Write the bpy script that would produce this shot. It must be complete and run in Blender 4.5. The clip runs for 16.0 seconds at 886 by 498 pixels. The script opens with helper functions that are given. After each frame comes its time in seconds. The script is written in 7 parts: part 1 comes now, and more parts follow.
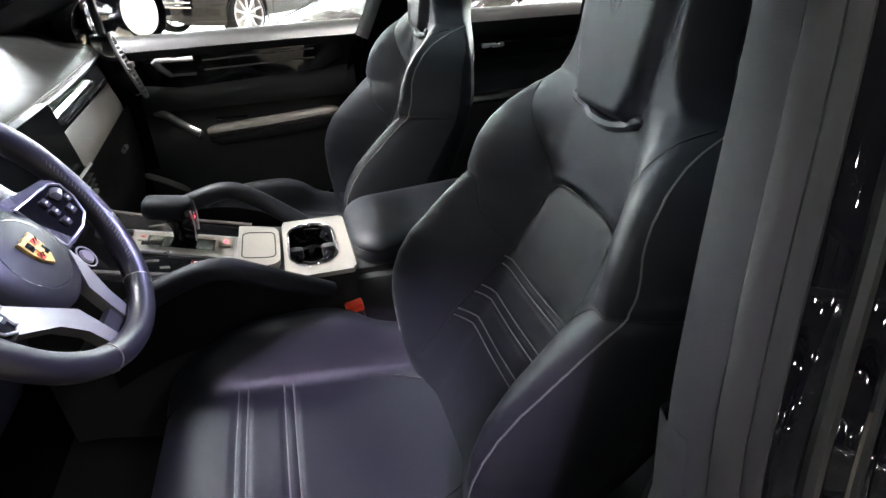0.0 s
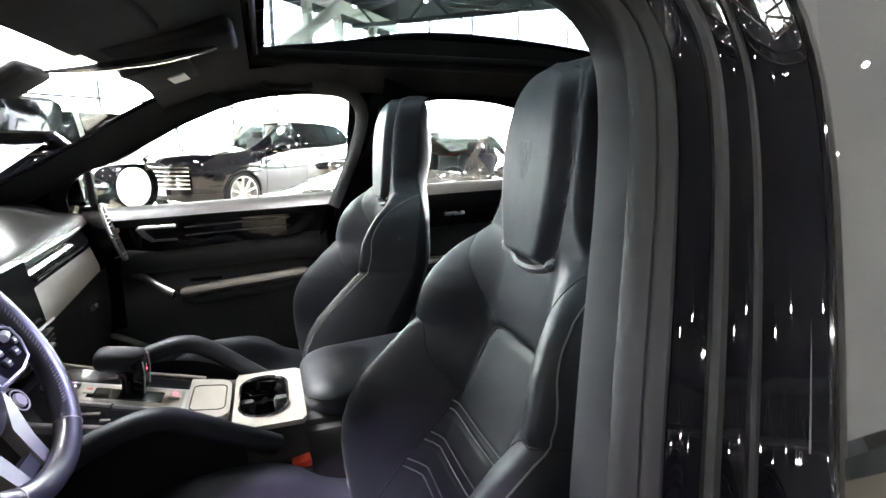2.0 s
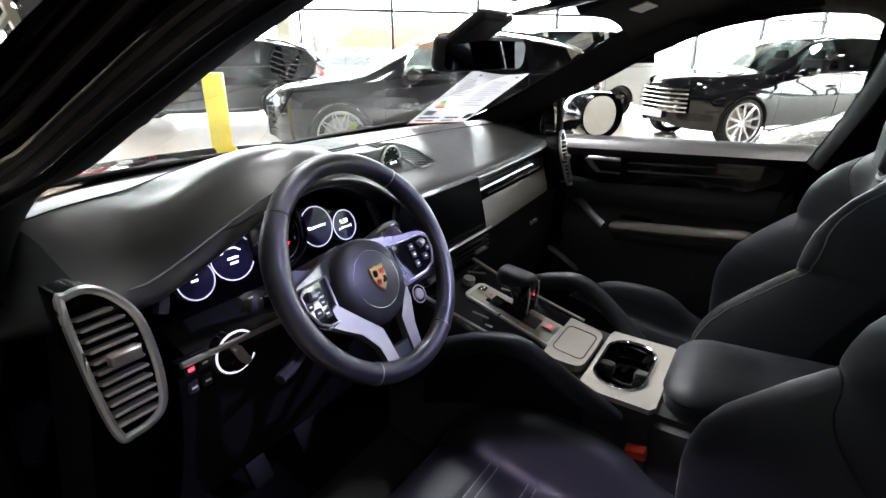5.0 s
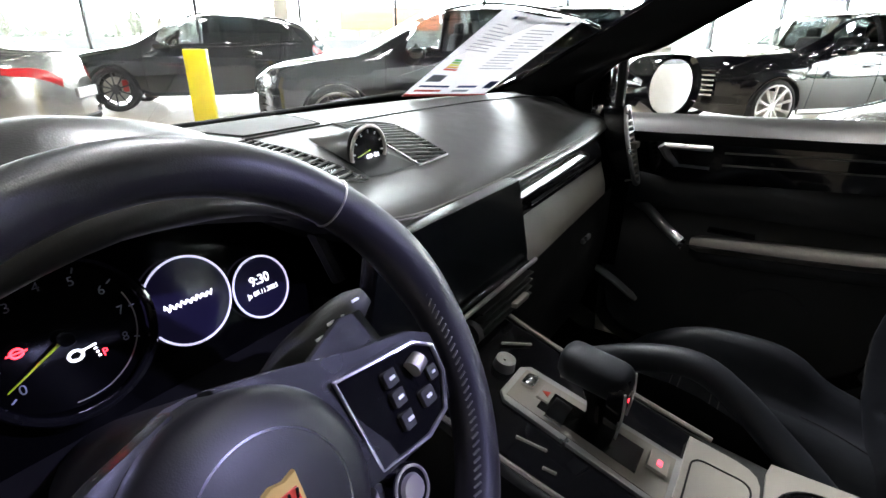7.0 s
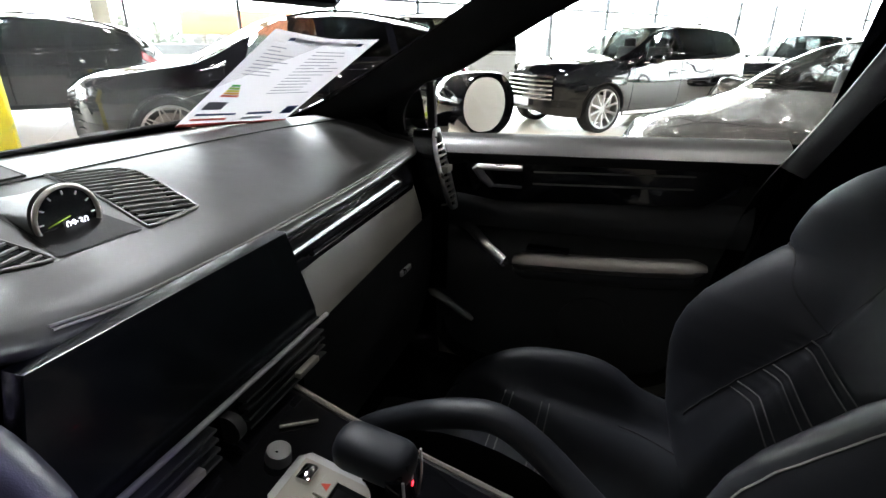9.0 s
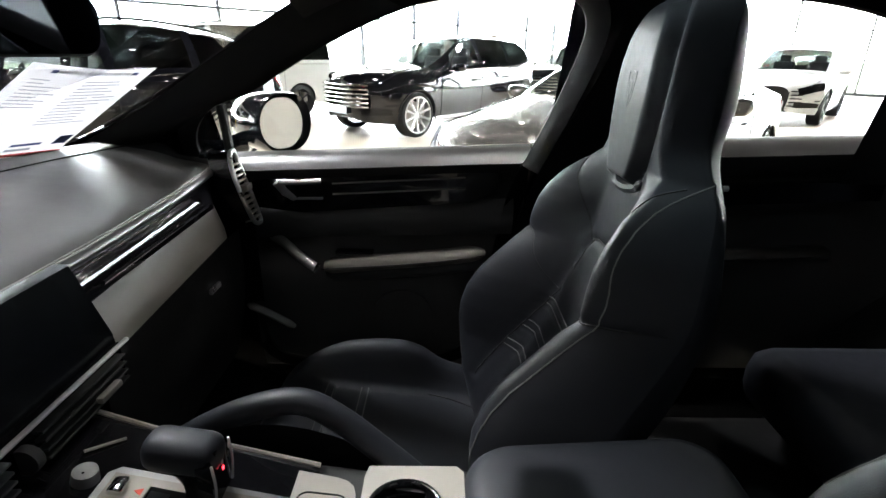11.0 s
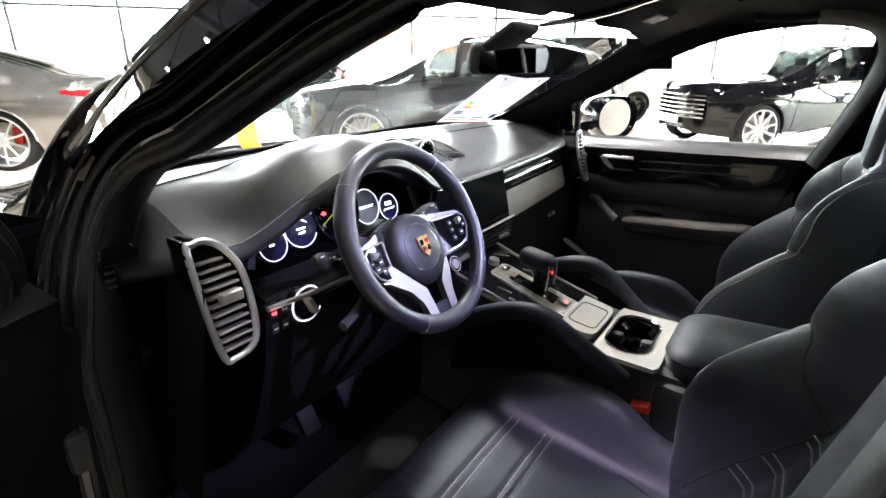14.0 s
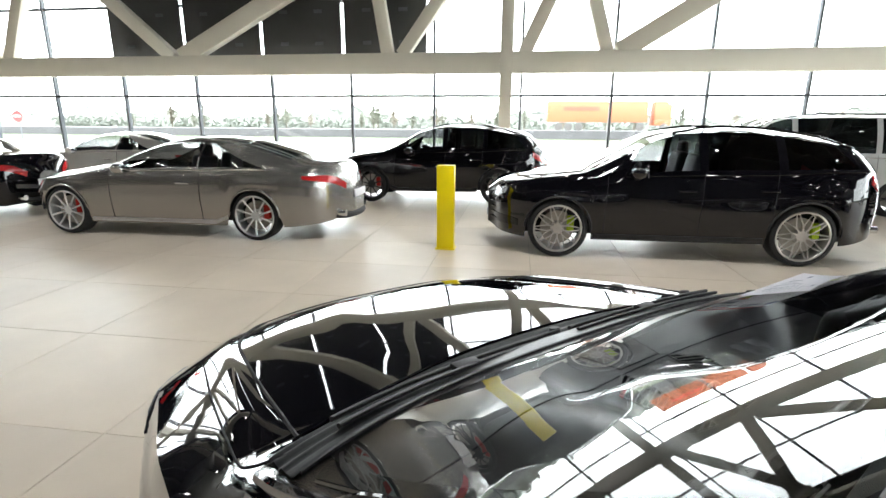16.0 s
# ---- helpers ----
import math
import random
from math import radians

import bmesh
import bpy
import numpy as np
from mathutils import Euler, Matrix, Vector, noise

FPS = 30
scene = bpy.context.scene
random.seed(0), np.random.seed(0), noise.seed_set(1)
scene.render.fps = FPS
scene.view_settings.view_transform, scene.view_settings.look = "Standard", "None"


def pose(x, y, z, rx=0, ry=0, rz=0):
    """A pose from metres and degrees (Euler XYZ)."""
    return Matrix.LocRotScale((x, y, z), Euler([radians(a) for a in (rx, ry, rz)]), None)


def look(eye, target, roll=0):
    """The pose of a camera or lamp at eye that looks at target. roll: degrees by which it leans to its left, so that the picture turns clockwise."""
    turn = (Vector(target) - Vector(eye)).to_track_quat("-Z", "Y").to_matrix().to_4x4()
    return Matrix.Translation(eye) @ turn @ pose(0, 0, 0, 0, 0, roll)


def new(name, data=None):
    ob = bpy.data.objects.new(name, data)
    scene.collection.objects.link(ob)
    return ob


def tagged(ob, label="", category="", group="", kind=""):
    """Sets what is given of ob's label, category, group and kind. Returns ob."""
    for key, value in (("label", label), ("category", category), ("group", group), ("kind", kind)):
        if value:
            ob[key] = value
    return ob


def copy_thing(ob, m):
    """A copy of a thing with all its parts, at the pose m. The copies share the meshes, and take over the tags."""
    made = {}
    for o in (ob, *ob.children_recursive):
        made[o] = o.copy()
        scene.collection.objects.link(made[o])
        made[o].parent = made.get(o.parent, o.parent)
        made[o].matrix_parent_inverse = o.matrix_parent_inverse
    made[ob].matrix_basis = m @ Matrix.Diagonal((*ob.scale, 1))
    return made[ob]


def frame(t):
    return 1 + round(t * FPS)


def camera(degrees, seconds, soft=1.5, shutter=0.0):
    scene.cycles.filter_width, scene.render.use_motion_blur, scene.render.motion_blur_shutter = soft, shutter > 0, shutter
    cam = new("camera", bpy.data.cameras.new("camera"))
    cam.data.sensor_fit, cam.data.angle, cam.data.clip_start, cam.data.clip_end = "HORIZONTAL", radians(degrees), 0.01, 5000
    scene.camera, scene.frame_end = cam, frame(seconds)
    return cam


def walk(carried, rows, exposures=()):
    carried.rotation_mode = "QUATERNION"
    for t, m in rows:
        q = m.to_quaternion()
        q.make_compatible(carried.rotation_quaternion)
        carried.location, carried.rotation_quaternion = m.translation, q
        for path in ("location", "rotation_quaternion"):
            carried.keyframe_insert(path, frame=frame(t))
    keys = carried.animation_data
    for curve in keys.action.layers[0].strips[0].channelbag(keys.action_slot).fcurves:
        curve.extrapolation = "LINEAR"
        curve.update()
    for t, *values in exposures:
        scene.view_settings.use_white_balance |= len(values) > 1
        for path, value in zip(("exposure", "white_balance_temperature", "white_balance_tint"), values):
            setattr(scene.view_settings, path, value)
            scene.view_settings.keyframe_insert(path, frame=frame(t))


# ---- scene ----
cam = camera(82.6, 16.0)
METRES, EYE, TILT, LEAN, TURN = 2.7, 1.36, -31.25, -0.26, -17.4
ROWS = [
    (0.0, 0.0, 0.0, 0.0, 0.0, 0.0, -0.0),
    (0.5, -0.0084, -0.0074, -0.0143, -2.88, 3.5, 1.71),
    (1.0, -0.0111, -0.0115, -0.0212, -2.97, 8.76, 1.93),
    (1.5, -0.003, -0.0149, -0.0213, -2.94, 13.71, 1.94),
    (2.0, 0.0247, -0.0153, -0.0168, -1.56, 18.73, 1.14),
    (2.5, 0.0567, -0.0236, -0.022, 9.61, 21.75, -5.18),
    (3.0, 0.0797, -0.0256, -0.0086, 25.6, 19.86, -14.84),
    (3.5, 0.0956, -0.0145, 0.0123, 36.39, 13.79, -20.06),
    (4.0, 0.0991, -0.0057, 0.0193, 43.59, 5.89, -22.5),
    (6.5, -0.0686, 0.1174, 0.0463, 46.76, -1.76, -24.07),
    (7.0, -0.096, 0.1457, 0.0581, 46.53, -1.79, -23.99),
    (7.5, -0.108, 0.1674, 0.0723, 46.29, -1.71, -23.95),
    (8.0, -0.1094, 0.1825, 0.0855, 43.13, -0.45, -23.04),
    (8.5, -0.0998, 0.1889, 0.094, 37.22, 2.11, -20.75),
    (9.0, -0.0881, 0.1945, 0.1005, 31.87, 4.11, -18.42),
    (9.5, -0.0741, 0.2008, 0.1076, 25.99, 5.94, -15.7),
    (10.0, -0.0616, 0.2018, 0.1138, 18.39, 7.77, -11.7),
    (12.5, 0.0126, 0.0487, 0.0379, 13.31, 9.86, -8.67),
    (13.0, 0.0476, 0.0199, 0.0227, 25.19, 7.59, -15.16),
    (13.5, 0.0765, -0.0018, 0.0078, 37.69, 3.71, -21.11),
    (14.0, 0.0893, -0.0118, 0.004, 47.7, -0.3, -24.85),
    (14.5, 0.0775, -0.0261, 0.027, 54.45, -3.36, -26.9),
    (15.0, 0.0343, -0.0516, 0.0569, 59.36, -5.2, -28.02),
    (15.5, -0.0113, -0.0703, 0.0772, 63.68, -4.53, -28.88),
    (16.0, -0.0473, -0.0708, 0.0958, 69.85, -3.47, -29.94),
]
walk(cam, [(t, pose(0, -0.975, EYE, TILT, LEAN, TURN) @ pose(METRES * x, METRES * y, METRES * z, 90 + pitch, roll, yaw)) for t, x, y, z, yaw, pitch, roll in ROWS],
     exposures=[(0.0, 2.15), (0.5, 2.4), (1.0, 2.45), (2.0, 2.5), (2.5, 2.35), (3.2, 1.9), (4.0, 1.15), (6.5, 1.15), (7.5, 1.1), (8.5, 0.95), (10.0, 1.0), (12.5, 1.8), (13.0, 1.8), (13.5, 1.75), (14.2, 2.0), (15.0, 1.3), (15.6, 0.35), (16.0, -0.10)])

# ---------------------------------------------------------------- world and light
world = bpy.data.worlds.new("overcast_sky")
scene.world = world
world.use_nodes = True
wn, wl = world.node_tree.nodes, world.node_tree.links
sky = wn.new("ShaderNodeTexSky")
sky.sky_type = "NISHITA"
sky.sun_disc = False
sky.sun_elevation, sky.sun_rotation = radians(38), radians(150)
sky.dust_density, sky.air_density = 6.0, 1.0
grey = wn.new("ShaderNodeMixRGB")
grey.inputs["Fac"].default_value = 0.8
grey.inputs["Color2"].default_value = (62.0, 63.5, 66.0, 1)
wl.new(sky.outputs[0], grey.inputs["Color1"])
wl.new(grey.outputs[0], wn["Background"].inputs["Color"])
wn["Background"].inputs["Strength"].default_value = 0.26

sun = new("sun", bpy.data.lights.new("sun", "SUN"))
sun.data.energy, sun.data.angle, sun.data.color = 0.8, radians(20), (1, 0.97, 0.92)
sun.matrix_world = look((-8, 10, 12), (0, 0, 0))

# ---------------------------------------------------------------- materials
def mat(name, color, rough=0.5, metal=0.0, coat=0.0, grain=0.0, grain_size=400.0, var=0.12, var_size=6.0,
        emit=0.0, spec=0.5, aniso=0.0, rvar=0.08):
    m = bpy.data.materials.new(name)
    m.use_nodes = True
    n, l = m.node_tree.nodes, m.node_tree.links
    b = n["Principled BSDF"]
    b.inputs["Base Color"].default_value = (*color, 1)
    b.inputs["Roughness"].default_value = rough
    b.inputs["Metallic"].default_value = metal
    b.inputs["Coat Weight"].default_value = coat
    b.inputs["Coat Roughness"].default_value = 0.015
    b.inputs["Specular IOR Level"].default_value = spec
    tc = n.new("ShaderNodeTexCoord")
    if var > 0:
        a = n.new("ShaderNodeTexNoise")
        a.inputs["Scale"].default_value, a.inputs["Detail"].default_value = var_size, 6
        l.new(tc.outputs["Object"], a.inputs["Vector"])
        mix = n.new("ShaderNodeMixRGB")
        mix.inputs["Color1"].default_value = (*[c * (1 - var) for c in color], 1)
        mix.inputs["Color2"].default_value = (*[min(1, c * (1 + var)) for c in color], 1)
        l.new(a.outputs["Fac"], mix.inputs["Fac"])
        l.new(mix.outputs[0], b.inputs["Base Color"])
        mr = n.new("ShaderNodeMapRange")
        mr.inputs["To Min"].default_value, mr.inputs["To Max"].default_value = max(0, rough - rvar), min(1, rough + rvar)
        a2 = n.new("ShaderNodeTexNoise")
        a2.inputs["Scale"].default_value, a2.inputs["Detail"].default_value = var_size * 5, 4
        l.new(tc.outputs["Object"], a2.inputs["Vector"])
        l.new(a2.outputs["Fac"], mr.inputs["Value"])
        l.new(mr.outputs[0], b.inputs["Roughness"])
    if grain > 0:
        v = n.new("ShaderNodeTexVoronoi")
        v.inputs["Scale"].default_value = grain_size
        l.new(tc.outputs["Object"], v.inputs["Vector"])
        bp = n.new("ShaderNodeBump")
        bp.inputs["Strength"].default_value, bp.inputs["Distance"].default_value = grain, 0.001
        l.new(v.outputs["Distance"], bp.inputs["Height"])
        l.new(bp.outputs[0], b.inputs["Normal"])
    if emit > 0:
        b.inputs["Emission Color"].default_value = (*color, 1)
        b.inputs["Emission Strength"].default_value = emit
    return m


def glass(name, tint=(1, 1, 1), gloss=1.0):
    """A thin pane: clear or tinted passage of light, with a real Fresnel gloss."""
    m = bpy.data.materials.new(name)
    m.use_nodes = True
    n, l = m.node_tree.nodes, m.node_tree.links
    n.remove(n["Principled BSDF"])
    tr, gl, mx, fr = (n.new("ShaderNodeBsdfTransparent"), n.new("ShaderNodeBsdfGlossy"), n.new("ShaderNodeMixShader"), n.new("ShaderNodeLayerWeight"))
    tr.inputs["Color"].default_value = (*tint, 1)
    gl.inputs["Roughness"].default_value = 0.0
    gl.inputs["Color"].default_value = (gloss, gloss, gloss, 1)
    pw, ad = n.new("ShaderNodeMath"), n.new("ShaderNodeMath")
    pw.operation, ad.operation = "POWER", "MULTIPLY_ADD"
    pw.inputs[1].default_value, ad.inputs[1].default_value, ad.inputs[2].default_value = 5.0, 0.92, 0.06
    fr.inputs["Blend"].default_value = 0.5
    l.new(fr.outputs["Facing"], pw.inputs[0]), l.new(pw.outputs[0], ad.inputs[0])
    l.new(ad.outputs[0], mx.inputs[0]), l.new(tr.outputs[0], mx.inputs[1]), l.new(gl.outputs[0], mx.inputs[2])
    l.new(mx.outputs[0], n["Material Output"].inputs["Surface"])
    return m


LEATHER = mat("black_leather", (0.0125, 0.0138, 0.0180), 0.50, spec=0.33, grain=0.09, grain_size=900, var=0.2, var_size=9)
DASH = mat("dash_leather", (0.017, 0.0163, 0.0155), 0.33, spec=0.5, grain=0.10, grain_size=800, var=0.18, var_size=7)
WING = mat("taupe_leather", (0.17, 0.155, 0.14), 0.42, grain=0.08, grain_size=900, var=0.12)
PLASTIC = mat("dark_plastic", (0.020, 0.020, 0.0205), 0.6, spec=0.35, grain=0.15, grain_size=700)
REFLECTION_GREY = mat("painted_window_reflection", (0.15, 0.15, 0.155), 0.8, grain=0.1, var=0.05)
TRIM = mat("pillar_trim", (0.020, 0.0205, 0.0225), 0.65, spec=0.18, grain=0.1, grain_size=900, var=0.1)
LINER = mat("headliner_cloth", (0.008, 0.008, 0.0085), 0.95, grain=0.35, grain_size=900)
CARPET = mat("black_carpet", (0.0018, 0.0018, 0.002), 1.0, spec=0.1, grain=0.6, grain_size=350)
GLOSS = mat("piano_black", (0.005, 0.005, 0.006), 0.06, coat=0.15, spec=0.35, var=0.05, rvar=0.03)
SATIN = mat("satin_aluminium", (0.50, 0.50, 0.51), 0.3, 0.9, var=0.08)
PEWTER = mat("warm_grey_satin", (0.36, 0.335, 0.30), 0.36, 0.55, var=0.06)
SPOKE = mat("dark_satin_metal", (0.12, 0.12, 0.126), 0.25, 0.88, var=0.05)
CHROME = mat("chrome", (0.75, 0.75, 0.76), 0.1, 1.0, var=0.03, rvar=0.03)
CARD = mat("door_card_leather", (0.055, 0.055, 0.056), 0.55, spec=0.4, grain=0.1, grain_size=800, var=0.15, var_size=8)
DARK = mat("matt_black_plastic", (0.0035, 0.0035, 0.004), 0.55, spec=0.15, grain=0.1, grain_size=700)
RUBBER = mat("rubber_seal", (0.009, 0.009, 0.0098), 0.5, var=0.15, spec=0.35)
SEAM = mat("seam_thread", (0.006, 0.006, 0.007), 0.8, var=0.0)
STITCH = mat("grey_stitch", (0.15, 0.147, 0.142), 0.7, var=0.0)
SCREEN = mat("screen_glass", (0.0025, 0.003, 0.0035), 0.22, coat=0.1, var=0.0, spec=0.3)
BLACKPAINT = mat("black_car_paint", (0.003, 0.003, 0.0045), 0.04, coat=1.0, var=0.05, rvar=0.0, spec=0.12)
GREYPAINT = mat("grey_metallic_paint", (0.34, 0.328, 0.31), 0.27, 0.85, coat=1.0, var=0.03, rvar=0.0)
SILVERPAINT = mat("silver_metallic_paint", (0.60, 0.575, 0.53), 0.32, 0.5, coat=1.0, var=0.03, rvar=0.0)
WHITEPAINT = mat("white_car_paint", (0.72, 0.72, 0.70), 0.25, coat=1.0, var=0.03)
TYRE = mat("tyre_rubber", (0.012, 0.012, 0.012), 0.75, grain=0.4, grain_size=120)
ALLOY = mat("alloy_wheel", (0.62, 0.62, 0.61), 0.32, 0.55, var=0.04)
DARKALLOY = mat("black_wheel", (0.02, 0.02, 0.022), 0.3, 0.3, var=0.06)
RED = mat("red_lens", (0.45, 0.01, 0.012), 0.15, coat=0.6, var=0.06)
CALIPER = mat("red_caliper", (0.5, 0.02, 0.015), 0.35, var=0.05)
ACID = mat("acid_green_caliper", (0.42, 0.6, 0.02), 0.4, var=0.05)
LAMP = mat("clear_lamp", (0.55, 0.58, 0.62), 0.1, 0.4, coat=1.0, var=0.15, var_size=40)
GLASS = glass("clear_glass", (0.93, 0.95, 0.94))
SIDEGLASS = glass("side_glass", (0.55, 0.57, 0.57))
TINTED = glass("tinted_glass", (0.06, 0.068, 0.07))
WINDSCREEN = glass("windscreen_glass", (0.86, 0.88, 0.88))
SUNGLASS = glass("roof_glass", (0.12, 0.15, 0.165))
MIRROR = mat("mirror_silver", (0.82, 0.84, 0.86), 0.01, 1.0, var=0.0)
DIMMIRROR = mat("dimming_mirror", (0.045, 0.05, 0.06), 0.03, 1.0, var=0.0)
WHITESTEEL = mat("white_painted_steel", (0.74, 0.71, 0.62), 0.55, var=0.05, var_size=2)
MULLION = mat("grey_mullion", (0.10, 0.11, 0.12), 0.5, 0.3, var=0.08)
PANEL = mat("dark_wall_panel", (0.045, 0.045, 0.045), 0.7, var=0.2, var_size=1.5)
WALL = mat("plain_wall", (0.16, 0.158, 0.15), 0.8, var=0.06, var_size=1.5)
CEIL = mat("dark_ceiling", (0.025, 0.025, 0.026), 0.9, var=0.15, var_size=1)
YELLOW = mat("yellow_lacquer", (0.85, 0.68, 0.0), 0.35, var=0.04)
PAPER = mat("white_paper", (0.82, 0.82, 0.84), 0.7, var=0.02)


def backlit(name, color):
    """Thin paper that lets daylight glow through."""
    m = bpy.data.materials.new(name)
    m.use_nodes = True
    n, l = m.node_tree.nodes, m.node_tree.links
    n.remove(n["Principled BSDF"])
    d, t, mx = n.new("ShaderNodeBsdfDiffuse"), n.new("ShaderNodeBsdfTranslucent"), n.new("ShaderNodeMixShader")
    d.inputs["Color"].default_value = t.inputs["Color"].default_value = (*color, 1)
    mx.inputs[0].default_value = 0.35
    l.new(d.outputs[0], mx.inputs[1]), l.new(t.outputs[0], mx.inputs[2]), l.new(mx.outputs[0], n["Material Output"].inputs["Surface"])
    return m


SHEET = backlit("thin_white_sheet", (0.83, 0.82, 0.86))
REDPLASTIC = mat("red_plastic", (0.55, 0.045, 0.02), 0.4, var=0.05)
INK = mat("grey_ink", (0.25, 0.27, 0.33), 0.8, var=0.0)
BLUEINK = mat("blue_ink", (0.02, 0.04, 0.16), 0.7, var=0.0)
REDINK = mat("red_ink", (0.6, 0.05, 0.04), 0.7, var=0.0)

# ---------------------------------------------------------------- geometry helpers
def join(*gs):
    v, f = [], []
    for g in gs:
        k = len(v)
        v += list(g[0])
        f += [tuple(i + k for i in q) for q in g[1]]
    return v, f


def moved(g, m):
    return [tuple(m @ Vector(p)) for p in g[0]], g[1]


def grid(nu, nv, fn, cu=False, cv=False):
    """A sheet of nu x nv points; cu, cv close it round."""
    v = [tuple(fn(i / (nu if cu else nu - 1), j / (nv if cv else nv - 1))) for i in range(nu) for j in range(nv)]
    f = []
    for i in range(nu if cu else nu - 1):
        for j in range(nv if cv else nv - 1):
            a, b = i, (i + 1) % nu
            c, d = j, (j + 1) % nv
            f.append((a * nv + c, b * nv + c, b * nv + d, a * nv + d))
    return v, f


def spline(pts, n, closed=False):
    """A smooth (Catmull-Rom) line of n points through pts."""
    P = [np.array(p, float) for p in pts]
    m = len(P)
    out = []
    segs = m if closed else m - 1
    for k in range(n):
        s = k / (n if closed else n - 1) * segs
        i = min(int(s), segs - 1)
        t = s - i
        if closed:
            a, b, c, d = P[(i - 1) % m], P[i % m], P[(i + 1) % m], P[(i + 2) % m]
        else:
            b, c = P[i], P[i + 1]
            a = P[i - 1] if i > 0 else 2 * b - c
            d = P[i + 2] if i + 2 < m else 2 * c - b
        out.append(0.5 * (2 * b + (c - a) * t + (2 * a - 5 * b + 4 * c - d) * t * t + (3 * b - a - 3 * c + d) * t ** 3))
    return out


def tube(path, r, n=10, closed=False, flat=1.0, up=None, caps=True):
    """A round bar along path. r: one radius or one for each point; flat: squash across 'up'."""
    P = [Vector(p) for p in path]
    m = len(P)
    v, f = [], []
    side = None
    for i, p in enumerate(P):
        t = (P[(i + 1) % m] - P[i - 1]) if closed or 0 < i < m - 1 else (P[1] - P[0] if i == 0 else P[-1] - P[-2])
        t.normalize()
        if up is not None:
            s = t.cross(Vector(up)).normalized()
        else:
            if side is None:
                side = t.orthogonal()
            s = (side - t * side.dot(t)).normalized()
            side = s
        w = s.cross(t)
        rr = r[i] if hasattr(r, "__len__") else r
        for k in range(n):
            a = 2 * math.pi * k / n
            v.append(tuple(p + s * (rr * math.cos(a)) + w * (rr * flat * math.sin(a))))
    for i in range(m if closed else m - 1):
        for k in range(n):
            a, b = i * n, ((i + 1) % m) * n
            f.append((a + k, b + k, b + (k + 1) % n, a + (k + 1) % n))
    if not closed and caps:
        f.append(tuple(range(n)))
        f.append(tuple((m - 1) * n + k for k in reversed(range(n))))
    return v, f


def box(c, s, r=0.0, seg=2, m=None):
    """A box of centre c and size s, with rounded edges of radius r, turned by m."""
    bm = bmesh.new()
    bmesh.ops.create_cube(bm, size=1)
    for v in bm.verts:
        v.co = Vector((v.co.x * s[0], v.co.y * s[1], v.co.z * s[2]))
    if r > 0:
        bmesh.ops.bevel(bm, geom=bm.edges[:], offset=min(r, min(s) * 0.49), segments=seg, affect="EDGES", profile=0.5)
    bm.verts.index_update()
    g = [tuple(v.co) for v in bm.verts], [tuple(v.index for v in q.verts) for q in bm.faces]
    bm.free()
    M = Matrix.Translation(c) @ (m.to_4x4() if m is not None else Matrix.Identity(4))
    return moved(g, M)


def rod(a, b, r, n=16, r2=None):
    return tube([a, b], [r, r if r2 is None else r2], n)


def slab(poly, depth, origin, ux, uy, bevel=0.0):
    """A plate of outline poly (in ux, uy at origin), its front at the origin and its back 'depth' behind."""
    ux, uy, o = Vector(ux), Vector(uy), Vector(origin)
    nn = ux.cross(uy).normalized()
    k = len(poly)
    cx, cy = sum(p[0] for p in poly) / k, sum(p[1] for p in poly) / k
    rings = [(1.0, -depth), (1.0, -bevel), (1 - bevel / max(1e-6, max(abs(p[0] - cx) + abs(p[1] - cy) for p in poly)), 0)] if bevel else [(1.0, -depth), (1.0, 0)]
    v, f = [], []
    for s, d in rings:
        v += [tuple(o + ux * (cx + (p[0] - cx) * s) + uy * (cy + (p[1] - cy) * s) + nn * d) for p in poly]
    for q in range(len(rings) - 1):
        for i in range(k):
            f.append((q * k + i, q * k + (i + 1) % k, (q + 1) * k + (i + 1) % k, (q + 1) * k + i))
    f.append(tuple(reversed(range(k))))
    f.append(tuple((len(rings) - 1) * k + i for i in range(k)))
    return v, f


def round_poly(w, h, r, n=5):
    out = []
    for sx, sy, a0 in ((1, 1, 0), (-1, 1, 90), (-1, -1, 180), (1, -1, 270)):
        for i in range(n + 1):
            a = radians(a0 + 90 * i / n)
            out.append((sx * (w / 2 - r) + r * math.cos(a), sy * (h / 2 - r) + r * math.sin(a)))
    return out


INV = {}


def thing(name, at, label, category, group="", kind=""):
    """An Empty at the base of a thing; its parts are given in world places."""
    ob = new(name)
    ob.empty_display_size = 0.1
    ob.location = at
    INV[ob.name] = Matrix.Translation(-Vector(at))
    return tagged(ob, label, category, group, kind)


def solid(name, g, material, parent=None, label="", angle=38, kind="", smooth=True, category=""):
    """One mesh object of geometry g, under parent if given."""
    me = bpy.data.meshes.new(name)
    me.from_pydata([tuple(p) for p in g[0]], [], [tuple(q) for q in g[1]])
    if smooth:
        me.polygons.foreach_set("use_smooth", [True] * len(me.polygons))
        me.set_sharp_from_angle(angle=radians(angle))
    me.materials.append(material)
    me.update()
    ob = new(name, me)
    if parent is not None:
        ob.parent = parent
        ob.matrix_parent_inverse = INV.get(parent.name, Matrix.Identity(4))
    return tagged(ob, label, category, "", kind)


def part(name, g, material, parent, label="", angle=38, thick=0.0):
    ob = solid(name, g, material, parent, label, angle)
    if thick:
        md = ob.modifiers.new("thickness", "SOLIDIFY")
        md.thickness, md.offset = thick, -1
    return ob


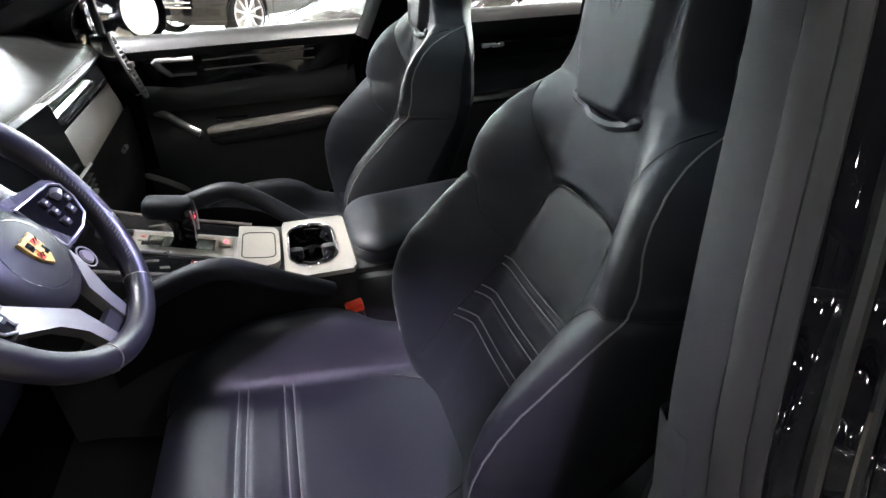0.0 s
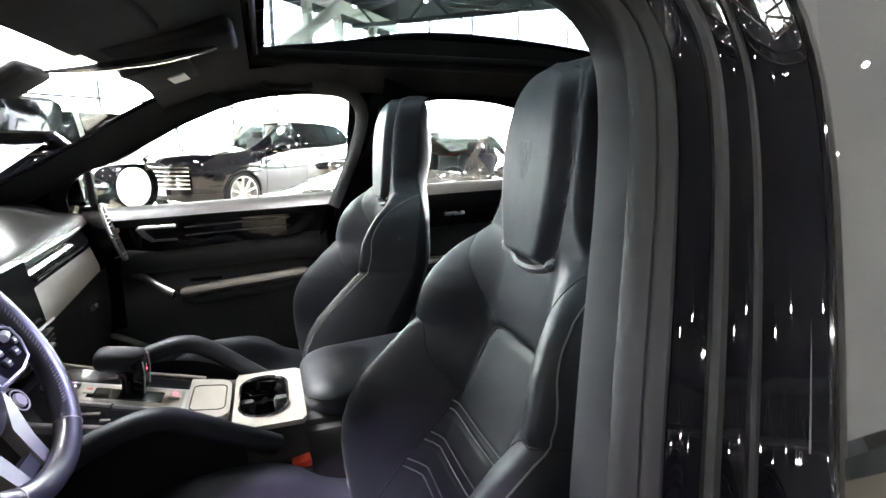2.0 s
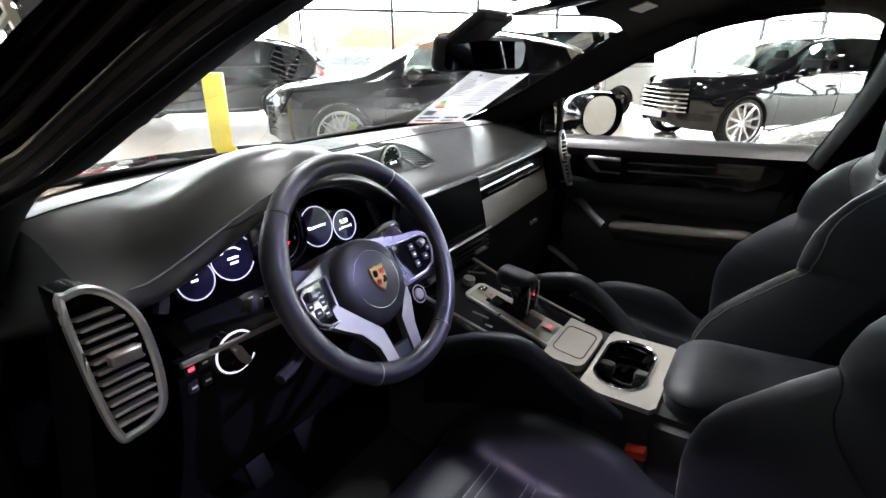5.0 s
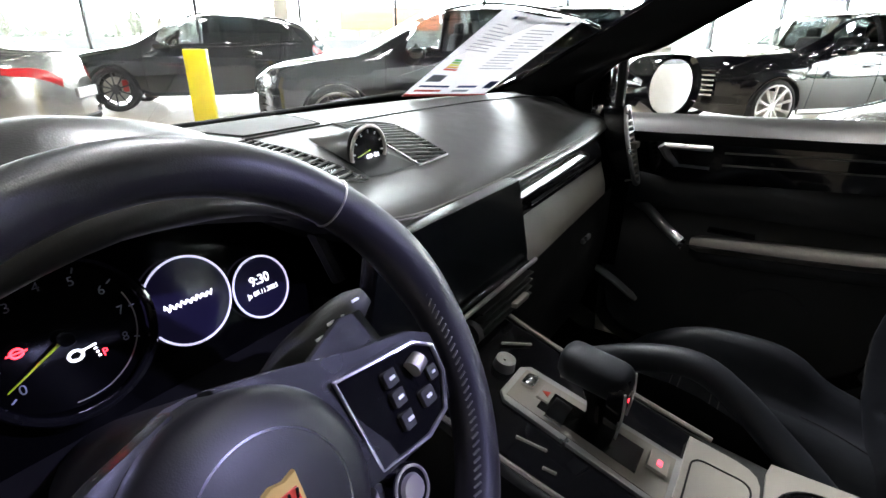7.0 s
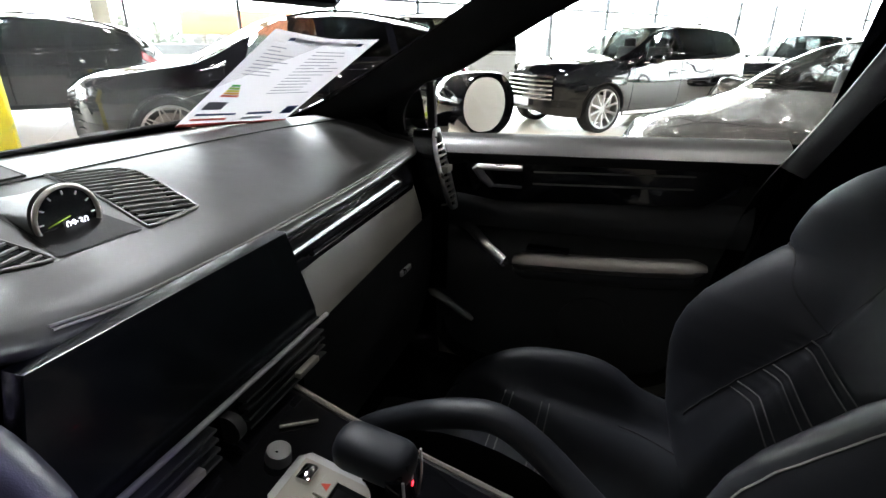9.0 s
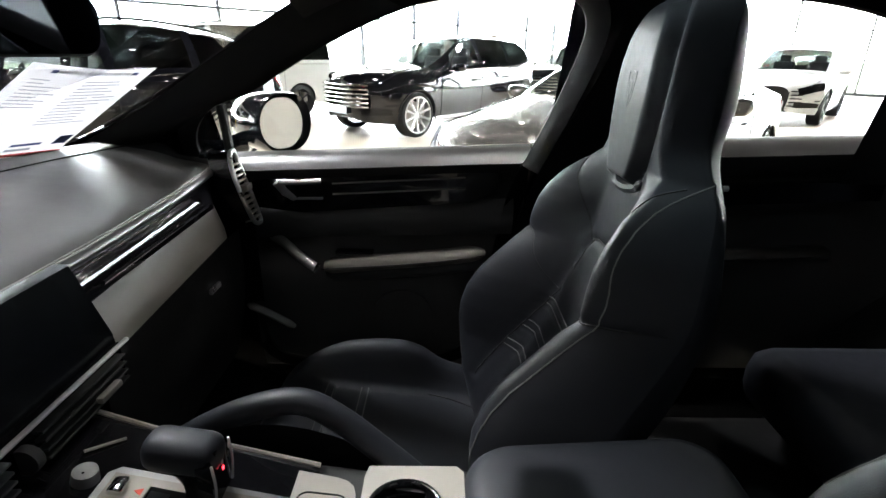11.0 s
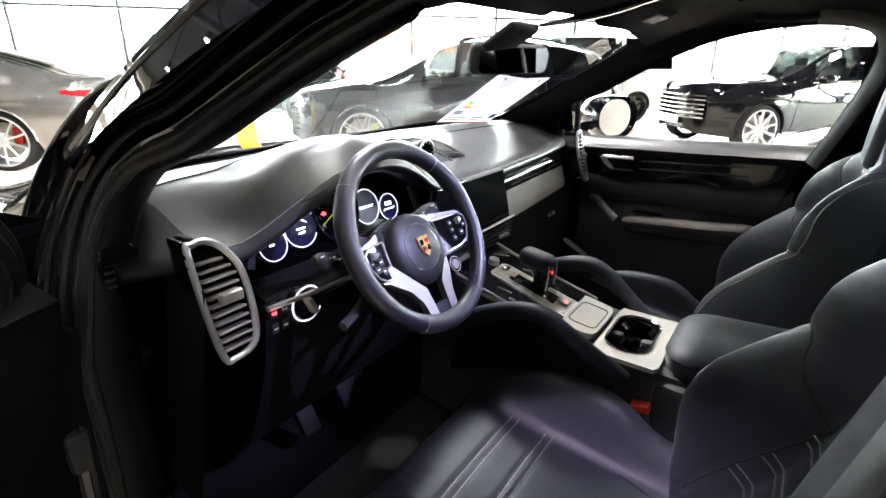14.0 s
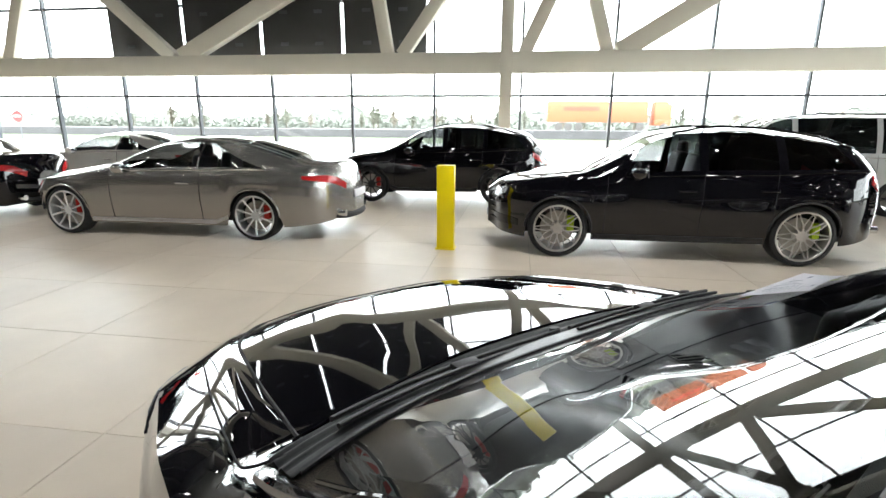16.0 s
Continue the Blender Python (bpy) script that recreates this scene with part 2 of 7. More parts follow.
def track(ctrl, xs, soft=0.03):
    """A line of heights through control points (x, value), softened over 'soft' metres, read at xs."""
    c = sorted(ctrl)
    lo, hi = c[0][0] - 0.3, c[-1][0] + 0.3
    fine = np.arange(lo, hi, 0.01)
    val = np.interp(fine, [p[0] for p in c], [p[1] for p in c])
    if soft > 0:
        k = np.exp(-0.5 * (np.arange(-20, 21) * 0.01 / soft) ** 2)
        k /= k.sum()
        val = np.convolve(np.pad(val, 20, mode="edge"), k, mode="valid")
    return np.interp(xs, fine, val)

# ---------------------------------------------------------------- the showroom
EX, NX = Vector((0.684, 0.729, 0)).normalized(), Vector((-0.729, 0.684, 0)).normalized()


def hall(a, b, z=0.0):
    """A place in the hall: a metres along the glass front, b metres towards it."""
    return EX * a + NX * b + Vector((0, 0, z))


HALL = Matrix(((EX.x, NX.x, 0, 0), (EX.y, NX.y, 0, 0), (0, 0, 1, 0), (0, 0, 0, 1)))
A0, A1, B0, B1, HIGH = -27.0, 27.0, -14.0, 15.3, 8.0


def hbox(a, b, z, sa, sb, sz, r=0.0):
    return moved(box((a, b, z), (sa, sb, sz), r), HALL)


# floor tile look: large beige polished stoneware
def tile_material():
    m = mat("beige_floor_tile", (0.62, 0.54, 0.43), 0.36, var=0.16, var_size=1.3, rvar=0.07)
    n, l = m.node_tree.nodes, m.node_tree.links
    info = n.new("ShaderNodeObjectInfo")
    hsv = n.new("ShaderNodeHueSaturation")
    mr = n.new("ShaderNodeMapRange")
    mr.inputs["To Min"].default_value, mr.inputs["To Max"].default_value = 0.94, 1.05
    l.new(info.outputs["Random"], mr.inputs["Value"])
    b = n["Principled BSDF"]
    src = b.inputs["Base Color"].links[0].from_socket
    l.new(src, hsv.inputs["Color"]), l.new(mr.outputs[0], hsv.inputs["Value"]), l.new(hsv.outputs[0], b.inputs["Base Color"])
    return m


TILE = tile_material()
GROUT = mat("grout", (0.46, 0.41, 0.33), 0.7, var=0.1)
floor = solid("floor", hbox((A0 + A1) / 2, (B0 + B1) / 2, -0.105, A1 - A0, B1 - B0, 0.2), GROUT, None,
              "pale beige polished tile floor of the showroom", kind="structure", category="floor")
ceiling = solid("ceiling", hbox((A0 + A1) / 2, (B0 + B1) / 2, HIGH + 0.15, A1 - A0 + 0.6, B1 - B0 + 0.6, 0.3), CEIL, None,
                "dark showroom ceiling with small spotlights", kind="structure", category="ceiling")
solid("wall_south", hbox((A0 + A1) / 2, B0 - 0.15, HIGH / 2, A1 - A0 + 0.6, 0.3, HIGH), PANEL, None,
      "dark rear wall of the showroom", kind="structure", category="wall")
# wall out of view; its colour is darkened to shade the driver's side
solid("wall_west", hbox(A0 - 0.15, (B0 + B1) / 2, HIGH / 2, 0.3, B1 - B0, HIGH), WALL, None,
      "plain wall of the showroom, darkened to hold light back", kind="structure", category="wall")

# glass front (north) and glass side (east): mullions, transoms, panes
def glass_wall(name, along, n, step, start, fixed, panels=()):
    w = thing(name, hall(start + n * step / 2, B1) if along else hall(A1, start + n * step / 2),
              "tall glass front with slim dark grey mullions", "window wall", kind="structure")
    def at(u, v, z, su, sv, sz, r=0.0):
        return hbox(u, v, z, su, sv, sz, r) if along else hbox(v, u, z, sv, su, sz, r)
    for i in range(n + 1):
        part("mullion", at(start + i * step, fixed, HIGH / 2, 0.07, 0.16, HIGH, 0.01), MULLION, w)
    for z in (0.06, 2.48, 5.2):
        part("transom", at(start + n * step / 2, fixed, z, n * step, 0.10, 0.07 if z > 1 else 0.12), MULLION, w)
    for i in range(n):
        for z0, z1 in ((0.12, 2.445), (2.515, 5.165), (5.235, HIGH)):
            p = part("pane", at(start + (i + 0.5) * step, fixed + 0.02, (z0 + z1) / 2, step - 0.07, 0.012, z1 - z0), GLASS, w)
            p.visible_shadow = False
    return w


glass_wall("window_1", True, 20, 2.6, -16.4 - 10.4, B1 - 0.05)
glass_wall("window_2", False, 11, 2.6, B0 + 0.35, A1 - 0.05)

fascia = thing("fascia", hall(0, B1 - 0.2, 7.5), "dark fascia above the glass front", "fascia", kind="structure")
part("board", hbox((A0 + A1) / 2, B1 - 0.25, 7.52, A1 - A0, 0.06, 0.94, 0.01), PANEL, fascia)

# dark acoustic panels hung in the upper lights of the glass front
for i in range(4):
    pan = thing("wall_panel", hall(-12.5 + i * 2.6, B1 - 0.25, 3.7), "dark grey panel hung before the upper window", "panel", "panels in the upper windows")
    part("sheet", hbox(-12.65 + i * 2.6, B1 - 0.25, 5.4, 2.5, 0.03, 3.6, 0.006), PANEL, pan)
    for j in range(2):
        for k in range(3):
            part("slot", hbox(-13.2 + i * 2.6 + j * 1.1, B1 - 0.268, 4.0 + k * 0.9, 0.26, 0.012, 0.10, 0.005), MULLION, pan)

# white steel girder with columns and slanted struts
girder = thing("steel_truss", hall(0, 14.4, 0), "white painted steel truss with beam and slanted struts", "truss", kind="structure")
part("beam", hbox((A0 + A1) / 2, 14.4, 3.32, A1 - A0, 0.34, 0.56, 0.012), WHITESTEEL, girder)
part("upper_beam", hbox((A0 + A1) / 2, 14.4, 7.5, A1 - A0, 0.34, 0.5, 0.012), WHITESTEEL, girder)
for a in (-21.2, -1.23, 18.7):
    part("column", hbox(a, 14.4, HIGH / 2, 0.34, 0.36, HIGH, 0.012), WHITESTEEL, girder)


def strut(a0, a1, w=0.36):
    p, q = Vector((a0, 14.4, 3.55)), Vector((a1, 14.4, 7.3))
    d = q - p
    m = Matrix.Rotation(math.atan2(d.x, d.z), 3, "Y")
    part("strut", moved(box((p + q) / 2, (w, 0.30, d.length), 0.012, m=m), HALL), WHITESTEEL, girder)


for a0, a1, w in ((-11.3, -15.6, 0.36), (-11.0, -3.6, 0.5), (-4.6, -5.2, 0.34), (-4.2, -1.4, 0.34), (-0.75, 0.95, 0.36), (1.45, 0.3, 0.34),
                  (1.75, 7.9, 0.5), (8.4, 7.9, 0.34), (8.8, 11.6, 0.34), (12.2, 13.9, 0.36), (14.4, 13.2, 0.34), (14.7, 20.9, 0.5),
                  (-17.0, -15.5, 0.36), (-17.4, -18.6, 0.34), (-17.9, -23.6, 0.5), (21.4, 20.9, 0.34), (21.8, 24.5, 0.34)):
    strut(a0, a1, w)

GIRDER = mat("dark_painted_steel", (0.055, 0.055, 0.056), 0.6, var=0.08, var_size=2)
# roof girders across the hall, and rows of small spotlights
for a in (-22, -11, 0, 11, 22):
    g = thing("roof_girder", hall(a, 0, 6.6), "dark steel roof girder across the hall", "girder", "roof girders", kind="structure")
    for z in (6.7, 7.8):
        part("chord", hbox(a, (B0 + 14.2) / 2, z, 0.2, 14.2 - B0, 0.18, 0.01), GIRDER, g)
    for i in range(14):
        b = B0 + 1 + i * 2.0
        p, q = Vector((a, b, 6.75)), Vector((a, b + (1.0 if i % 2 else -1.0), 7.75))
        d = q - p
        part("brace", moved(box((p + q) / 2, (0.10, 0.10, d.length), 0, m=Matrix.Rotation(-math.atan2(d.y, d.z), 3, "X")), HALL), GIRDER, g)

SPOT = mat("spot_lens", (1.0, 0.97, 0.92), 0.3, emit=90.0, var=0.0)
spot = thing("spotlight", (0, 0, 0), "small bright ceiling spotlight in a black can", "spotlight", "ceiling spotlights")
part("can", tube([(0, 0, 0.02), (0, 0, 0.25)], 0.09, 14), PLASTIC, spot)
part("lens", tube([(0, 0, 0), (0, 0, 0.012)], 0.08, 14), SPOT, spot)
part("stem", rod((0, 0, 0.25), (0, 0, 1.6), 0.012, 6), PLASTIC, spot)
first = True
for i in range(13):
    for j in range(9):
        m = Matrix.Translation(hall(-22 + i * 3.6 + 0.5 * (j % 2), -12 + j * 2.9, 6.4))
        if first:
            spot.matrix_basis = m
            first = False
        else:
            copy_thing(spot, m)

# light from the ceiling's spotlights
def spot_lamp(place, target, watts, deg, color=(0.96, 0.97, 1.0), size=0.12):
    la = new("spot_beam", bpy.data.lights.new("spot_beam", "SPOT"))
    la.data.energy, la.data.spot_size, la.data.spot_blend, la.data.shadow_soft_size, la.data.color = watts, radians(deg), 0.6, size, color
    la.matrix_world = look(place, target)
    return la


for i in range(3):
    for j in range(2):
        a, b = -12 + i * 12.0, -6 + j * 10.0
        spot_lamp(hall(a, b, 6.35), hall(a, b, 0), 120 if j == 0 else 1150, 120, size=0.5)
# the spotlights nearest the open car, cool in tone
spot_lamp((-0.3, -4.4, 6.3), (0.02, -0.40, 0.70), 1200, 5, (0.80, 0.66, 1.0))
spot_lamp((5.8, 2.2, 6.3), (-0.29, -0.33, 1.08), 13000, 3.8, (0.76, 0.60, 1.0))

spot_lamp((-5.5, 1.2, 6.35), (0.10, 0.04, 0.85), 3200, 3.0, (1.0, 0.97, 0.93))
spot_lamp((0.5, 0.9, 6.35), (0.0, 0.1, 0.8), 240, 26, (1.0, 0.97, 0.93), 0.15)

# ---------------------------------------------------------------- outside
GRASS = mat("grass", (0.085, 0.105, 0.06), 0.95, grain=0.6, grain_size=60, var=0.35, var_size=0.4)
ASPHALT = mat("asphalt", (0.09, 0.09, 0.095), 0.9, var=0.2, var_size=0.6)
solid("ground", moved(box((0, 0, -0.35), (900, 900, 0.24), 0), HALL), GRASS, None, "grass and gravel round the showroom", kind="structure", category="ground")
solid("pavement", hbox(0, 32, -0.215, 300, 32, 0.05), mat("forecourt", (0.20, 0.195, 0.19), 0.9, var=0.12, var_size=0.3), None, "pale paved forecourt outside the glass", kind="structure", category="pavement")
solid("road", hbox(0, 72, 0.30, 500, 11, 1.0), ASPHALT, None, "asphalt road outside", kind="structure", category="road")

# leaf colours paler than real leaves: distance haze is painted into them
HAZED_FOLIAGE = mat("foliage_haze_paled", (0.16, 0.165, 0.135), 0.9, var=0.4, var_size=0.5)
HAZED_AUTUMN = mat("autumn_foliage_haze_paled", (0.20, 0.175, 0.145), 0.9, var=0.4, var_size=0.5)
BARK = mat("bark", (0.10, 0.08, 0.06), 0.9, grain=0.4, grain_size=30)


def tree(seed, leaf):
    rng = random.Random(seed)
    t = thing("tree", (0, 0, 0), "leafy roadside tree in autumn, far beyond the road", "tree", "roadside trees")
    limbs = [tube([(0, 0, 0), (0.1, 0, 1.5), (0, 0.1, 3.2), (0.1, 0, 4.8)], [0.2, 0.16, 0.12, 0.05], 8)]
    for k in range(7):
        a, z = rng.uniform(0, 6.28), rng.uniform(1.6, 3.8)
        limbs.append(tube([(0, 0, z), (math.cos(a) * 0.8, math.sin(a) * 0.8, z + 0.7), (math.cos(a) * 1.7, math.sin(a) * 1.7, z + 1.6)], [0.08, 0.05, 0.02], 6))
    part("trunk", join(*limbs), BARK, t)
    v, f = [], []
    for k in range(900):
        a, r, z = rng.uniform(0, 6.28), rng.gauss(0, 1.15), rng.uniform(1.9, 6.2)
        w = max(0.25, 1 - abs(z - 3.7) / 3.2)
        c = Vector((math.cos(a) * r * w, math.sin(a) * r * w, z + rng.gauss(0, 0.2)))
        d1 = Vector((rng.gauss(0, 1), rng.gauss(0, 1), rng.gauss(0, 1))).normalized() * rng.uniform(0.1, 0.26)
        d2 = d1.orthogonal().normalized() * rng.uniform(0.08, 0.2)
        n = len(v)
        v += [tuple(c - d1), tuple(c + d2), tuple(c + d1), tuple(c - d2)]
        f.append((n, n + 1, n + 2, n + 3))
    part("crown", (v, f), leaf, t)
    return t


rng = random.Random(4)
kinds = [tree(1, HAZED_FOLIAGE), tree(2, HAZED_AUTUMN), tree(3, HAZED_FOLIAGE)]
for k, t in enumerate(kinds):
    t.matrix_basis = Matrix.Translation(hall(-40 + 17 * k, 136 + k, -0.23))
for k in range(30):
    copy_thing(kinds[k % 3], Matrix.Translation(hall(-110 + k * 7.4 + rng.uniform(-2, 2), 132 + rng.uniform(0, 26), -0.23)) @ Matrix.Rotation(rng.uniform(0, 6), 4, "Z") @ Matrix.Scale(rng.uniform(0.6, 1.1), 4))
rngh = random.Random(8)
hedge = ([], [])
for k in range(9000):
    c = hall(rngh.uniform(-170, 170), 165 + rngh.uniform(0, 9), rngh.uniform(0, 1) ** 2.2 * 3.6 - 0.2)
    d1 = Vector((rngh.gauss(0, 1), rngh.gauss(0, 1), rngh.gauss(0, 1))).normalized() * rngh.uniform(0.3, 0.9)
    d2 = d1.orthogonal().normalized() * rngh.uniform(0.25, 0.6)
    n = len(hedge[0])
    hedge[0].extend([tuple(c - d1), tuple(c + d2), tuple(c + d1), tuple(c - d2)])
    hedge[1].append((n, n + 1, n + 2, n + 3))
def ridge(u, v):
    a = -320 + 640 * u
    h = 5.2 + 1.6 * math.sin(a * 0.071) + 1.1 * math.sin(a * 0.19 + 1) + 0.7 * math.sin(a * 0.53 + 2) + 0.4 * math.sin(a * 1.31)
    return tuple(hall(a, 176 + 6 * v + 1.2 * math.sin(a * 0.7 + 9 * v), -0.3 + h * math.sin(v * math.pi / 2) ** 0.7))


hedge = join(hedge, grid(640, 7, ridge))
# the haze over the woods is only their lightened base colour
solid("far_woods", hedge, mat("woods_haze_paled", (0.20, 0.215, 0.195), 0.95, var=0.35, var_size=0.35), None, "line of far woods, haze painted into the colour", kind="stuff", category="woods")

# lorry passing on the road, orange
ORANGE = mat("orange_tarpaulin", (0.42, 0.13, 0.06), 0.6, var=0.06, var_size=1)
# tyre colour lifted to imitate the washed-out glare outdoors
PALED_TYRE = mat("washed_out_tyre", (0.11, 0.105, 0.10), 0.9)
lorry = thing("lorry", hall(12, 70, -0.18), "orange articulated lorry on the road outside", "lorry")
part("trailer", hbox(9.0, 70, 2.25, 12.5, 2.5, 2.6, 0.05), ORANGE, lorry)
part("lettering_bar", hbox(7.0, 68.73, 2.6, 4.5, 0.02, 0.5), mat("faded_red", (0.6, 0.08, 0.05), 0.6), lorry, "faded red lettering")
part("cab", join(hbox(17.1, 70, 1.9, 2.1, 2.4, 2.7, 0.15), hbox(16.9, 70, 3.3, 1.6, 2.2, 0.5, 0.15)), ORANGE, lorry)
part("windscreen", hbox(18.0, 70, 2.35, 0.35, 2.1, 0.9, 0.05), SCREEN, lorry)
for a in (4.2, 5.5, 6.8, 14.4, 17.3):
    part("wheel", moved(tube([(a, 68.75, 0.33), (a, 69.1, 0.33)], 0.5, 18), HALL), PALED_TYRE, lorry)
lorry.location.z += 0.985
sign = thing("road_sign", hall(-37.5, 33, -0.19), "round red no-entry sign on a post", "road sign")
part("post", moved(rod((-37.5, 33, -0.19), (-37.5, 33, 2.3), 0.04, 8), HALL), MULLION, sign)
part("disc", moved(tube([(-37.5, 32.95, 2.0), (-37.5, 32.9, 2.0)], 0.42, 24), HALL), mat("sign_red", (0.6, 0.03, 0.03), 0.5), sign)
part("bar", moved(box((-37.5, 32.89, 2.0), (0.55, 0.02, 0.14)), HALL), WHITEPAINT, sign)

# yellow bollard
post = thing("bollard", (-5.66, 2.93, 0), "square bright yellow bollard on the tiled floor", "bollard")
part("shaft", moved(box((0, 0, 0.575), (0.235, 0.15, 1.13), 0.012), Matrix.Translation((-5.66, 2.93, 0)) @ HALL.to_3x3().to_4x4()), YELLOW, post)
part("foot", moved(box((0, 0, 0.012), (0.27, 0.19, 0.022), 0.004), Matrix.Translation((-5.66, 2.93, 0)) @ HALL.to_3x3().to_4x4()), YELLOW, post)

# ---------------------------------------------------------------- car bodies
class Shell:
    """The skin of a car: x from the nose to the tail, y to its right, z up."""
    NL, NG, NT = 11, 8, 11      # rows: sill to belt, belt to roof edge, roof edge to middle

    def __init__(self, s):
        self.s = s
        L = s["L"]
        xs = set(np.round(np.linspace(0, L, 70), 4))
        for xw in (s["xf"], s["xr"]):
            for k in range(25):
                xs.add(round(xw + s["arch"] * math.cos(math.pi * k / 24), 4))
        xs |= set(np.round(s.get("cuts", []), 4))
        # slanting ends of the side glass: only these stations lie between them
        for a, b in [(s["g0"], s["g0"] + s.get("fs", 0.0)), (s["g1"] - s.get("rs", 0.0), s["g1"])] + s.get("slants", []):
            n = s.get("slant_rows", self.NG - 1)
            xs = {x for x in xs if not a < x < b} | {round(a + (b - a) * k / n, 4) for k in range(n + 1)}
        self.xs = np.array(sorted(x for x in xs if 0 <= x <= L))
        self.rows = self.NL + self.NG + self.NT
        X = self.xs
        soft = s.get("soft", 0.035)
        self.top, self.edge, self.belt = track(s["top"], X, soft), track(s["edge"], X, soft), track(s["belt"], X, soft)
        self.we, self.wb, self.wside = track(s["we"], X, 0.05), track(s["wb"], X, 0.05), track(s["wm"], X, 0.05)
        if s.get("calm"):
            for key in ("top", "edge"):
                ctrl = [p for p in s[key] if 0.1 < p[0] < 1.27]
                a, b = ctrl[-2], ctrl[-1]
                ctrl = [(2 * ctrl[0][0] - ctrl[1][0] - 0.2, 2 * ctrl[0][1] - ctrl[1][1] - 0.05)] + ctrl + [(b[0] + 0.8, b[1] + (b[1] - a[1]) / (b[0] - a[0]) * 0.8)]
                fine = track(ctrl, X, 0.13)
                k = np.clip((1.27 - X) / 0.04, 0, 1) * np.clip((X - 0.20) / 0.15, 0, 1)
                mixed = (self.top if key == "top" else self.edge) * (1 - k) + fine * k
                if key == "top":
                    self.top = mixed
                else:
                    self.edge = mixed
        low = track(s["low"], X, 0.02)
        for xw in (s["xf"], s["xr"]):
            d = np.clip(s["arch"] ** 2 - (X - xw) ** 2, 0, None)
            low = np.where(d > 0, np.maximum(low, s["zw"] + np.sqrt(d)), low)
        # plan view rounded off at nose and tail
        for key, far in (("rf", X), ("rr", L - X)):
            r, least = s.get(key, (0.55, 0.60))
            k = np.clip(1 - far / r, 0, 1)
            k = np.maximum((1 - k ** 2.4) ** (1 / 2.4), least)
            self.we, self.wb, self.wside = self.we * k, self.wb * k, self.wside * k
        self.low = low
        self.belt = np.minimum(self.belt, self.edge - 0.012)
        self.P = [self.station(i) for i in range(len(X))]

    def station(self, i):
        s, x = self.s, self.xs[i]
        low, belt, edge, top = self.low[i], self.belt[i], self.edge[i], self.top[i]
        wm, wb, we = self.wside[i], self.wb[i], self.we[i]
        wl = wm - s.get("tuck", 0.06)
        zm = s["zmid"]
        out = []
        for k in range(self.NL):
            u = k / (self.NL - 1)
            z = low + (belt - low) * u
            # side: tucked in at the sill, fullest at mid height, leaning in to the belt
            if z < zm:
                w = wm - (wm - wl) * min(1, ((zm - z) / max(0.05, zm - s["zsill"]))) ** 2
            else:
                w = wm + (wb - wm) * min(1, (z - zm) / max(0.05, belt - zm)) ** 1.6
            z_c = s.get("crease")
            if z_c:
                w += 0.012 * math.exp(-((z - z_c) / 0.035) ** 2)
            out.append((x, w, z))
        for k in range(1, self.NG + 1):
            u = k / self.NG
            bow = s.get("bow", 0.03) * math.sin(math.pi * u) * min(1, (edge - belt) / 0.3)
            out.append((x, wb + (we - wb) * u + bow, belt + (edge - belt) * u))
        for k in range(1, self.NT + 1):
            u = k / self.NT
            a = u * math.pi / 2
            yy = we * (1 - u)
            zz = edge + (top - edge) * (1 - (1 - u) ** 3.2)
            if s.get("crest"):
                win = max(0.0, min(1.0, (x - 0.12) / 0.35, (1.30 - x) / 0.25))
                q = max(0.0, min(1.0, (0.50 - yy / we) / 0.13))
                zz += win * s["crest"] * (math.exp(-((yy / we - 0.93) / 0.042) ** 2) + 0.2 * q * q * (3 - 2 * q))
            out.append((x, yy, zz))
        return out

    def at(self, x, j, side=-1, off=0.0):
        """The place at x on (fractional) row j of one side, lifted off the skin."""
        i = int(np.clip(np.searchsorted(self.xs, x) - 1, 0, len(self.xs) - 2))
        u = (x - self.xs[i]) / (self.xs[i + 1] - self.xs[i])
        j = min(max(j, 0), self.rows - 1.001)
        k, v = int(j), j - int(j)
        q = lambda a, b: Vector(self.P[a][b])
        p = (q(i, k) * (1 - v) + q(i, k + 1) * v) * (1 - u) + (q(i + 1, k) * (1 - v) + q(i + 1, k + 1) * v) * u
        du, dv = q(i + 1, k) - q(i, k), q(i, k + 1) - q(i, k)
        nn = du.cross(dv)
        if nn.length > 1e-9:
            nn.normalize()
            if nn.dot(Vector((0, p.y, (p.z - 0.55) * 0.6))) < 0:
                nn = -nn
        p = p + nn * off
        return Vector((p.x, p.y * (1 if side > 0 else -1), p.z))

    def sheet(self, keep, sides=(-1, 1)):
        """The faces for which keep(x, row, side) holds."""
        v, f, ix = [], [], {}
        n = self.rows
        def vid(i, j, sd):
            if j == n - 1:
                sd = 1
            if (i, j, sd) not in ix:
                x, y, z = self.P[i][j]
                ix[i, j, sd] = len(v)
                v.append((x, y * sd, z))
            return ix[i, j, sd]
        for i in range(len(self.xs) - 1):
            xm = (self.xs[i] + self.xs[i + 1]) / 2
            for j in range(n - 1):
                for sd in sides:
                    fore = xm < self.s["L"] * self.s.get("mid", 0.5)
                    xa, xb = self.xs[i] * 2 / 3 + self.xs[i + 1] / 3, self.xs[i] / 3 + self.xs[i + 1] * 2 / 3
                    k1, k2 = (keep(xb, j + 0.333, sd), keep(xa, j + 0.667, sd)) if fore else (keep(xa, j + 0.333, sd), keep(xb, j + 0.667, sd))
                    if not (k1 or k2):
                        continue
                    q = (vid(i, j, sd), vid(i + 1, j, sd), vid(i + 1, j + 1, sd), vid(i, j + 1, sd))
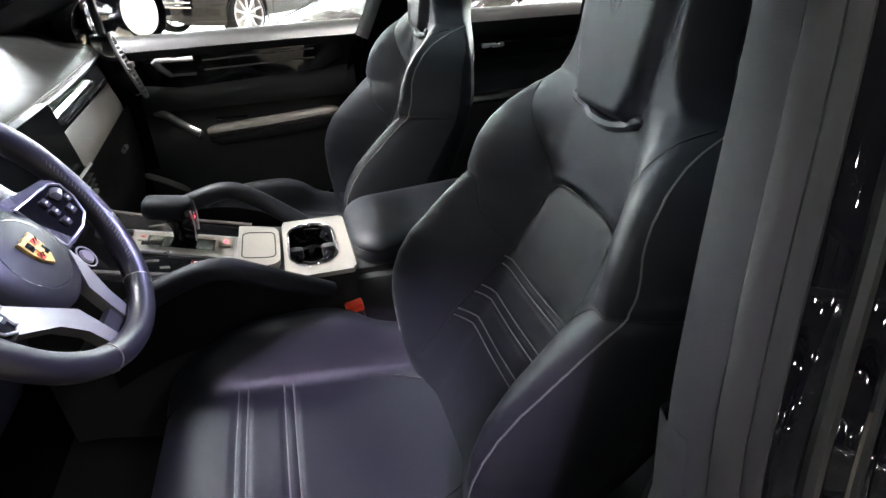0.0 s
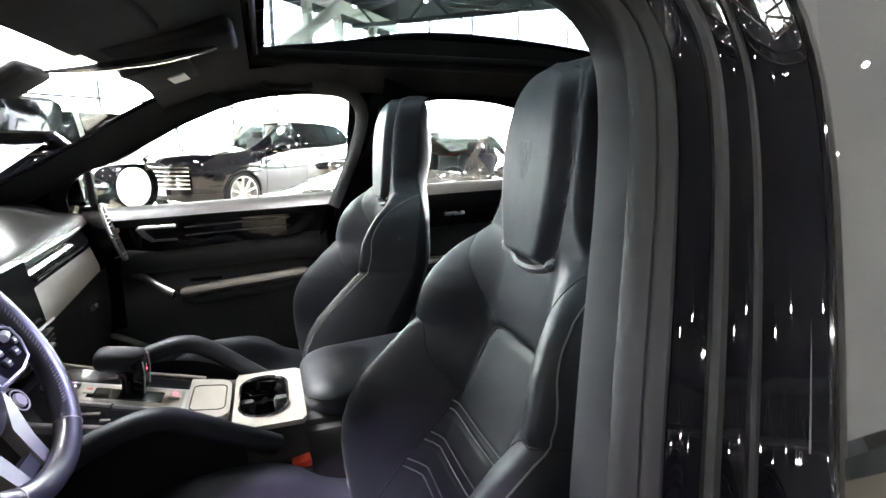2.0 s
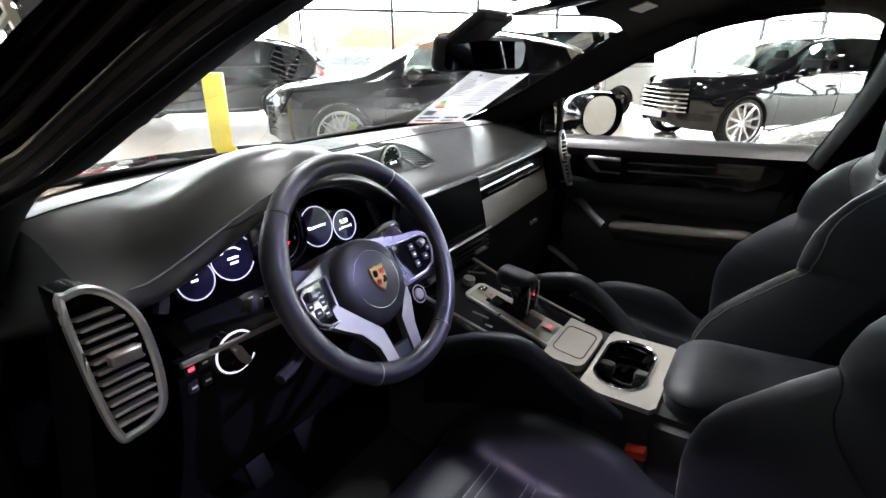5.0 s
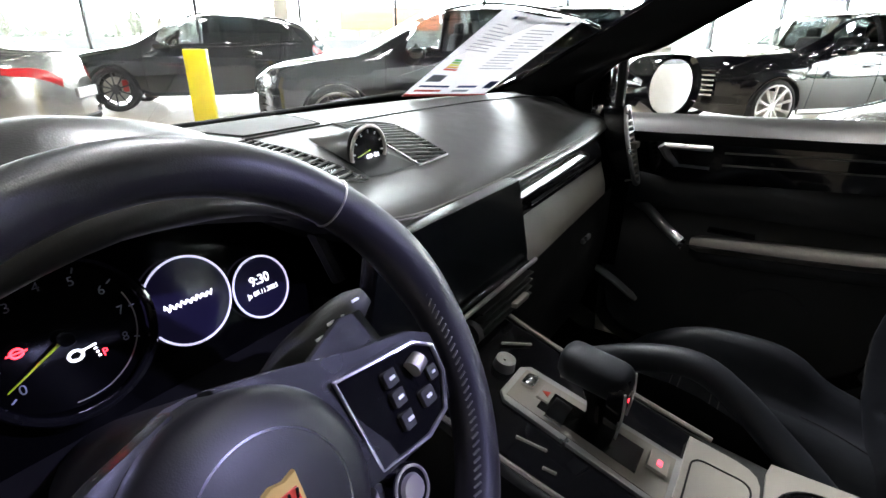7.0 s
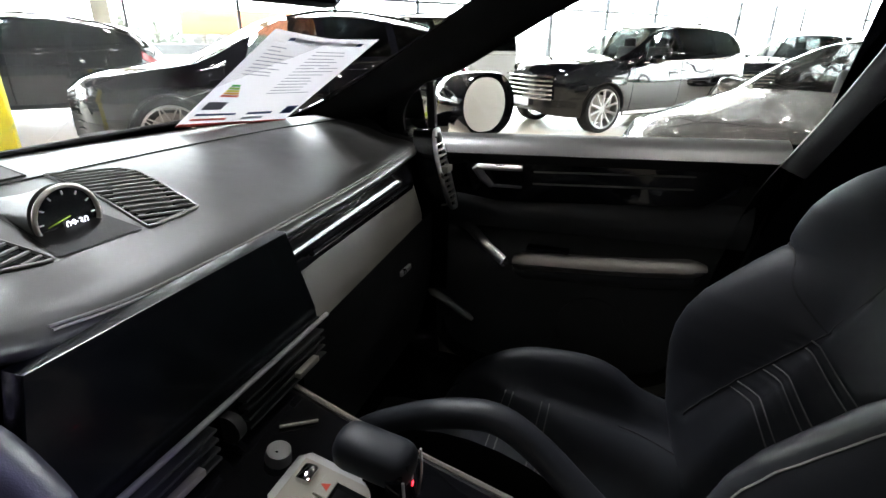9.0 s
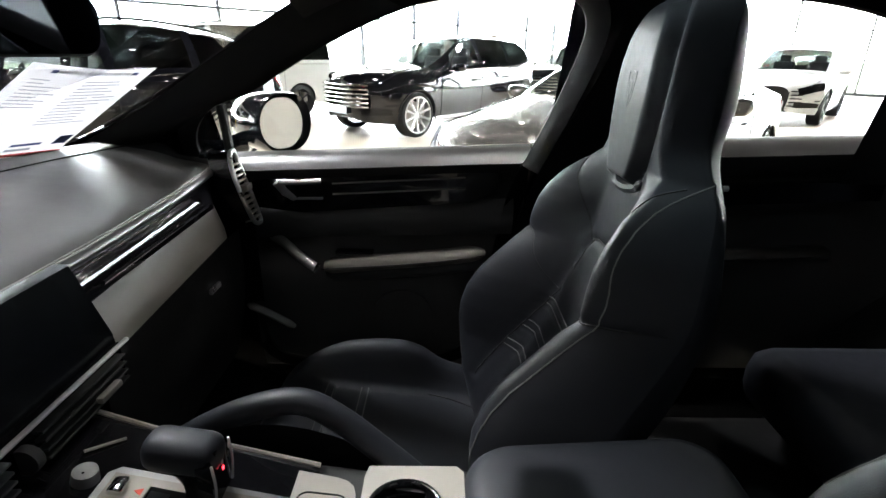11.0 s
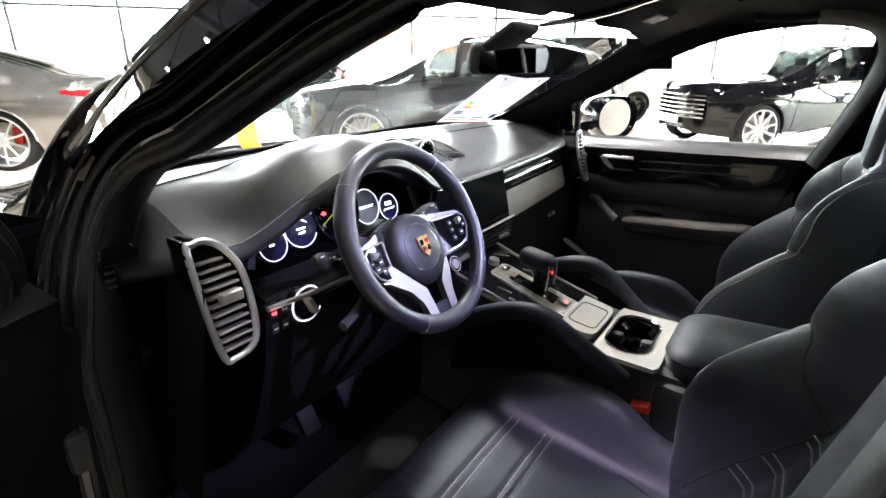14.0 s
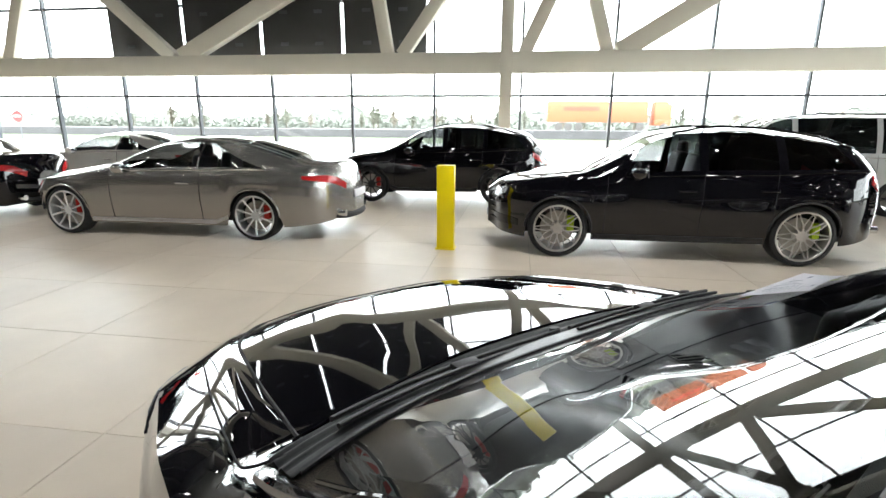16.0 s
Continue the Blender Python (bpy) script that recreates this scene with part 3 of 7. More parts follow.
                    if not (k1 and k2):
                        q = ((q[0], q[1], q[2]) if k1 else (q[0], q[2], q[3])) if fore else ((q[0], q[1], q[3]) if k1 else (q[1], q[2], q[3]))
                    f.append(q if sd < 0 else q[::-1])
        return v, f

    def ends(self, which):
        i = 0 if which == "front" else len(self.xs) - 1
        pr = self.P[i]
        n = len(pr)
        v = [(x, y, z) for x, y, z in pr] + [(x, -y, z) for x, y, z in reversed(pr)]
        q = tuple(range(len(v)))
        return v, [q if which == "front" else q[::-1]]

    def patch(self, x0, x1, j0, j1, side, off=0.006, nx=10, nj=6, shape=None):
        """A thin raised plate that follows the skin; shape(u) gives its lower and upper share at u."""
        lo = shape or (lambda u: (0.0, 1.0))
        def p(u, w, o):
            a, b = lo(u)
            return self.at(x0 + (x1 - x0) * u, j0 + (j1 - j0) * (a + (b - a) * w), side, o)
        g = grid(nx, nj, lambda u, w: p(u, w, off))
        h = grid(nx, nj, lambda u, w: p(u, w, -0.01))
        rim = []
        n = nx * nj
        border = [i * nj for i in range(nx)] + [(nx - 1) * nj + j for j in range(1, nj)] + [i * nj + nj - 1 for i in range(nx - 2, -1, -1)] + [j for j in range(nj - 2, 0, -1)]
        for a, b in zip(border, border[1:] + border[:1]):
            rim.append((a, b, b + n, a + n))
        fs = g[1] + [tuple(n + i for i in reversed(q)) for q in h[1]] + rim
        return g[0] + h[0], (fs if side < 0 else [tuple(reversed(q)) for q in fs])

    def seam(self, pts, side, r=0.004, n=24):
        return tube([self.at(x, j, side, 0.0005) for x, j in spline(pts, n)], r, 6)


def wheel_parts(parent, x, y, z, R, rim, spokes, style, rimmat, caliper, side, width=0.27):
    """Tyre, rim, spokes, brake disc and caliper of one wheel, its axle along y."""
    o = 1 if side > 0 else -1
    w = solid("wheel", wheel_tyre(x, y, z, R, rim, width), TYRE, parent)
    ring = []
    for k in range(49):
        a = 2 * math.pi * k / 48
        ring.append((x + rim * 0.985 * math.cos(a), y + o * width * 0.44, z + rim * 0.985 * math.sin(a)))
    part("rim", join(tube(ring[:-1], 0.014, 8, closed=True),
                     grid(48, 2, lambda u, v: (x + rim * math.cos(2 * math.pi * u), y + o * width * (0.44 - 0.75 * v), z + rim * (1 - 0.06 * v) * math.sin(2 * math.pi * u)), cu=True)), rimmat, w)
    part("brake_disc", tube([(x, y + o * width * 0.05, z), (x, y + o * width * 0.02, z)], rim * 0.72, 32), PEWTER, w)
    ca = math.radians(20)
    part("caliper", box((x + rim * 0.58 * math.cos(ca), y + o * width * 0.10, z + rim * 0.58 * math.sin(ca)), (0.09, 0.09, 0.20), 0.02), caliper, w)
    hubg = [tube([(x, y + o * width * 0.15, z), (x, y + o * width * 0.36, z)], [0.09, 0.065], 24)]
    part("hub", hubg[0], rimmat, w)
    for k in range(spokes):
        a = 2 * math.pi * (k + 0.5) / spokes
        for da in ((-0.10, 0.10) if style == "double" else ((-0.17, 0.17) if style == "cross" else (0.0,))):
            a1 = a + (da if style != "cross" else da * 1.6)
            a0 = a + (da * 0.4 if style != "cross" else -da * 0.7)
            p = [(x + rr * math.cos(b), y + o * width * dd, z + rr * math.sin(b)) for rr, b, dd in
                 ((0.055, a0, 0.34), (rim * 0.5, (a0 + a1) / 2, 0.37), (rim * 0.97, a1, 0.43))]
            rs = {"wide": 0.020, "plain": 0.013, "cross": 0.0085}.get(style, 0.012)
            part("spoke", tube(spline(p, 5), [rs * 1.1, rs, rs, rs, rs * (1.5 if style == "wide" else 1.1)], 6, up=(0, 1, 0), flat=0.9), rimmat, w)
    return w


def wheel_tyre(x, y, z, R, rim, width):
    prof = [(rim * 0.97, -0.42), (rim + 0.02, -0.49), (R - 0.05, -0.5), (R - 0.015, -0.45), (R, -0.34), (R, 0.34), (R - 0.015, 0.45), (R - 0.05, 0.5), (rim + 0.02, 0.49), (rim * 0.97, 0.42)]
    return grid(48, len(prof), lambda u, v: (x + prof[round(v * 9)][0] * math.cos(2 * math.pi * u), y + width * prof[round(v * 9)][1], z + prof[round(v * 9)][0] * math.sin(2 * math.pi * u)), cu=True)


def car_lamp(parent, sh, x0, x1, j0, j1, name, material, shape=None, label=""):
    for sd in (-1, 1):
        part(name, sh.patch(x0, x1, j0, j1, sd, 0.010, 16, 8, shape), material, parent, label, angle=30)


def build_car(name, label, spec, paint, rimmat=ALLOY, caliper=CALIPER, spokes=10, style="plain", glassmat=TINTED, roofmat=None, group=""):
    """A parked car with skin, panes, lamps, wheels, seams, mirrors and seats, at the origin."""
    s = spec
    sh = Shell(s)
    car = thing(name, (0, 0, 0), label, "car", group)
    NL, NG = Shell.NL, Shell.NG
    cowl, head, rhead, tail = s["cowl"], s["head"], s["rhead"], s["tail"]
    g0, g1 = s["g0"], s["g1"]           # side glass from and to
    pillars = s["pillars"]
    def is_side(x, j, sd):
        w = (j - NL) / (NG - 1)
        if not (0 < w < 1 and g0 + s.get("fs", 0.0) * w < x < g1 - s.get("rs", 0.0) * w):
            return False
        return not any(abs(x - p) < w for p, w in pillars)
    def is_ws(x, j, sd):
        return cowl < x < head and j >= NL + NG
    def is_rw(x, j, sd):
        return rhead < x < tail and NL + NG + 1 <= j
    body = part("body", sh.sheet(lambda x, j, sd: not (is_side(x, j, sd) or is_ws(x, j, sd) or is_rw(x, j, sd))), paint, car)
    bounds = [g0] + [p for p, w in pillars] + [g1]
    for sd in (-1, 1):
        for a, b in zip(bounds, bounds[1:]):
            g = sh.sheet(lambda x, j, q: a <= x <= b and is_side(x, j, q), (sd,))
            if g[1]:
                part("side_window", g, SIDEGLASS if a == g0 else s.get("backglass", glassmat), car)
    part("windscreen", sh.sheet(is_ws), glassmat if s.get("dark_ws") else GLASS, car)
    part("rear_window", sh.sheet(is_rw), glassmat, car)
    part("nose", sh.ends("front"), GLOSS, car)
    part("tail_panel", sh.ends("rear"), paint, car)
    # underside and arch liners
    part("underbody", box((s["L"] / 2, 0, s["zsill"] + 0.12), (s["L"] * 0.86, 2 * s["hw"] - 0.62, 0.2), 0.05), PLASTIC, car)
    for xw in (s["xf"], s["xr"]):
        for sd in (-1, 1):
            yo = sd * (s["hw"] - 0.035)
            part("arch_liner", grid(26, 2, lambda u, v: (xw + (s["arch"] + 0.01) * math.cos(math.pi * u), yo - sd * 0.5 * v, s["zw"] + (s["arch"] + 0.01) * math.sin(math.pi * u))), PLASTIC, car)
            part("arch_trim", tube([(xw + s["arch"] * math.cos(math.pi * k / 24), sh.at(xw + s["arch"] * 0.999 * math.cos(math.pi * k / 24), 0, sd).y, s["zw"] + s["arch"] * math.sin(math.pi * k / 24)) for k in range(25)], 0.014, 6), paint if not s.get("clad") else PLASTIC, car)
            wheel_parts(car, xw, sd * (s["hw"] - 0.16), s["zw"], s["R"], s["rim"], spokes, style, rimmat, caliper, sd)
    # sills, seams, handles
    for sd in (-1, 1):
        part("sill_strip", sh.patch(s["xf"] + s["arch"] + 0.03, s["xr"] - s["arch"] - 0.03, 0.3, 1.0, sd, 0.012, 12, 3), s.get("sillmat", PLASTIC), car, angle=30)
        for a in s["doors"]:
            part("door_seam", sh.seam([(a, 0.5), (a, 5), (a + s.get("dl", 0.0), NL - 0.5)], sd), SEAM, car)
        for a in s["handles"]:
            p = sh.at(a, NL - 3.2, sd, 0.018)
            part("door_handle", box(p, (0.2, 0.025, 0.03), 0.01), s.get("handlemat", paint), car)
        part("belt_trim", tube([sh.at(x, NL - 1 + 0.05, sd, 0.004) for x in np.linspace(g0, g1, 20)], 0.008, 6), s.get("beltmat", GLOSS), car)
        part("hood_seam", sh.seam([(0.28, NL - 0.6), (0.7, NL + NG - 0.2), (cowl, NL + NG)], sd), SEAM, car)
        m = sh.at(g0 + 0.12, NL - 0.4, sd, 0.0)
        mir = part("door_mirror", moved(tube(spline([(0, 0, 0), (0, 0.09, 0.03), (0, 0.2, 0.045), (0, 0.25, 0.04)], 10), [0.02, 0.045, 0.075, 0.085, 0.088, 0.088, 0.085, 0.078, 0.06, 0.02], 12), Matrix.Translation(m) @ Matrix.Diagonal((1.1, sd, 0.8, 1))), paint, car)
        part("mirror_glass", box((m.x + 0.095, m.y + sd * 0.15, m.z + 0.035), (0.006, 0.16, 0.105), 0.02), MIRROR, mir)
    car_lamp(car, sh, *s["lamp"], "headlamp", s.get("lampmat", LAMP), s.get("lampshape"), "smoked headlamp" if "lampmat" in s else "clear headlamp")
    car_lamp(car, sh, *s["rearlamp"], "tail_lamp", RED, s.get("rearshape"), "red tail lamp")
    # grille and bumper intakes
    for k in range(s.get("bars", 5)):
        z = s["grille"][0] + (s["grille"][1] - s["grille"][0]) * k / max(1, s.get("bars", 5) - 1)
        part("grille_bar", tube(spline([(s["gx"] + 0.14, -s["gw"], z), (s["gx"] + 0.02, -s["gw"] * 0.6, z), (s["gx"] - 0.012, 0, z), (s["gx"] + 0.02, s["gw"] * 0.6, z), (s["gx"] + 0.14, s["gw"], z)], 12), 0.014, 6), s.get("grillemat", GLOSS), car)
    part("number_plate", box((s["gx"] - 0.03, 0, s["zsill"] + 0.22), (0.015, 0.50, 0.11), 0.004), PAPER, car, "white number plate")
    part("rear_plate", box((s["L"] + 0.012, 0, s["zsill"] + 0.42), (0.015, 0.50, 0.11), 0.004), PAPER, car, "white number plate")
    for sd in (-1, 1):
        part("fog_intake", sh.patch(0.10, 0.42, 2.2, 4.6, sd, 0.006, 8, 4, lambda u: (0.0, 1.0 - 0.5 * u)), GLOSS, car)
        part("tailpipe", tube([(s["L"] - 0.16, sd * s["hw"] * 0.52, s["zsill"] + 0.17), (s["L"] - 0.045, sd * s["hw"] * 0.52, s["zsill"] + 0.17)], 0.045, 14, flat=1.0), CHROME, car)
        part("side_light", sh.patch(0.32, 0.50, 4.2, 4.6, sd, 0.006, 6, 2), GLOSS, car)
    part("rear_valance", tube(spline([(s["L"] - 0.20, -s["hw"] * 0.55, s["zsill"] + 0.13), (s["L"] - 0.06, -s["hw"] * 0.36, s["zsill"] + 0.12), (s["L"] - 0.0, 0, s["zsill"] + 0.12), (s["L"] - 0.06, s["hw"] * 0.36, s["zsill"] + 0.12), (s["L"] - 0.20, s["hw"] * 0.55, s["zsill"] + 0.13)], 20), 0.045, 8), PLASTIC, car)
    # seats and wheel seen through the panes
    xs = s["seat"]
    for y in (-0.37, 0.37):
        st = part("seat", join(box((xs, y, s["zs"]), (0.5, 0.5, 0.16), 0.06, 3), box((xs + 0.30, y, s["zs"] + 0.33), (0.16, 0.46, 0.66), 0.06, 3, Matrix.Rotation(radians(12), 3, "Y")), box((xs + 0.38, y, s["zs"] + 0.70), (0.10, 0.24, 0.2), 0.04, 3)), LEATHER, car)
    part("rear_bench", join(box((xs + 0.95, 0, s["zs"]), (0.5, 1.2, 0.16), 0.06, 3), box((xs + 1.25, 0, s["zs"] + 0.28), (0.16, 1.2, 0.6), 0.06, 3, Matrix.Rotation(radians(14), 3, "Y"))), LEATHER, car)
    part("dashboard", box((xs - 0.75, 0, s["zs"] + 0.27), (0.45, 1.3, 0.22), 0.08, 3), PLASTIC, car)
    ring = [(xs - 0.42 + 0.06 * math.sin(a), -0.37 + 0.18 * math.cos(a), s["zs"] + 0.36 + 0.17 * math.sin(a)) for a in np.linspace(0, 2 * math.pi, 25)[:-1]]
    part("steering_wheel", tube(ring, 0.015, 8, closed=True), LEATHER, car)
    if s.get("rails"):
        for sd in (-1, 1):
            part("roof_rail", tube(spline([sh.at(x, NL + NG + 0.6, sd, 0.012 + (0.03 if 0 < k < 5 else 0)) for k, x in enumerate(np.linspace(head + 0.05, rhead - 0.05, 6))], 24), 0.014, 8), s["rails"], car)
    return car, sh


SUV = dict(lampmat=GLOSS, L=4.92, hw=0.985, xf=0.93, xr=3.825, zw=0.375, R=0.378, rim=0.302, arch=0.415, zsill=0.24, zmid=0.72, crease=0.86,
           top=[(0, 0.80), (0.10, 0.92), (0.35, 1.00), (0.8, 1.06), (1.24, 1.108), (1.32, 1.154), (1.75, 1.365), (2.1, 1.54), (2.28, 1.595), (2.7, 1.645), (3.2, 1.655), (3.8, 1.60), (4.2, 1.53), (4.44, 1.475), (4.52, 1.43), (4.78, 1.17), (4.87, 1.08), (4.92, 0.95)],
           edge=[(0, 0.74), (0.12, 0.87), (0.35, 0.945), (0.8, 1.02), (1.25, 1.082), (1.45, 1.150), (1.66, 1.258), (1.87, 1.385), (2.01, 1.46), (2.13, 1.51), (2.25, 1.54), (2.5, 1.575), (2.8, 1.595), (3.3, 1.585), (3.8, 1.505), (4.2, 1.42), (4.45, 1.335), (4.56, 1.265), (4.80, 1.11), (4.88, 1.0), (4.92, 0.9)],
           belt=[(0, 0.70), (0.3, 0.88), (1.0, 1.0), (1.5, 1.04), (2.5, 1.075), (3.5, 1.10), (4.0, 1.14), (4.5, 1.15), (4.92, 0.85)],
           we=[(0, 0.50), (0.15, 0.66), (0.4, 0.74), (0.9, 0.80), (1.3, 0.82), (1.8, 0.79), (2.1, 0.73), (2.5, 0.665), (3.3, 0.65), (4.0, 0.63), (4.5, 0.66), (4.92, 0.68)],
           wb=[(0, 0.55), (0.2, 0.76), (0.5, 0.88), (1.0, 0.93), (1.5, 0.925), (2.2, 0.915), (3.2, 0.92), (4.0, 0.915), (4.5, 0.87), (4.92, 0.74)],
           wm=[(0, 0.60), (0.15, 0.80), (0.45, 0.935), (0.93, 0.985), (1.6, 0.965), (2.4, 0.96), (3.2, 0.97), (3.8, 0.99), (4.4, 0.95), (4.8, 0.87), (4.92, 0.80)],
           low=[(0, 0.34), (0.15, 0.26), (0.5, 0.24), (2.4, 0.245), (4.3, 0.27), (4.7, 0.34), (4.92, 0.45)],
           cowl=1.30, head=2.24, rhead=4.46, tail=4.76, g0=1.72, g1=4.42, pillars=[(2.63, 0.05), (3.52, 0.05)], doors=[1.50, 2.63, 3.45], handles=[2.45, 3.38], dl=0.02,
           lamp=(0.12, 0.50, 7.2, 10.2), rearlamp=(4.55, 4.88, 8.6, 10.2), gx=0.02, gw=0.55, grille=(0.42, 0.72), bars=5, seat=2.35, zs=0.66, clad=True, rails=GLOSS,
           fs=0.12, rs=0.25, rf=(0.62, 0.55), rr=(0.75, 0.40), lampshape=lambda u: (0.15 * u, 0.85 + 0.15 * (1 - u)), cuts=[1.30, 2.24, 4.74, 1.72, 4.42, 2.58, 2.68, 3.47, 3.57])

COUPE = dict(L=5.03, hw=0.95, xf=0.86, xr=3.805, zw=0.345, R=0.348, rim=0.282, arch=0.375, zsill=0.19, zmid=0.62, crease=0.80,
             top=[(0, 0.66), (0.15, 0.78), (0.5, 0.88), (1.2, 0.985), (1.45, 1.02), (1.95, 1.22), (2.3, 1.35), (2.7, 1.405), (3.1, 1.40), (3.5, 1.345), (4.0, 1.215), (4.40, 1.10), (4.70, 1.075), (4.86, 1.065), (4.93, 0.99), (5.03, 0.74)],
             edge=[(0, 0.60), (0.15, 0.72), (0.5, 0.82), (1.2, 0.93), (1.55, 0.98), (2.0, 1.17), (2.35, 1.285), (2.7, 1.33), (3.1, 1.32), (3.5, 1.26), (3.95, 1.13), (4.3, 1.03), (4.70, 1.01), (4.86, 0.98), (4.94, 0.90), (5.03, 0.70)],
             belt=[(0, 0.56), (0.5, 0.78), (1.2, 0.89), (1.8, 0.93), (3.0, 0.96), (3.8, 0.985), (4.4, 0.965), (4.86, 0.90), (5.03, 0.66)],
             we=[(0, 0.5), (0.2, 0.64), (0.6, 0.74), (1.4, 0.78), (2.0, 0.70), (2.5, 0.60), (3.2, 0.57), (3.8, 0.60), (4.3, 0.68), (4.7, 0.66), (4.9, 0.58), (5.03, 0.42)],
             wb=[(0, 0.55), (0.2, 0.74), (0.6, 0.86), (1.4, 0.90), (2.5, 0.885), (3.5, 0.90), (4.2, 0.885), (4.6, 0.83), (4.85, 0.70), (4.97, 0.58), (5.03, 0.46)],
             wm=[(0, 0.58), (0.2, 0.80), (0.5, 0.91), (0.9, 0.95), (1.6, 0.925), (2.5, 0.92), (3.2, 0.93), (3.8, 0.95), (4.25, 0.935), (4.6, 0.88), (4.85, 0.77), (4.97, 0.65), (5.03, 0.54)],
             low=[(0, 0.26), (0.2, 0.18), (0.5, 0.18), (2.5, 0.19), (4.3, 0.2), (4.8, 0.26), (5.03, 0.36)],
             cowl=1.42, head=2.32, rhead=3.373, tail=4.22, g0=1.80, g1=3.98, pillars=[(2.98, 0.014)], doors=[1.62, 3.02], handles=[2.78],
             lamp=(0.10, 0.52, 7.4, 10.4), rearlamp=(4.50, 4.95, 8.2, 10.3), gx=0.0, gw=0.5, grille=(0.34, 0.60), bars=4, seat=2.45, zs=0.50,
             lampshape=lambda u: (0.25 * u, 0.9), rearshape=lambda u: (0.30 * (1 - u), 0.55 + 0.4 * u), sillmat=SATIN, beltmat=CHROME, handlemat=CHROME, grillemat=CHROME, fs=0.10, rs=0.85, rf=(0.6, 0.55), rr=(0.62, 0.38), backglass=SIDEGLASS, cuts=[1.42, 2.32, 4.22, 1.8, 2.965, 2.995])


def variant(base, **kw):
    d = dict(base)
    d.update(kw)
    return d


def stretched(base, L, H, hw=None, **kw):
    """The same kind of body at another length, height and width."""
    d = dict(base)
    kx, kz = L / base["L"], H / max(z for x, z in base["top"])
    ky = (hw or base["hw"]) / base["hw"]
    for key in ("top", "edge", "belt", "low"):
        d[key] = [(x * kx, z * kz) for x, z in base[key]]
    for key in ("we", "wb", "wm"):
        d[key] = [(x * kx, y * ky) for x, y in base[key]]
    for key in ("cowl", "head", "rhead", "tail", "g0", "g1", "xf", "xr", "seat"):
        d[key] = base[key] * kx
    d["pillars"] = [(p * kx, w) for p, w in base["pillars"]]
    d["doors"], d["handles"], d["cuts"] = [x * kx for x in base["doors"]], [x * kx for x in base["handles"]], [x * kx for x in base["cuts"]]
    a, b, j0, j1 = base["lamp"]
    d["lamp"] = (a * kx, b * kx, j0, j1)
    a, b, j0, j1 = base["rearlamp"]
    d["rearlamp"] = (a * kx, b * kx, j0, j1)
    d["fs"], d["rs"] = base.get("fs", 0) * kx, base.get("rs", 0) * kx
    d["hw"], d["L"], d["zmid"] = hw or base["hw"], L, base["zmid"] * kz
    if base.get("crease"):
        d["crease"] = base["crease"] * kz
    d.update(kw)
    return d


def park(car, a, b, flip=False):
    """Stand a car in the hall, its nose at a and its middle line at b."""
    car.matrix_basis = Matrix.Translation(hall(a, b)) @ (HALL if not flip else HALL @ Matrix.Rotation(math.pi, 4, "Z"))


c1, _ = build_car("parked_suv", "glossy black SUV with silver spoked wheels and acid green calipers", SUV, BLACKPAINT, mat("warm_alloy", (0.50, 0.48, 0.44), 0.32, 0.6), ACID, 10, "cross")
park(c1, -1.19, 6.88)
c2, _ = build_car("parked_coupe", "grey metallic coupe with silver ten-spoke wheels and red calipers", COUPE, GREYPAINT, ALLOY, CALIPER, 10, "plain")
park(c2, -8.56, 7.08)
c2.matrix_basis = c2.matrix_basis @ Matrix.Translation((0.08, 0, 0)) @ Matrix.Scale(1.04, 4)
c3, _ = build_car("parked_suv", "glossy black SUV with black wheels near the glass front", stretched(SUV, 4.70, 1.66, 0.95), BLACKPAINT, DARKALLOY, CALIPER, 10, "plain")
park(c3, -4.85, 11.0)
TALL = stretched(SUV, 4.90, 1.70, 0.985, grillemat=CHROME, sillmat=CHROME, beltmat=CHROME, bars=6, grille=(0.52, 0.86), gw=0.62, rails=CHROME, clad=False, gx=-0.02,
                 top=[(0, 0.92), (0.08, 1.02), (0.35, 1.08), (0.8, 1.12), (1.25, 1.16), (1.32, 1.18), (1.72, 1.38), (2.1, 1.575), (2.3, 1.64), (2.7, 1.69), (3.4, 1.70), (4.0, 1.67), (4.35, 1.60), (4.72, 1.28), (4.84, 1.12), (4.90, 1.0)],
                 edge=[(0, 0.86), (0.12, 0.97), (0.35, 1.02), (0.8, 1.06), (1.25, 1.10), (1.5, 1.18), (1.85, 1.36), (2.1, 1.49), (2.4, 1.585), (2.8, 1.62), (3.4, 1.625), (4.0, 1.59), (4.35, 1.5), (4.7, 1.2), (4.84, 1.06), (4.90, 0.95)])
c4, _ = build_car("parked_suv", "glossy black SUV with chrome grille bars and silver multi-spoke wheels", TALL, BLACKPAINT, ALLOY, PEWTER, 10, "wide")
park(c4, 4.97, 6.9)
c5, _ = build_car("parked_suv", "glossy black SUV standing behind another in the row", stretched(TALL, 4.5, 1.66, 0.92), BLACKPAINT, ALLOY, PEWTER, 5, "double")
park(c5, 10.6, 6.8)
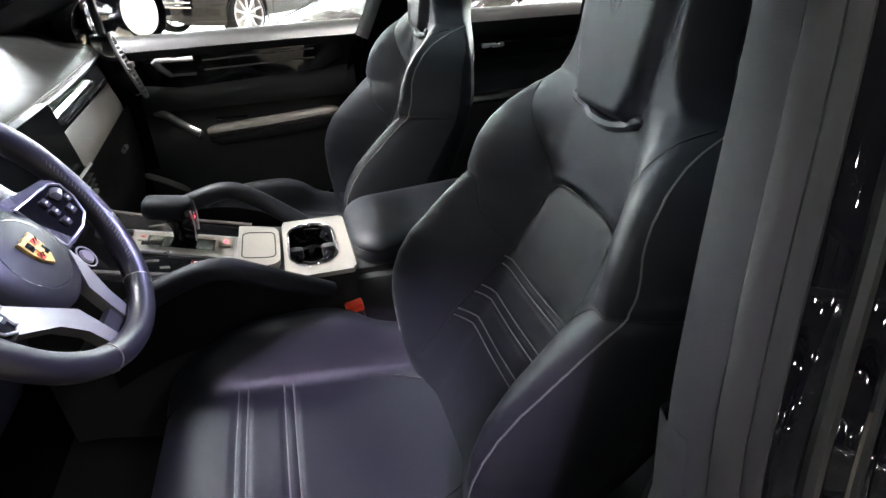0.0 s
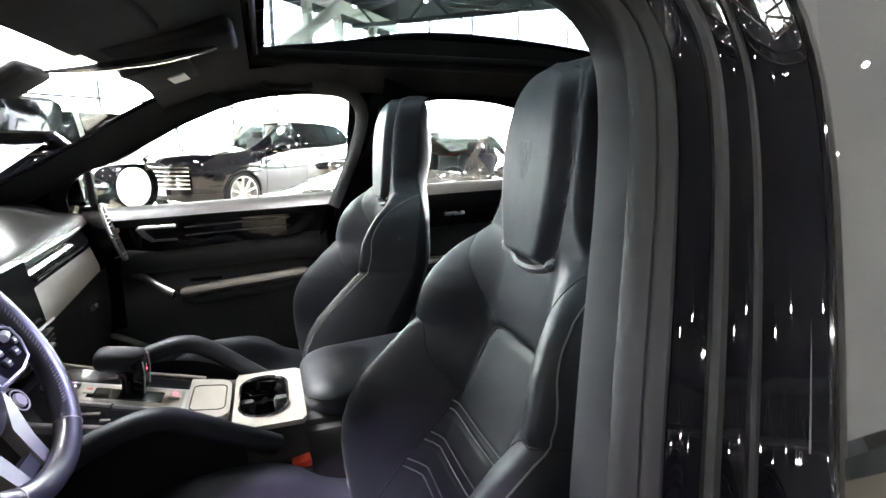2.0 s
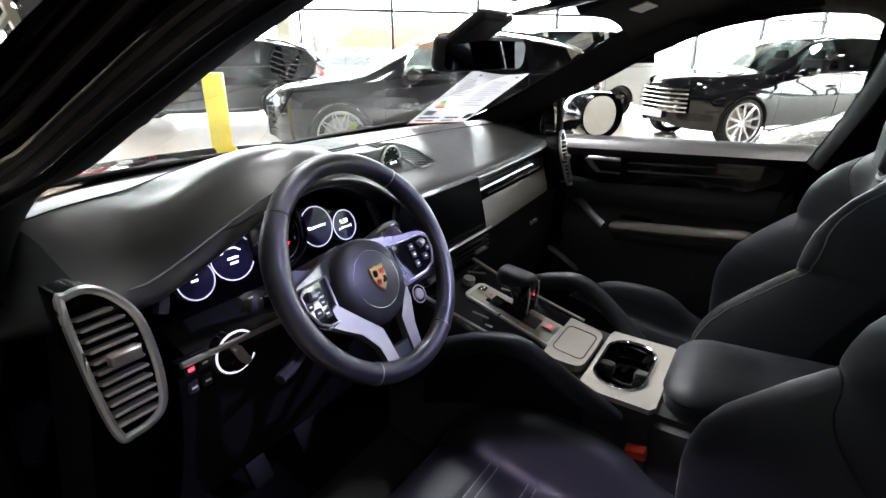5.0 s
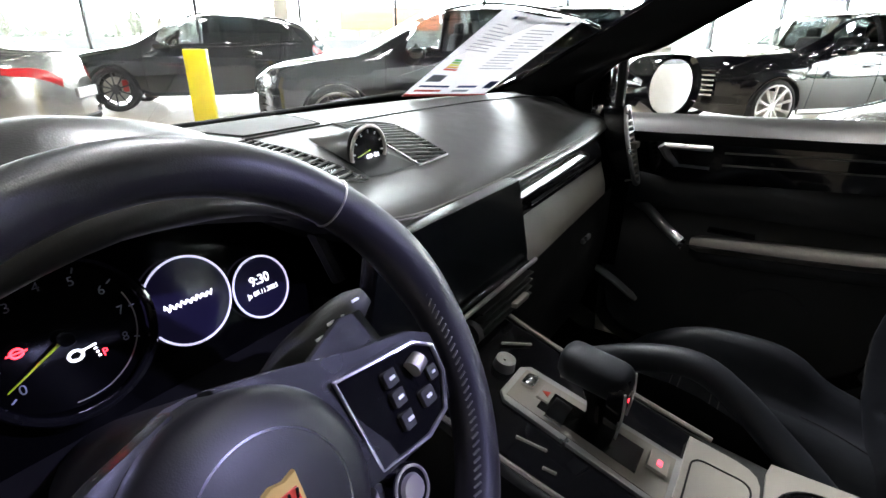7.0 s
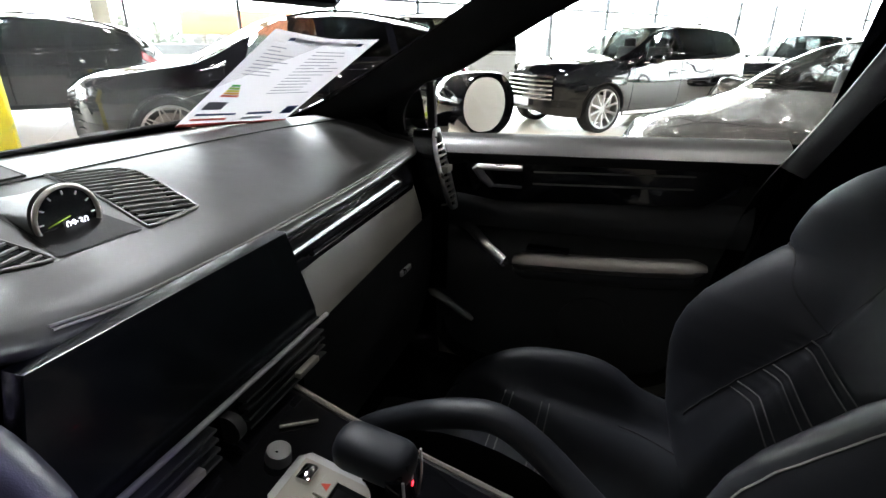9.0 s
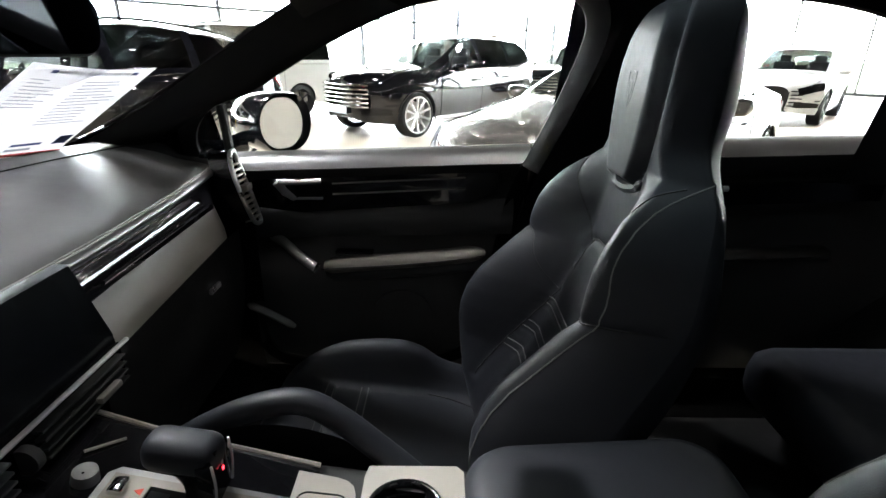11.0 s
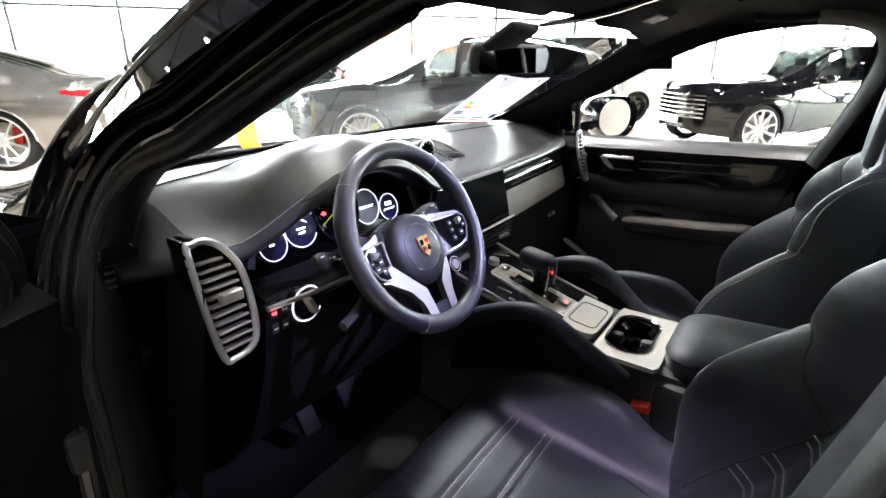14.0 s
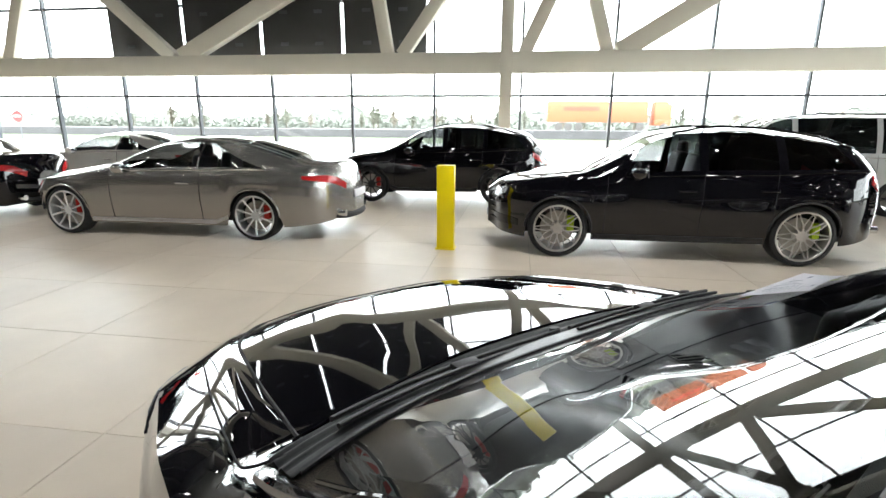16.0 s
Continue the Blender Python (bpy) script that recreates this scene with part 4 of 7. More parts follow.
VAN = dict(L=5.14, hw=0.96, xf=0.90, xr=4.10, zw=0.34, R=0.345, rim=0.245, arch=0.375, zsill=0.25, zmid=0.75, crease=0.88,
           top=[(0, 0.85), (0.1, 0.98), (0.5, 1.10), (0.85, 1.18), (0.95, 1.22), (1.4, 1.55), (1.75, 1.78), (2.0, 1.87), (2.8, 1.91), (4.8, 1.90), (5.05, 1.86), (5.12, 1.5), (5.14, 1.0)],
           edge=[(0, 0.80), (0.1, 0.92), (0.5, 1.02), (0.9, 1.08), (1.15, 1.2), (1.55, 1.52), (1.85, 1.72), (2.1, 1.80), (3.0, 1.82), (4.8, 1.81), (5.05, 1.77), (5.14, 1.0)],
           belt=[(0, 0.75), (0.5, 0.98), (1.2, 1.06), (2.5, 1.09), (5.14, 1.09)],
           we=[(0, 0.5), (0.2, 0.68), (0.6, 0.78), (1.2, 0.80), (2.0, 0.76), (5.14, 0.74)], wb=[(0, 0.55), (0.2, 0.76), (0.6, 0.88), (1.2, 0.92), (5.0, 0.92), (5.14, 0.88)],
           wm=[(0, 0.6), (0.2, 0.82), (0.6, 0.93), (1.2, 0.955), (5.0, 0.955), (5.14, 0.90)], low=[(0, 0.32), (0.3, 0.24), (4.8, 0.26), (5.14, 0.40)],
           cowl=0.98, head=1.85, rhead=5.06, tail=5.10, g0=1.42, g1=4.92, pillars=[(2.25, 0.05), (3.70, 0.05)], doors=[1.25, 2.25, 3.7], handles=[2.1, 2.5],
           lamp=(0.10, 0.45, 7.6, 10.4), rearlamp=(5.05, 5.13, 6.5, 11.5), gx=0.0, gw=0.5, grille=(0.45, 0.72), bars=3, seat=2.0, zs=0.85, grillemat=CHROME, beltmat=CHROME, rails=PLASTIC, fs=0.3, rs=0.05, rf=(0.5, 0.6), rr=(0.25, 0.75),
           cuts=[0.98, 1.85, 1.42, 4.92, 2.2, 2.3, 3.65, 3.75])
c6, _ = build_car("parked_van", "white people carrier van with dark rear windows and black wheels", VAN, WHITEPAINT, DARKALLOY, PEWTER, 5, "double")
park(c6, 2.1, 10.9)
c7, _ = build_car("parked_saloon", "silver sports saloon parked behind the grey coupe", stretched(COUPE, 5.0, 1.43, 0.96), SILVERPAINT, ALLOY, CALIPER, 5, "double")
park(c7, -13.2, 11.2)
c8, _ = build_car("parked_suv", "glossy black estate car, only its tail in view", stretched(COUPE, 4.9, 1.46, 0.95), BLACKPAINT, DARKALLOY, PEWTER, 5, "double")
park(c8, -14.2, 7.6)
BROWN = mat("dark_taupe_paint", (0.10, 0.09, 0.08), 0.24, 0.5, coat=1.0, var=0.05)
c9, _ = build_car("parked_saloon", "dark taupe saloon standing beside the open car", stretched(COUPE, 4.9, 1.44, 0.95, dark_ws=False), BROWN, ALLOY, PEWTER, 5, "double")
park(c9, 2.35, 1.75)
c10, _ = build_car("parked_suv", "white SUV facing the row, far along the hall", stretched(SUV, 4.6, 1.66, 0.93), WHITEPAINT, DARKALLOY, PEWTER, 5, "double")
park(c10, 13.0, 2.2)

# ---------------------------------------------------------------- the open car: skin
DX = -2.23
car = thing("open_suv", (0.2, 0, 0), "glossy black SUV with its driver's door open, black leather inside", "car")
OWN = variant(SUV, top=[(x, {1.32: 1.155, 1.75: 1.370, 2.1: 1.545, 2.28: 1.618, 2.7: 1.672, 3.2: 1.682}.get(x, z)) for x, z in SUV["top"]], cuts=SUV["cuts"] + [1.62, 2.60, 3.45, 0.22, 1.68, 2.56, 1.24, 2.30, 3.60, 4.42, 1.72, 3.77, 3.87] + [1.285, 2.05], mid=0.6, bow=0.010, calm=True, crest=0.014, fs=0.0, rs=0.0, slants=[(2.60, 2.74)], slant_rows=6, pillars=[(2.58, 0.02), (3.82, 0.05)],
              wb=[(0, 0.55), (0.2, 0.76), (0.5, 0.88), (1.0, 0.93), (1.5, 0.915), (2.2, 0.89), (3.2, 0.89), (4.0, 0.90), (4.5, 0.87), (4.92, 0.74)])


class FineShell(Shell):
    NT = 22


sh = FineShell(OWN)
T = Matrix.Translation((DX, 0, 0))
NL, NG = Shell.NL, Shell.NG


def cs(g):
    return moved(g, T)


def in_side_glass(x, j):
    lean = 2.60 + 0.14 * (j - NL) / (NG - 2)
    return SUV["g0"] < x < SUV["g1"] and not (2.56 < x < lean) and NL <= j < NL + NG - 2 and not any(abs(x - p) < w for p, w in OWN["pillars"])


def in_door(x, j, sd):
    return sd < 0 and 1.62 < x < 2.60 and j < NL + NG - 2


def in_jamb(x, j, sd):
    return sd < 0 and 2.50 < x < 2.60 + 0.14 * (j - NL) / (NG - 2) and NL <= j < NL + NG - 2


def in_roof_glass(x, j):
    return 2.30 < x < 3.60 and j >= NL + NG + 4


def is_hood(x, j):
    return 0.22 < x < 1.285 and j >= NL + NG + 2


def windscreen_zone(x, j):
    return SUV["cowl"] < x < 2.05 and j >= NL + NG


def rear_zone(x, j):
    return SUV["rhead"] < x < SUV["tail"] and j >= NL + NG + 2


part("hood", cs(sh.sheet(lambda x, j, s: is_hood(x, j))), BLACKPAINT, car, "glossy black bonnet")
part("body", cs(sh.sheet(lambda x, j, s: not (is_hood(x, j) or in_side_glass(x, j) or in_door(x, j, s) or windscreen_zone(x, j) or rear_zone(x, j) or in_roof_glass(x, j)
                                              or (s < 0 and 2.60 < x < 3.45 and j < NL) or in_jamb(x, j, s)))), BLACKPAINT, car)
rd = part("rear_door", cs(sh.sheet(lambda x, j, s: s < 0 and 2.60 < x < 3.45 and j < NL)), BLACKPAINT, car, "closed rear door")
part("door_handle", cs(box(sh.at(3.36, NL - 3.0, -1, 0.02), (0.2, 0.03, 0.035), 0.012)), BLACKPAINT, rd)
for name, keep in (("windscreen", lambda x, j, s: windscreen_zone(x, j)), ("rear_window", lambda x, j, s: rear_zone(x, j)), ("roof_glass", lambda x, j, s: in_roof_glass(x, j))):
    p = part(name, cs(sh.sheet(keep)), SUNGLASS if name == "roof_glass" else (WINDSCREEN if name == "windscreen" else TINTED), car)
    p.visible_shadow = name != "rear_window"
for sd in (-1, 1):
    for a, b in ((1.72, 2.59), (2.59, 3.82), (3.82, 4.42)):
        if sd < 0 and a < 2:
            continue
        p = part("side_window", cs(sh.sheet(lambda x, j, q: a < x < b and in_side_glass(x, j), (sd,))), GLASS, car)
        p.visible_shadow = False
# added grey sheet behind the pane, imitating a pale wall mirrored in it
reflection_sheet = sh.sheet(lambda x, j, q: 2.59 < x < 3.82 and in_side_glass(x, j), (-1,))
part("window_reflection_sheet", moved(cs(reflection_sheet), Matrix.Translation((0, 0.012, 0))), REFLECTION_GREY, car, "pale grey sheet painted as the reflection in the rear side window")
part("nose", cs(sh.ends("front")), GLOSS, car)
part("tail_panel", cs(sh.ends("rear")), BLACKPAINT, car)
part("underbody", cs(box((2.46, 0, 0.36), (4.2, 1.36, 0.2), 0.05)), PLASTIC, car)
for xw in (SUV["xf"], SUV["xr"]):
    for sd in (-1, 1):
        yo = sd * 0.95
        part("arch_liner", cs(grid(26, 2, lambda u, v: (xw + 0.425 * math.cos(math.pi * u), yo - sd * 0.5 * v, 0.375 + 0.425 * math.sin(math.pi * u)))), PLASTIC, car)
        w = wheel_parts(car, xw + DX, sd * 0.825, 0.375, 0.378, 0.275, 10, "cross", ALLOY, ACID, sd)
for sd in (-1, 1):
    part("headlamp", cs(sh.patch(0.12, 0.50, 7.2, 10.2, sd, 0.008, 12, 6, SUV["lampshape"])), LAMP, car, "clear headlamp")
    part("tail_lamp", cs(sh.patch(4.72, 4.90, 8.0, 10.4, sd, 0.008, 12, 6)), RED, car)
    part("hood_seam", cs(sh.seam([(0.24, NL + NG + 3.0), (0.5, NL + NG + 2), (0.9, NL + NG + 2), (1.27, NL + NG + 2)], sd, 0.005, 30)), SEAM, car)
    part("fender_seam", cs(sh.seam([(0.60, NL + NG - 1.2), (0.9, NL + NG - 1), (1.22, NL + NG - 1), (1.285, NL + NG - 0.6), (1.31, NL + NG + 1)], sd, 0.003, 40)), SEAM, car)
    part("fender_seam", cs(sh.seam([(0.5, NL + NG - 0.1), (0.56, NL - 1), (0.66, NL - 4)], sd, 0.003, 20)), SEAM, car)
part("hood_seam", cs(tube([sh.at(0.24, NL + NG + 1 + k * 0.5, sd, 0.0005) for sd, ks in ((-1, range(0, 42)), (1, range(41, -1, -1))) for k in ks], 0.004, 6)), SEAM, car)
# black cowl between bonnet and windscreen, wipers lying on it
def skin(x, y, off=0.0):
    we = float(np.interp(x, sh.xs, sh.we))
    return sh.at(x, NL + NG - 1 + sh.NT * (1 - min(1, abs(y) / we)), 1 if y > 0 else -1, off)


for sd in (-1, 1):
    edge = [skin(x, sd * (float(np.interp(x, sh.xs, sh.we)) - 0.012), 0.004) for x in np.linspace(1.36, 2.22, 28)]
    part("pillar_moulding", cs(tube(edge, 0.013, 8)), BLACKPAINT, car, "glossy black moulding along the windscreen")


part("windscreen_edge", cs(tube([skin(2.05, y, 0.001) for y in np.linspace(-0.70, 0.70, 40)], 0.005, 6)), RUBBER, car, "seal along the windscreen's top edge")


def cowl(u, v):
    y = 0.775 * (2 * u - 1)
    k = abs(y / 0.76) ** 2.2
    x0, x1 = 1.135 + 0.15 * k, 1.315 + 0.11 * k
    return skin(x0 + (x1 - x0) * v, y, 0.0045 + 0.004 * math.cos(v * math.pi * 6) * (0.1 < v < 0.8) - 0.002 * (v in (0, 1)))


part("cowl", cs(grid(60, 22, cowl)), DARK, car, "black plastic cowl under the wipers")
part("hood_edge", cs(tube([skin(1.132 + 0.15 * abs(y / 0.76) ** 2.2, y, 0.004) for y in np.linspace(-0.72, 0.72, 60)], 0.005, 6)), BLACKPAINT, car)
part("cowl_strip", cs(tube([skin(1.318 + 0.11 * abs(y / 0.76) ** 2.2, y, 0.003) for y in np.linspace(-0.76, 0.76, 60)], 0.004, 6)), RUBBER, car)
for ya, yb in ((-0.66, 0.02), (0.05, 0.66)):
    path = lambda off, dx: cs(tube([skin(1.235 + 0.02 * w + 0.09 * abs((yb + (ya - yb) * w) / 0.76) ** 2.2 + dx, yb + (ya - yb) * w, off) for w in np.linspace(0, 1, 24)], 0.0075, 8, flat=0.7))
    wip = part("wiper", path(0.026, 0.0), PLASTIC, car)
    part("wiper_blade", path(0.016, 0.028), RUBBER, wip)
    part("wiper_pivot", cs(tube([skin(1.225, yb, 0.0), skin(1.225, yb, 0.034)], [0.02, 0.014], 14)), PLASTIC, wip)
    mid = skin(1.265 + 0.03 * abs((ya + yb) / 1.52), (ya + yb) / 2, 0.022)
    part("wiper_clip", cs(box(mid, (0.03, 0.07, 0.016), 0.005)), PLASTIC, wip)
for sd in (-1, 1):
    part("gutter_moulding", cs(tube([sh.at(x, NL + NG - 0.9, sd, 0.004) for x in np.linspace(1.66, 2.45, 30)], 0.005, 6)), GLOSS, car)
    part("gutter_moulding", cs(tube([sh.at(x, NL + NG + 0.3, sd, 0.002) for x in np.linspace(1.50, 2.5, 30)], 0.004, 6)), GLOSS, car)
    part("roof_rail", cs(tube(spline([sh.at(x, NL + NG + 1.4, sd, 0.012 + (0.03 if 0 < k < 5 else 0)) for k, x in enumerate(np.linspace(2.45, 4.1, 6))], 24), 0.013, 8)), GLOSS, car)

# ---------------------------------------------------------------- door openings
RING = [(-0.44, 0.55), (-0.455, 0.80), (-0.49, 1.0), (-0.53, 1.11), (-0.522, 1.18), (-0.465, 1.238), (-0.375, 1.272), (-0.27, 1.330), (-0.16, 1.388), (-0.03, 1.441),
        (0.07, 1.464), (0.163, 1.476), (0.235, 1.475), (0.288, 1.468), (0.324, 1.448), (0.341, 1.412), (0.336, 1.362), (0.320, 1.30), (0.293, 1.215), (0.263, 1.13), (0.237, 1.05),
        (0.210, 0.90), (0.177, 0.70), (0.14, 0.56), (0.0, 0.50), (-0.3, 0.49)]


def smooth01(u):
    u = min(1, max(0, u))
    return u * u * (3 - 2 * u)


def side_y(z, y0=0.86):
    return y0 - 0.40 * (z - 1.0) if z > 1.0 else y0 + 0.02 * min(1, (1 - z) / 0.3)


def ring_line(n=120):
    return [(p[0], p[1]) for p in spline([(a, b) for a, b in RING], n, closed=True)]


def ring_strip(profile, sgn=-1, n=120, span=None, y0=0.86):
    """A band round the door opening; profile: (outwards in the side view, outwards from the car)."""
    L = ring_line(n)
    idx = list(range(n)) if span is None else [i for i in range(n) if span(*L[i])]
    v, f = [], []
    for i in idx:
        x, z = L[i]
        t = Vector((L[(i + 1) % n][0] - L[i - 1][0], L[(i + 1) % n][1] - L[i - 1][1])).normalized()
        ox, oz = -t.y, t.x
        for o, lat in profile:
            zz = z + oz * o
            # the seal runs further in along the centre pillar
            tuck = 0.03 * smooth01((x - 0.15) / 0.15) * max(0.0, min(1.0, 1 - o / 0.045))
            v.append((x + ox * o, sgn * (side_y(zz, y0) + lat - tuck), zz))
    k = len(profile)
    m = len(idx)
    for q in range(m if span is None else m - 1):
        if span is not None and idx[q + 1] != idx[q] + 1:
            continue
        for j in range(k - 1):
            a, b = q * k, ((q + 1) % m) * k
            f.append((a + j, a + j + 1, b + j + 1, b + j))
    return v, f


def bulge(o, lat, r, n=9, a0=-100, a1=280):
    return [(o + r * math.cos(radians(a0 + (a1 - a0) * k / n)), lat + r * math.sin(radians(a0 + (a1 - a0) * k / n))) for k in range(n + 1)]


TRIM_LINE = [(0.032, -0.066), (0.016, -0.058), (0.005, -0.045), (0.0, -0.02), (0.004, -0.008), (0.006, -0.004)]
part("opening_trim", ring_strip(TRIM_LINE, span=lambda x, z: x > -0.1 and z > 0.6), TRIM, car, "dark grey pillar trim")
# same trim further forward, its shade put into a near-black colour
part("opening_trim", ring_strip(TRIM_LINE, span=lambda x, z: x <= -0.08 and z > 0.6), DARK, car, "front pillar trim, shade painted in as black")
part("lower_pillar_trim", ring_strip([(0.032, -0.068), (0.015, -0.061), (0.002, -0.050), (-0.003, -0.036), (-0.0025, -0.022), (0.004, -0.014)], span=lambda x, z: x > 0.12 and 0.6 < z < 1.072), TRIM, car, "dark grey lower pillar cover")
part("door_seal", ring_strip(bulge(0.012, 0.002, 0.0085)), RUBBER, car, "black rubber door seal")
part("inner_seal", ring_strip(bulge(0.024, 0.006, 0.0065)), RUBBER, car)
part("door_jamb", ring_strip([(0.020, -0.012), (0.028, -0.006), (0.034, 0.000), (0.040, 0.004), (0.048, 0.006), (0.056, 0.010), (0.066, 0.016), (0.071, 0.026), (0.077, 0.027), (0.081, 0.022), (0.089, 0.028), (0.097, 0.042), (0.101, 0.056), (0.105, 0.062)]), BLACKPAINT, car, "glossy black painted door frame")
part("pillar_panel", ring_strip([(0.104, 0.0605), (0.110, 0.0625), (0.117, 0.060), (0.121, 0.054)], span=lambda x, z: x > 0.18 and 0.9 < z < 1.45), RUBBER, car, "grey window guide")
part("outer_seal", ring_strip(bulge(0.057, 0.013, 0.0062, 7)), RUBBER, car)
part("drip_moulding", ring_strip(bulge(0.105, 0.060, 0.003, 7)), GLOSS, car)
part("frame_seal", ring_strip(bulge(0.078, 0.026, 0.0036, 7)), RUBBER, car)
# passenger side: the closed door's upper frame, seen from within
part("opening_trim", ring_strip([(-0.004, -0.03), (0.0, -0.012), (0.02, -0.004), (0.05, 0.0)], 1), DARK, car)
# passenger's pillar cover, darkened in colour to stand for shade
part("pillar_cover", ring_strip([(0.030, -0.095), (0.012, -0.066), (0.0, -0.035), (-0.002, -0.028)], 1, span=lambda x, z: x > 0.2 and z > 1.1), DARK, car, "centre pillar cover, shade painted in as black")

# ---------------------------------------------------------------- inside the car
def lerp_tab(tab, x):
    return float(np.interp(x, [p[0] for p in tab], [p[1] for p in tab]))


# ---- roof lining and pillars
def roof_z(x, y):
    return skin(x - DX, y)[2]


def lining(u, v):
    x = -0.215 + 2.175 * u
    y = (2 * v - 1)
    top = float(np.interp(x - DX, sh.xs, sh.top)) - float(np.interp(x, [-0.285, -0.10], [0.020, 0.055]))
    w = float(np.interp(x - DX, sh.xs, sh.we)) - 0.03
    edge = 1.482 if 0.0 < x < 1.1 else float(np.interp(x, [-0.285, -0.14, 0.0, 1.1, 1.6, 1.96], [1.36, 1.43, 1.482, 1.475, 1.42, 1.30]))
    return x, w * y, edge + (top - edge) * (1 - abs(y) ** 3.2)


lv, lf = grid(46, 33, lining)
lf = [q for q in lf if not (0.05 < (lv[q[0]][0] + lv[q[2]][0]) / 2 < 1.30 and abs((lv[q[0]][1] + lv[q[2]][1]) / 2) < 0.50)]
part("headliner", (lv, lf), LINER, car, "black cloth roof lining")
part("sunroof_frame", tube([(0.045, -0.50, 1.572), (0.045, 0.50, 1.572), (1.30, 0.50, 1.58), (1.30, -0.50, 1.58)], 0.012, 8, closed=True), LINER, car)
for sd in (-1, 1):
    part("sunroof_rail", grid(30, 5, lambda u, v: (0.03 + 1.29 * u, sd * lerp_tab([(0, 0.535), (0.25, 0.505), (0.75, 0.512), (1, 0.60)], v),
                                                   lerp_tab([(0, 1.540), (0.25, 1.548), (0.75, 1.0), (1, 1.0)], v) if v < 0.5 else roof_z(0.03 + 1.29 * u, 0.51 if v < 0.9 else 0.60) - 0.006)), LINER, car)
REAR_LIGHT = spline([(0.455, 1.12), (0.47, 1.28), (0.50, 1.40), (0.525, 1.437), (0.565, 1.459), (0.64, 1.470), (0.79, 1.466), (0.94, 1.440), (1.06, 1.395), (1.15, 1.32)], 60)


def rear_frame(u, v):
    i = min(58, int(u * 59))
    x, z = REAR_LIGHT[i][0] + (REAR_LIGHT[i + 1][0] - REAR_LIGHT[i][0]) * (u * 59 - i), REAR_LIGHT[i][1] + (REAR_LIGHT[i + 1][1] - REAR_LIGHT[i][1]) * (u * 59 - i)
    d = Vector((REAR_LIGHT[i + 1][0] - REAR_LIGHT[i][0], REAR_LIGHT[i + 1][1] - REAR_LIGHT[i][1])).normalized()
    o = (-0.004, 0.0, 0.012, 0.065)[round(v * 3)]
    return x - d.y * o, side_y(z) - (0.035, 0.046, 0.052, 0.060)[round(v * 3)], z + d.x * o


part("rear_window_frame", grid(60, 4, rear_frame), DARK, car, "black frame of the rear side window")

for sd in (-1, 1):
    def pillar(u, v):
        x = -0.62 + 0.60 * u
        z = float(np.interp(x, [p[0] for p in sorted(RING[5:12])], [p[1] for p in sorted(RING[5:12])])) if x > -0.465 else 1.238 + (x + 0.465) * 0.55
        o = Vector((x, sd * (side_y(z) - 0.012), z))
        xe = x - 0.10
        we = float(np.interp(xe - DX, sh.xs, sh.we)) - 0.03 - 0.06 * v
        i = Vector((xe, sd * (we - 0.045), float(np.interp(xe - DX, sh.xs, sh.edge)) - 0.012))
        m = (o + i) / 2 + Vector((0.03, -sd * 0.035, -0.02))
        return tuple(o * (1 - v) ** 2 + m * 2 * v * (1 - v) + i * v * v)
    part("pillar_trim", grid(20, 9, pillar), LINER, car, "dark windscreen pillar cover")
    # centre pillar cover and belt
    # grey on the driver's side; the passenger's copy has shade painted in
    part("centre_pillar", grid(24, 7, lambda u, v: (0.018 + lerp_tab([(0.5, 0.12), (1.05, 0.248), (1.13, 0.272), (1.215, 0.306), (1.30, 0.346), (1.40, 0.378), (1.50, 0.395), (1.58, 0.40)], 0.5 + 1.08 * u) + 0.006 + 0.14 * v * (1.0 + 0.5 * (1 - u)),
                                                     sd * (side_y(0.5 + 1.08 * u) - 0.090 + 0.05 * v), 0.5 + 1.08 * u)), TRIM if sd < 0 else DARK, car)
    part("rear_pillar", grid(14, 5, lambda u, v: (1.08 + 0.45 * v - 0.05 * u, sd * (side_y(1.05 + 0.4 * u) - 0.02), 1.05 + 0.42 * u)), LINER, car)
    part("grab_handle", tube(spline([(0.06, sd * 0.61, 1.505), (0.075, sd * 0.585, 1.49), (0.13, sd * 0.578, 1.486), (0.19, sd * 0.585, 1.49), (0.205, sd * 0.61, 1.505)], 16), 0.009, 8, flat=0.7), PLASTIC, car)

# ---- door cards (passenger's front door, both rear doors)
def door_card(sd, x0, x1, name="passenger_door", sill=1.106):
    d = part(name, grid(24, 15, lambda u, v: (x0 + (x1 - x0) * u, sd * (0.895 - 0.03 * math.sin(math.pi * min(1, v * 1.4)) - 0.015 * (v > 0.8)), 0.45 + (sill - 0.486) * v)), CARD, car, "black door card")
    zs = lambda u: sill + 0.032 * u
    part("window_sill", grid(24, 7, lambda u, v: (x0 + (x1 - x0) * u, sd * (0.80 + 0.075 * v), zs(u) - 0.03 * (1 - v) ** 2.5 + 0.006 * v)), DASH, d, "leather-covered window sill")
    part("sill_face", grid(24, 3, lambda u, v: (x0 + (x1 - x0) * u, sd * (0.80 + 0.035 * v), zs(u) - 0.03 - 0.055 * v)), DASH, d)
    return d


pd = door_card(1, -0.475, 0.285)
tr = part("trim_strip", slab([(-0.42, 0.98), (-0.30, 0.967), (0.14, 1.0), (0.205, 1.035), (0.215, 1.075), (0.19, 1.083), (-0.40, 1.055), (-0.43, 1.045)], 0.02, (0, 0.815, 0), (1, 0, 0), (0, 0, 1), 0.004), GLOSS, pd, "glossy black trim strip")
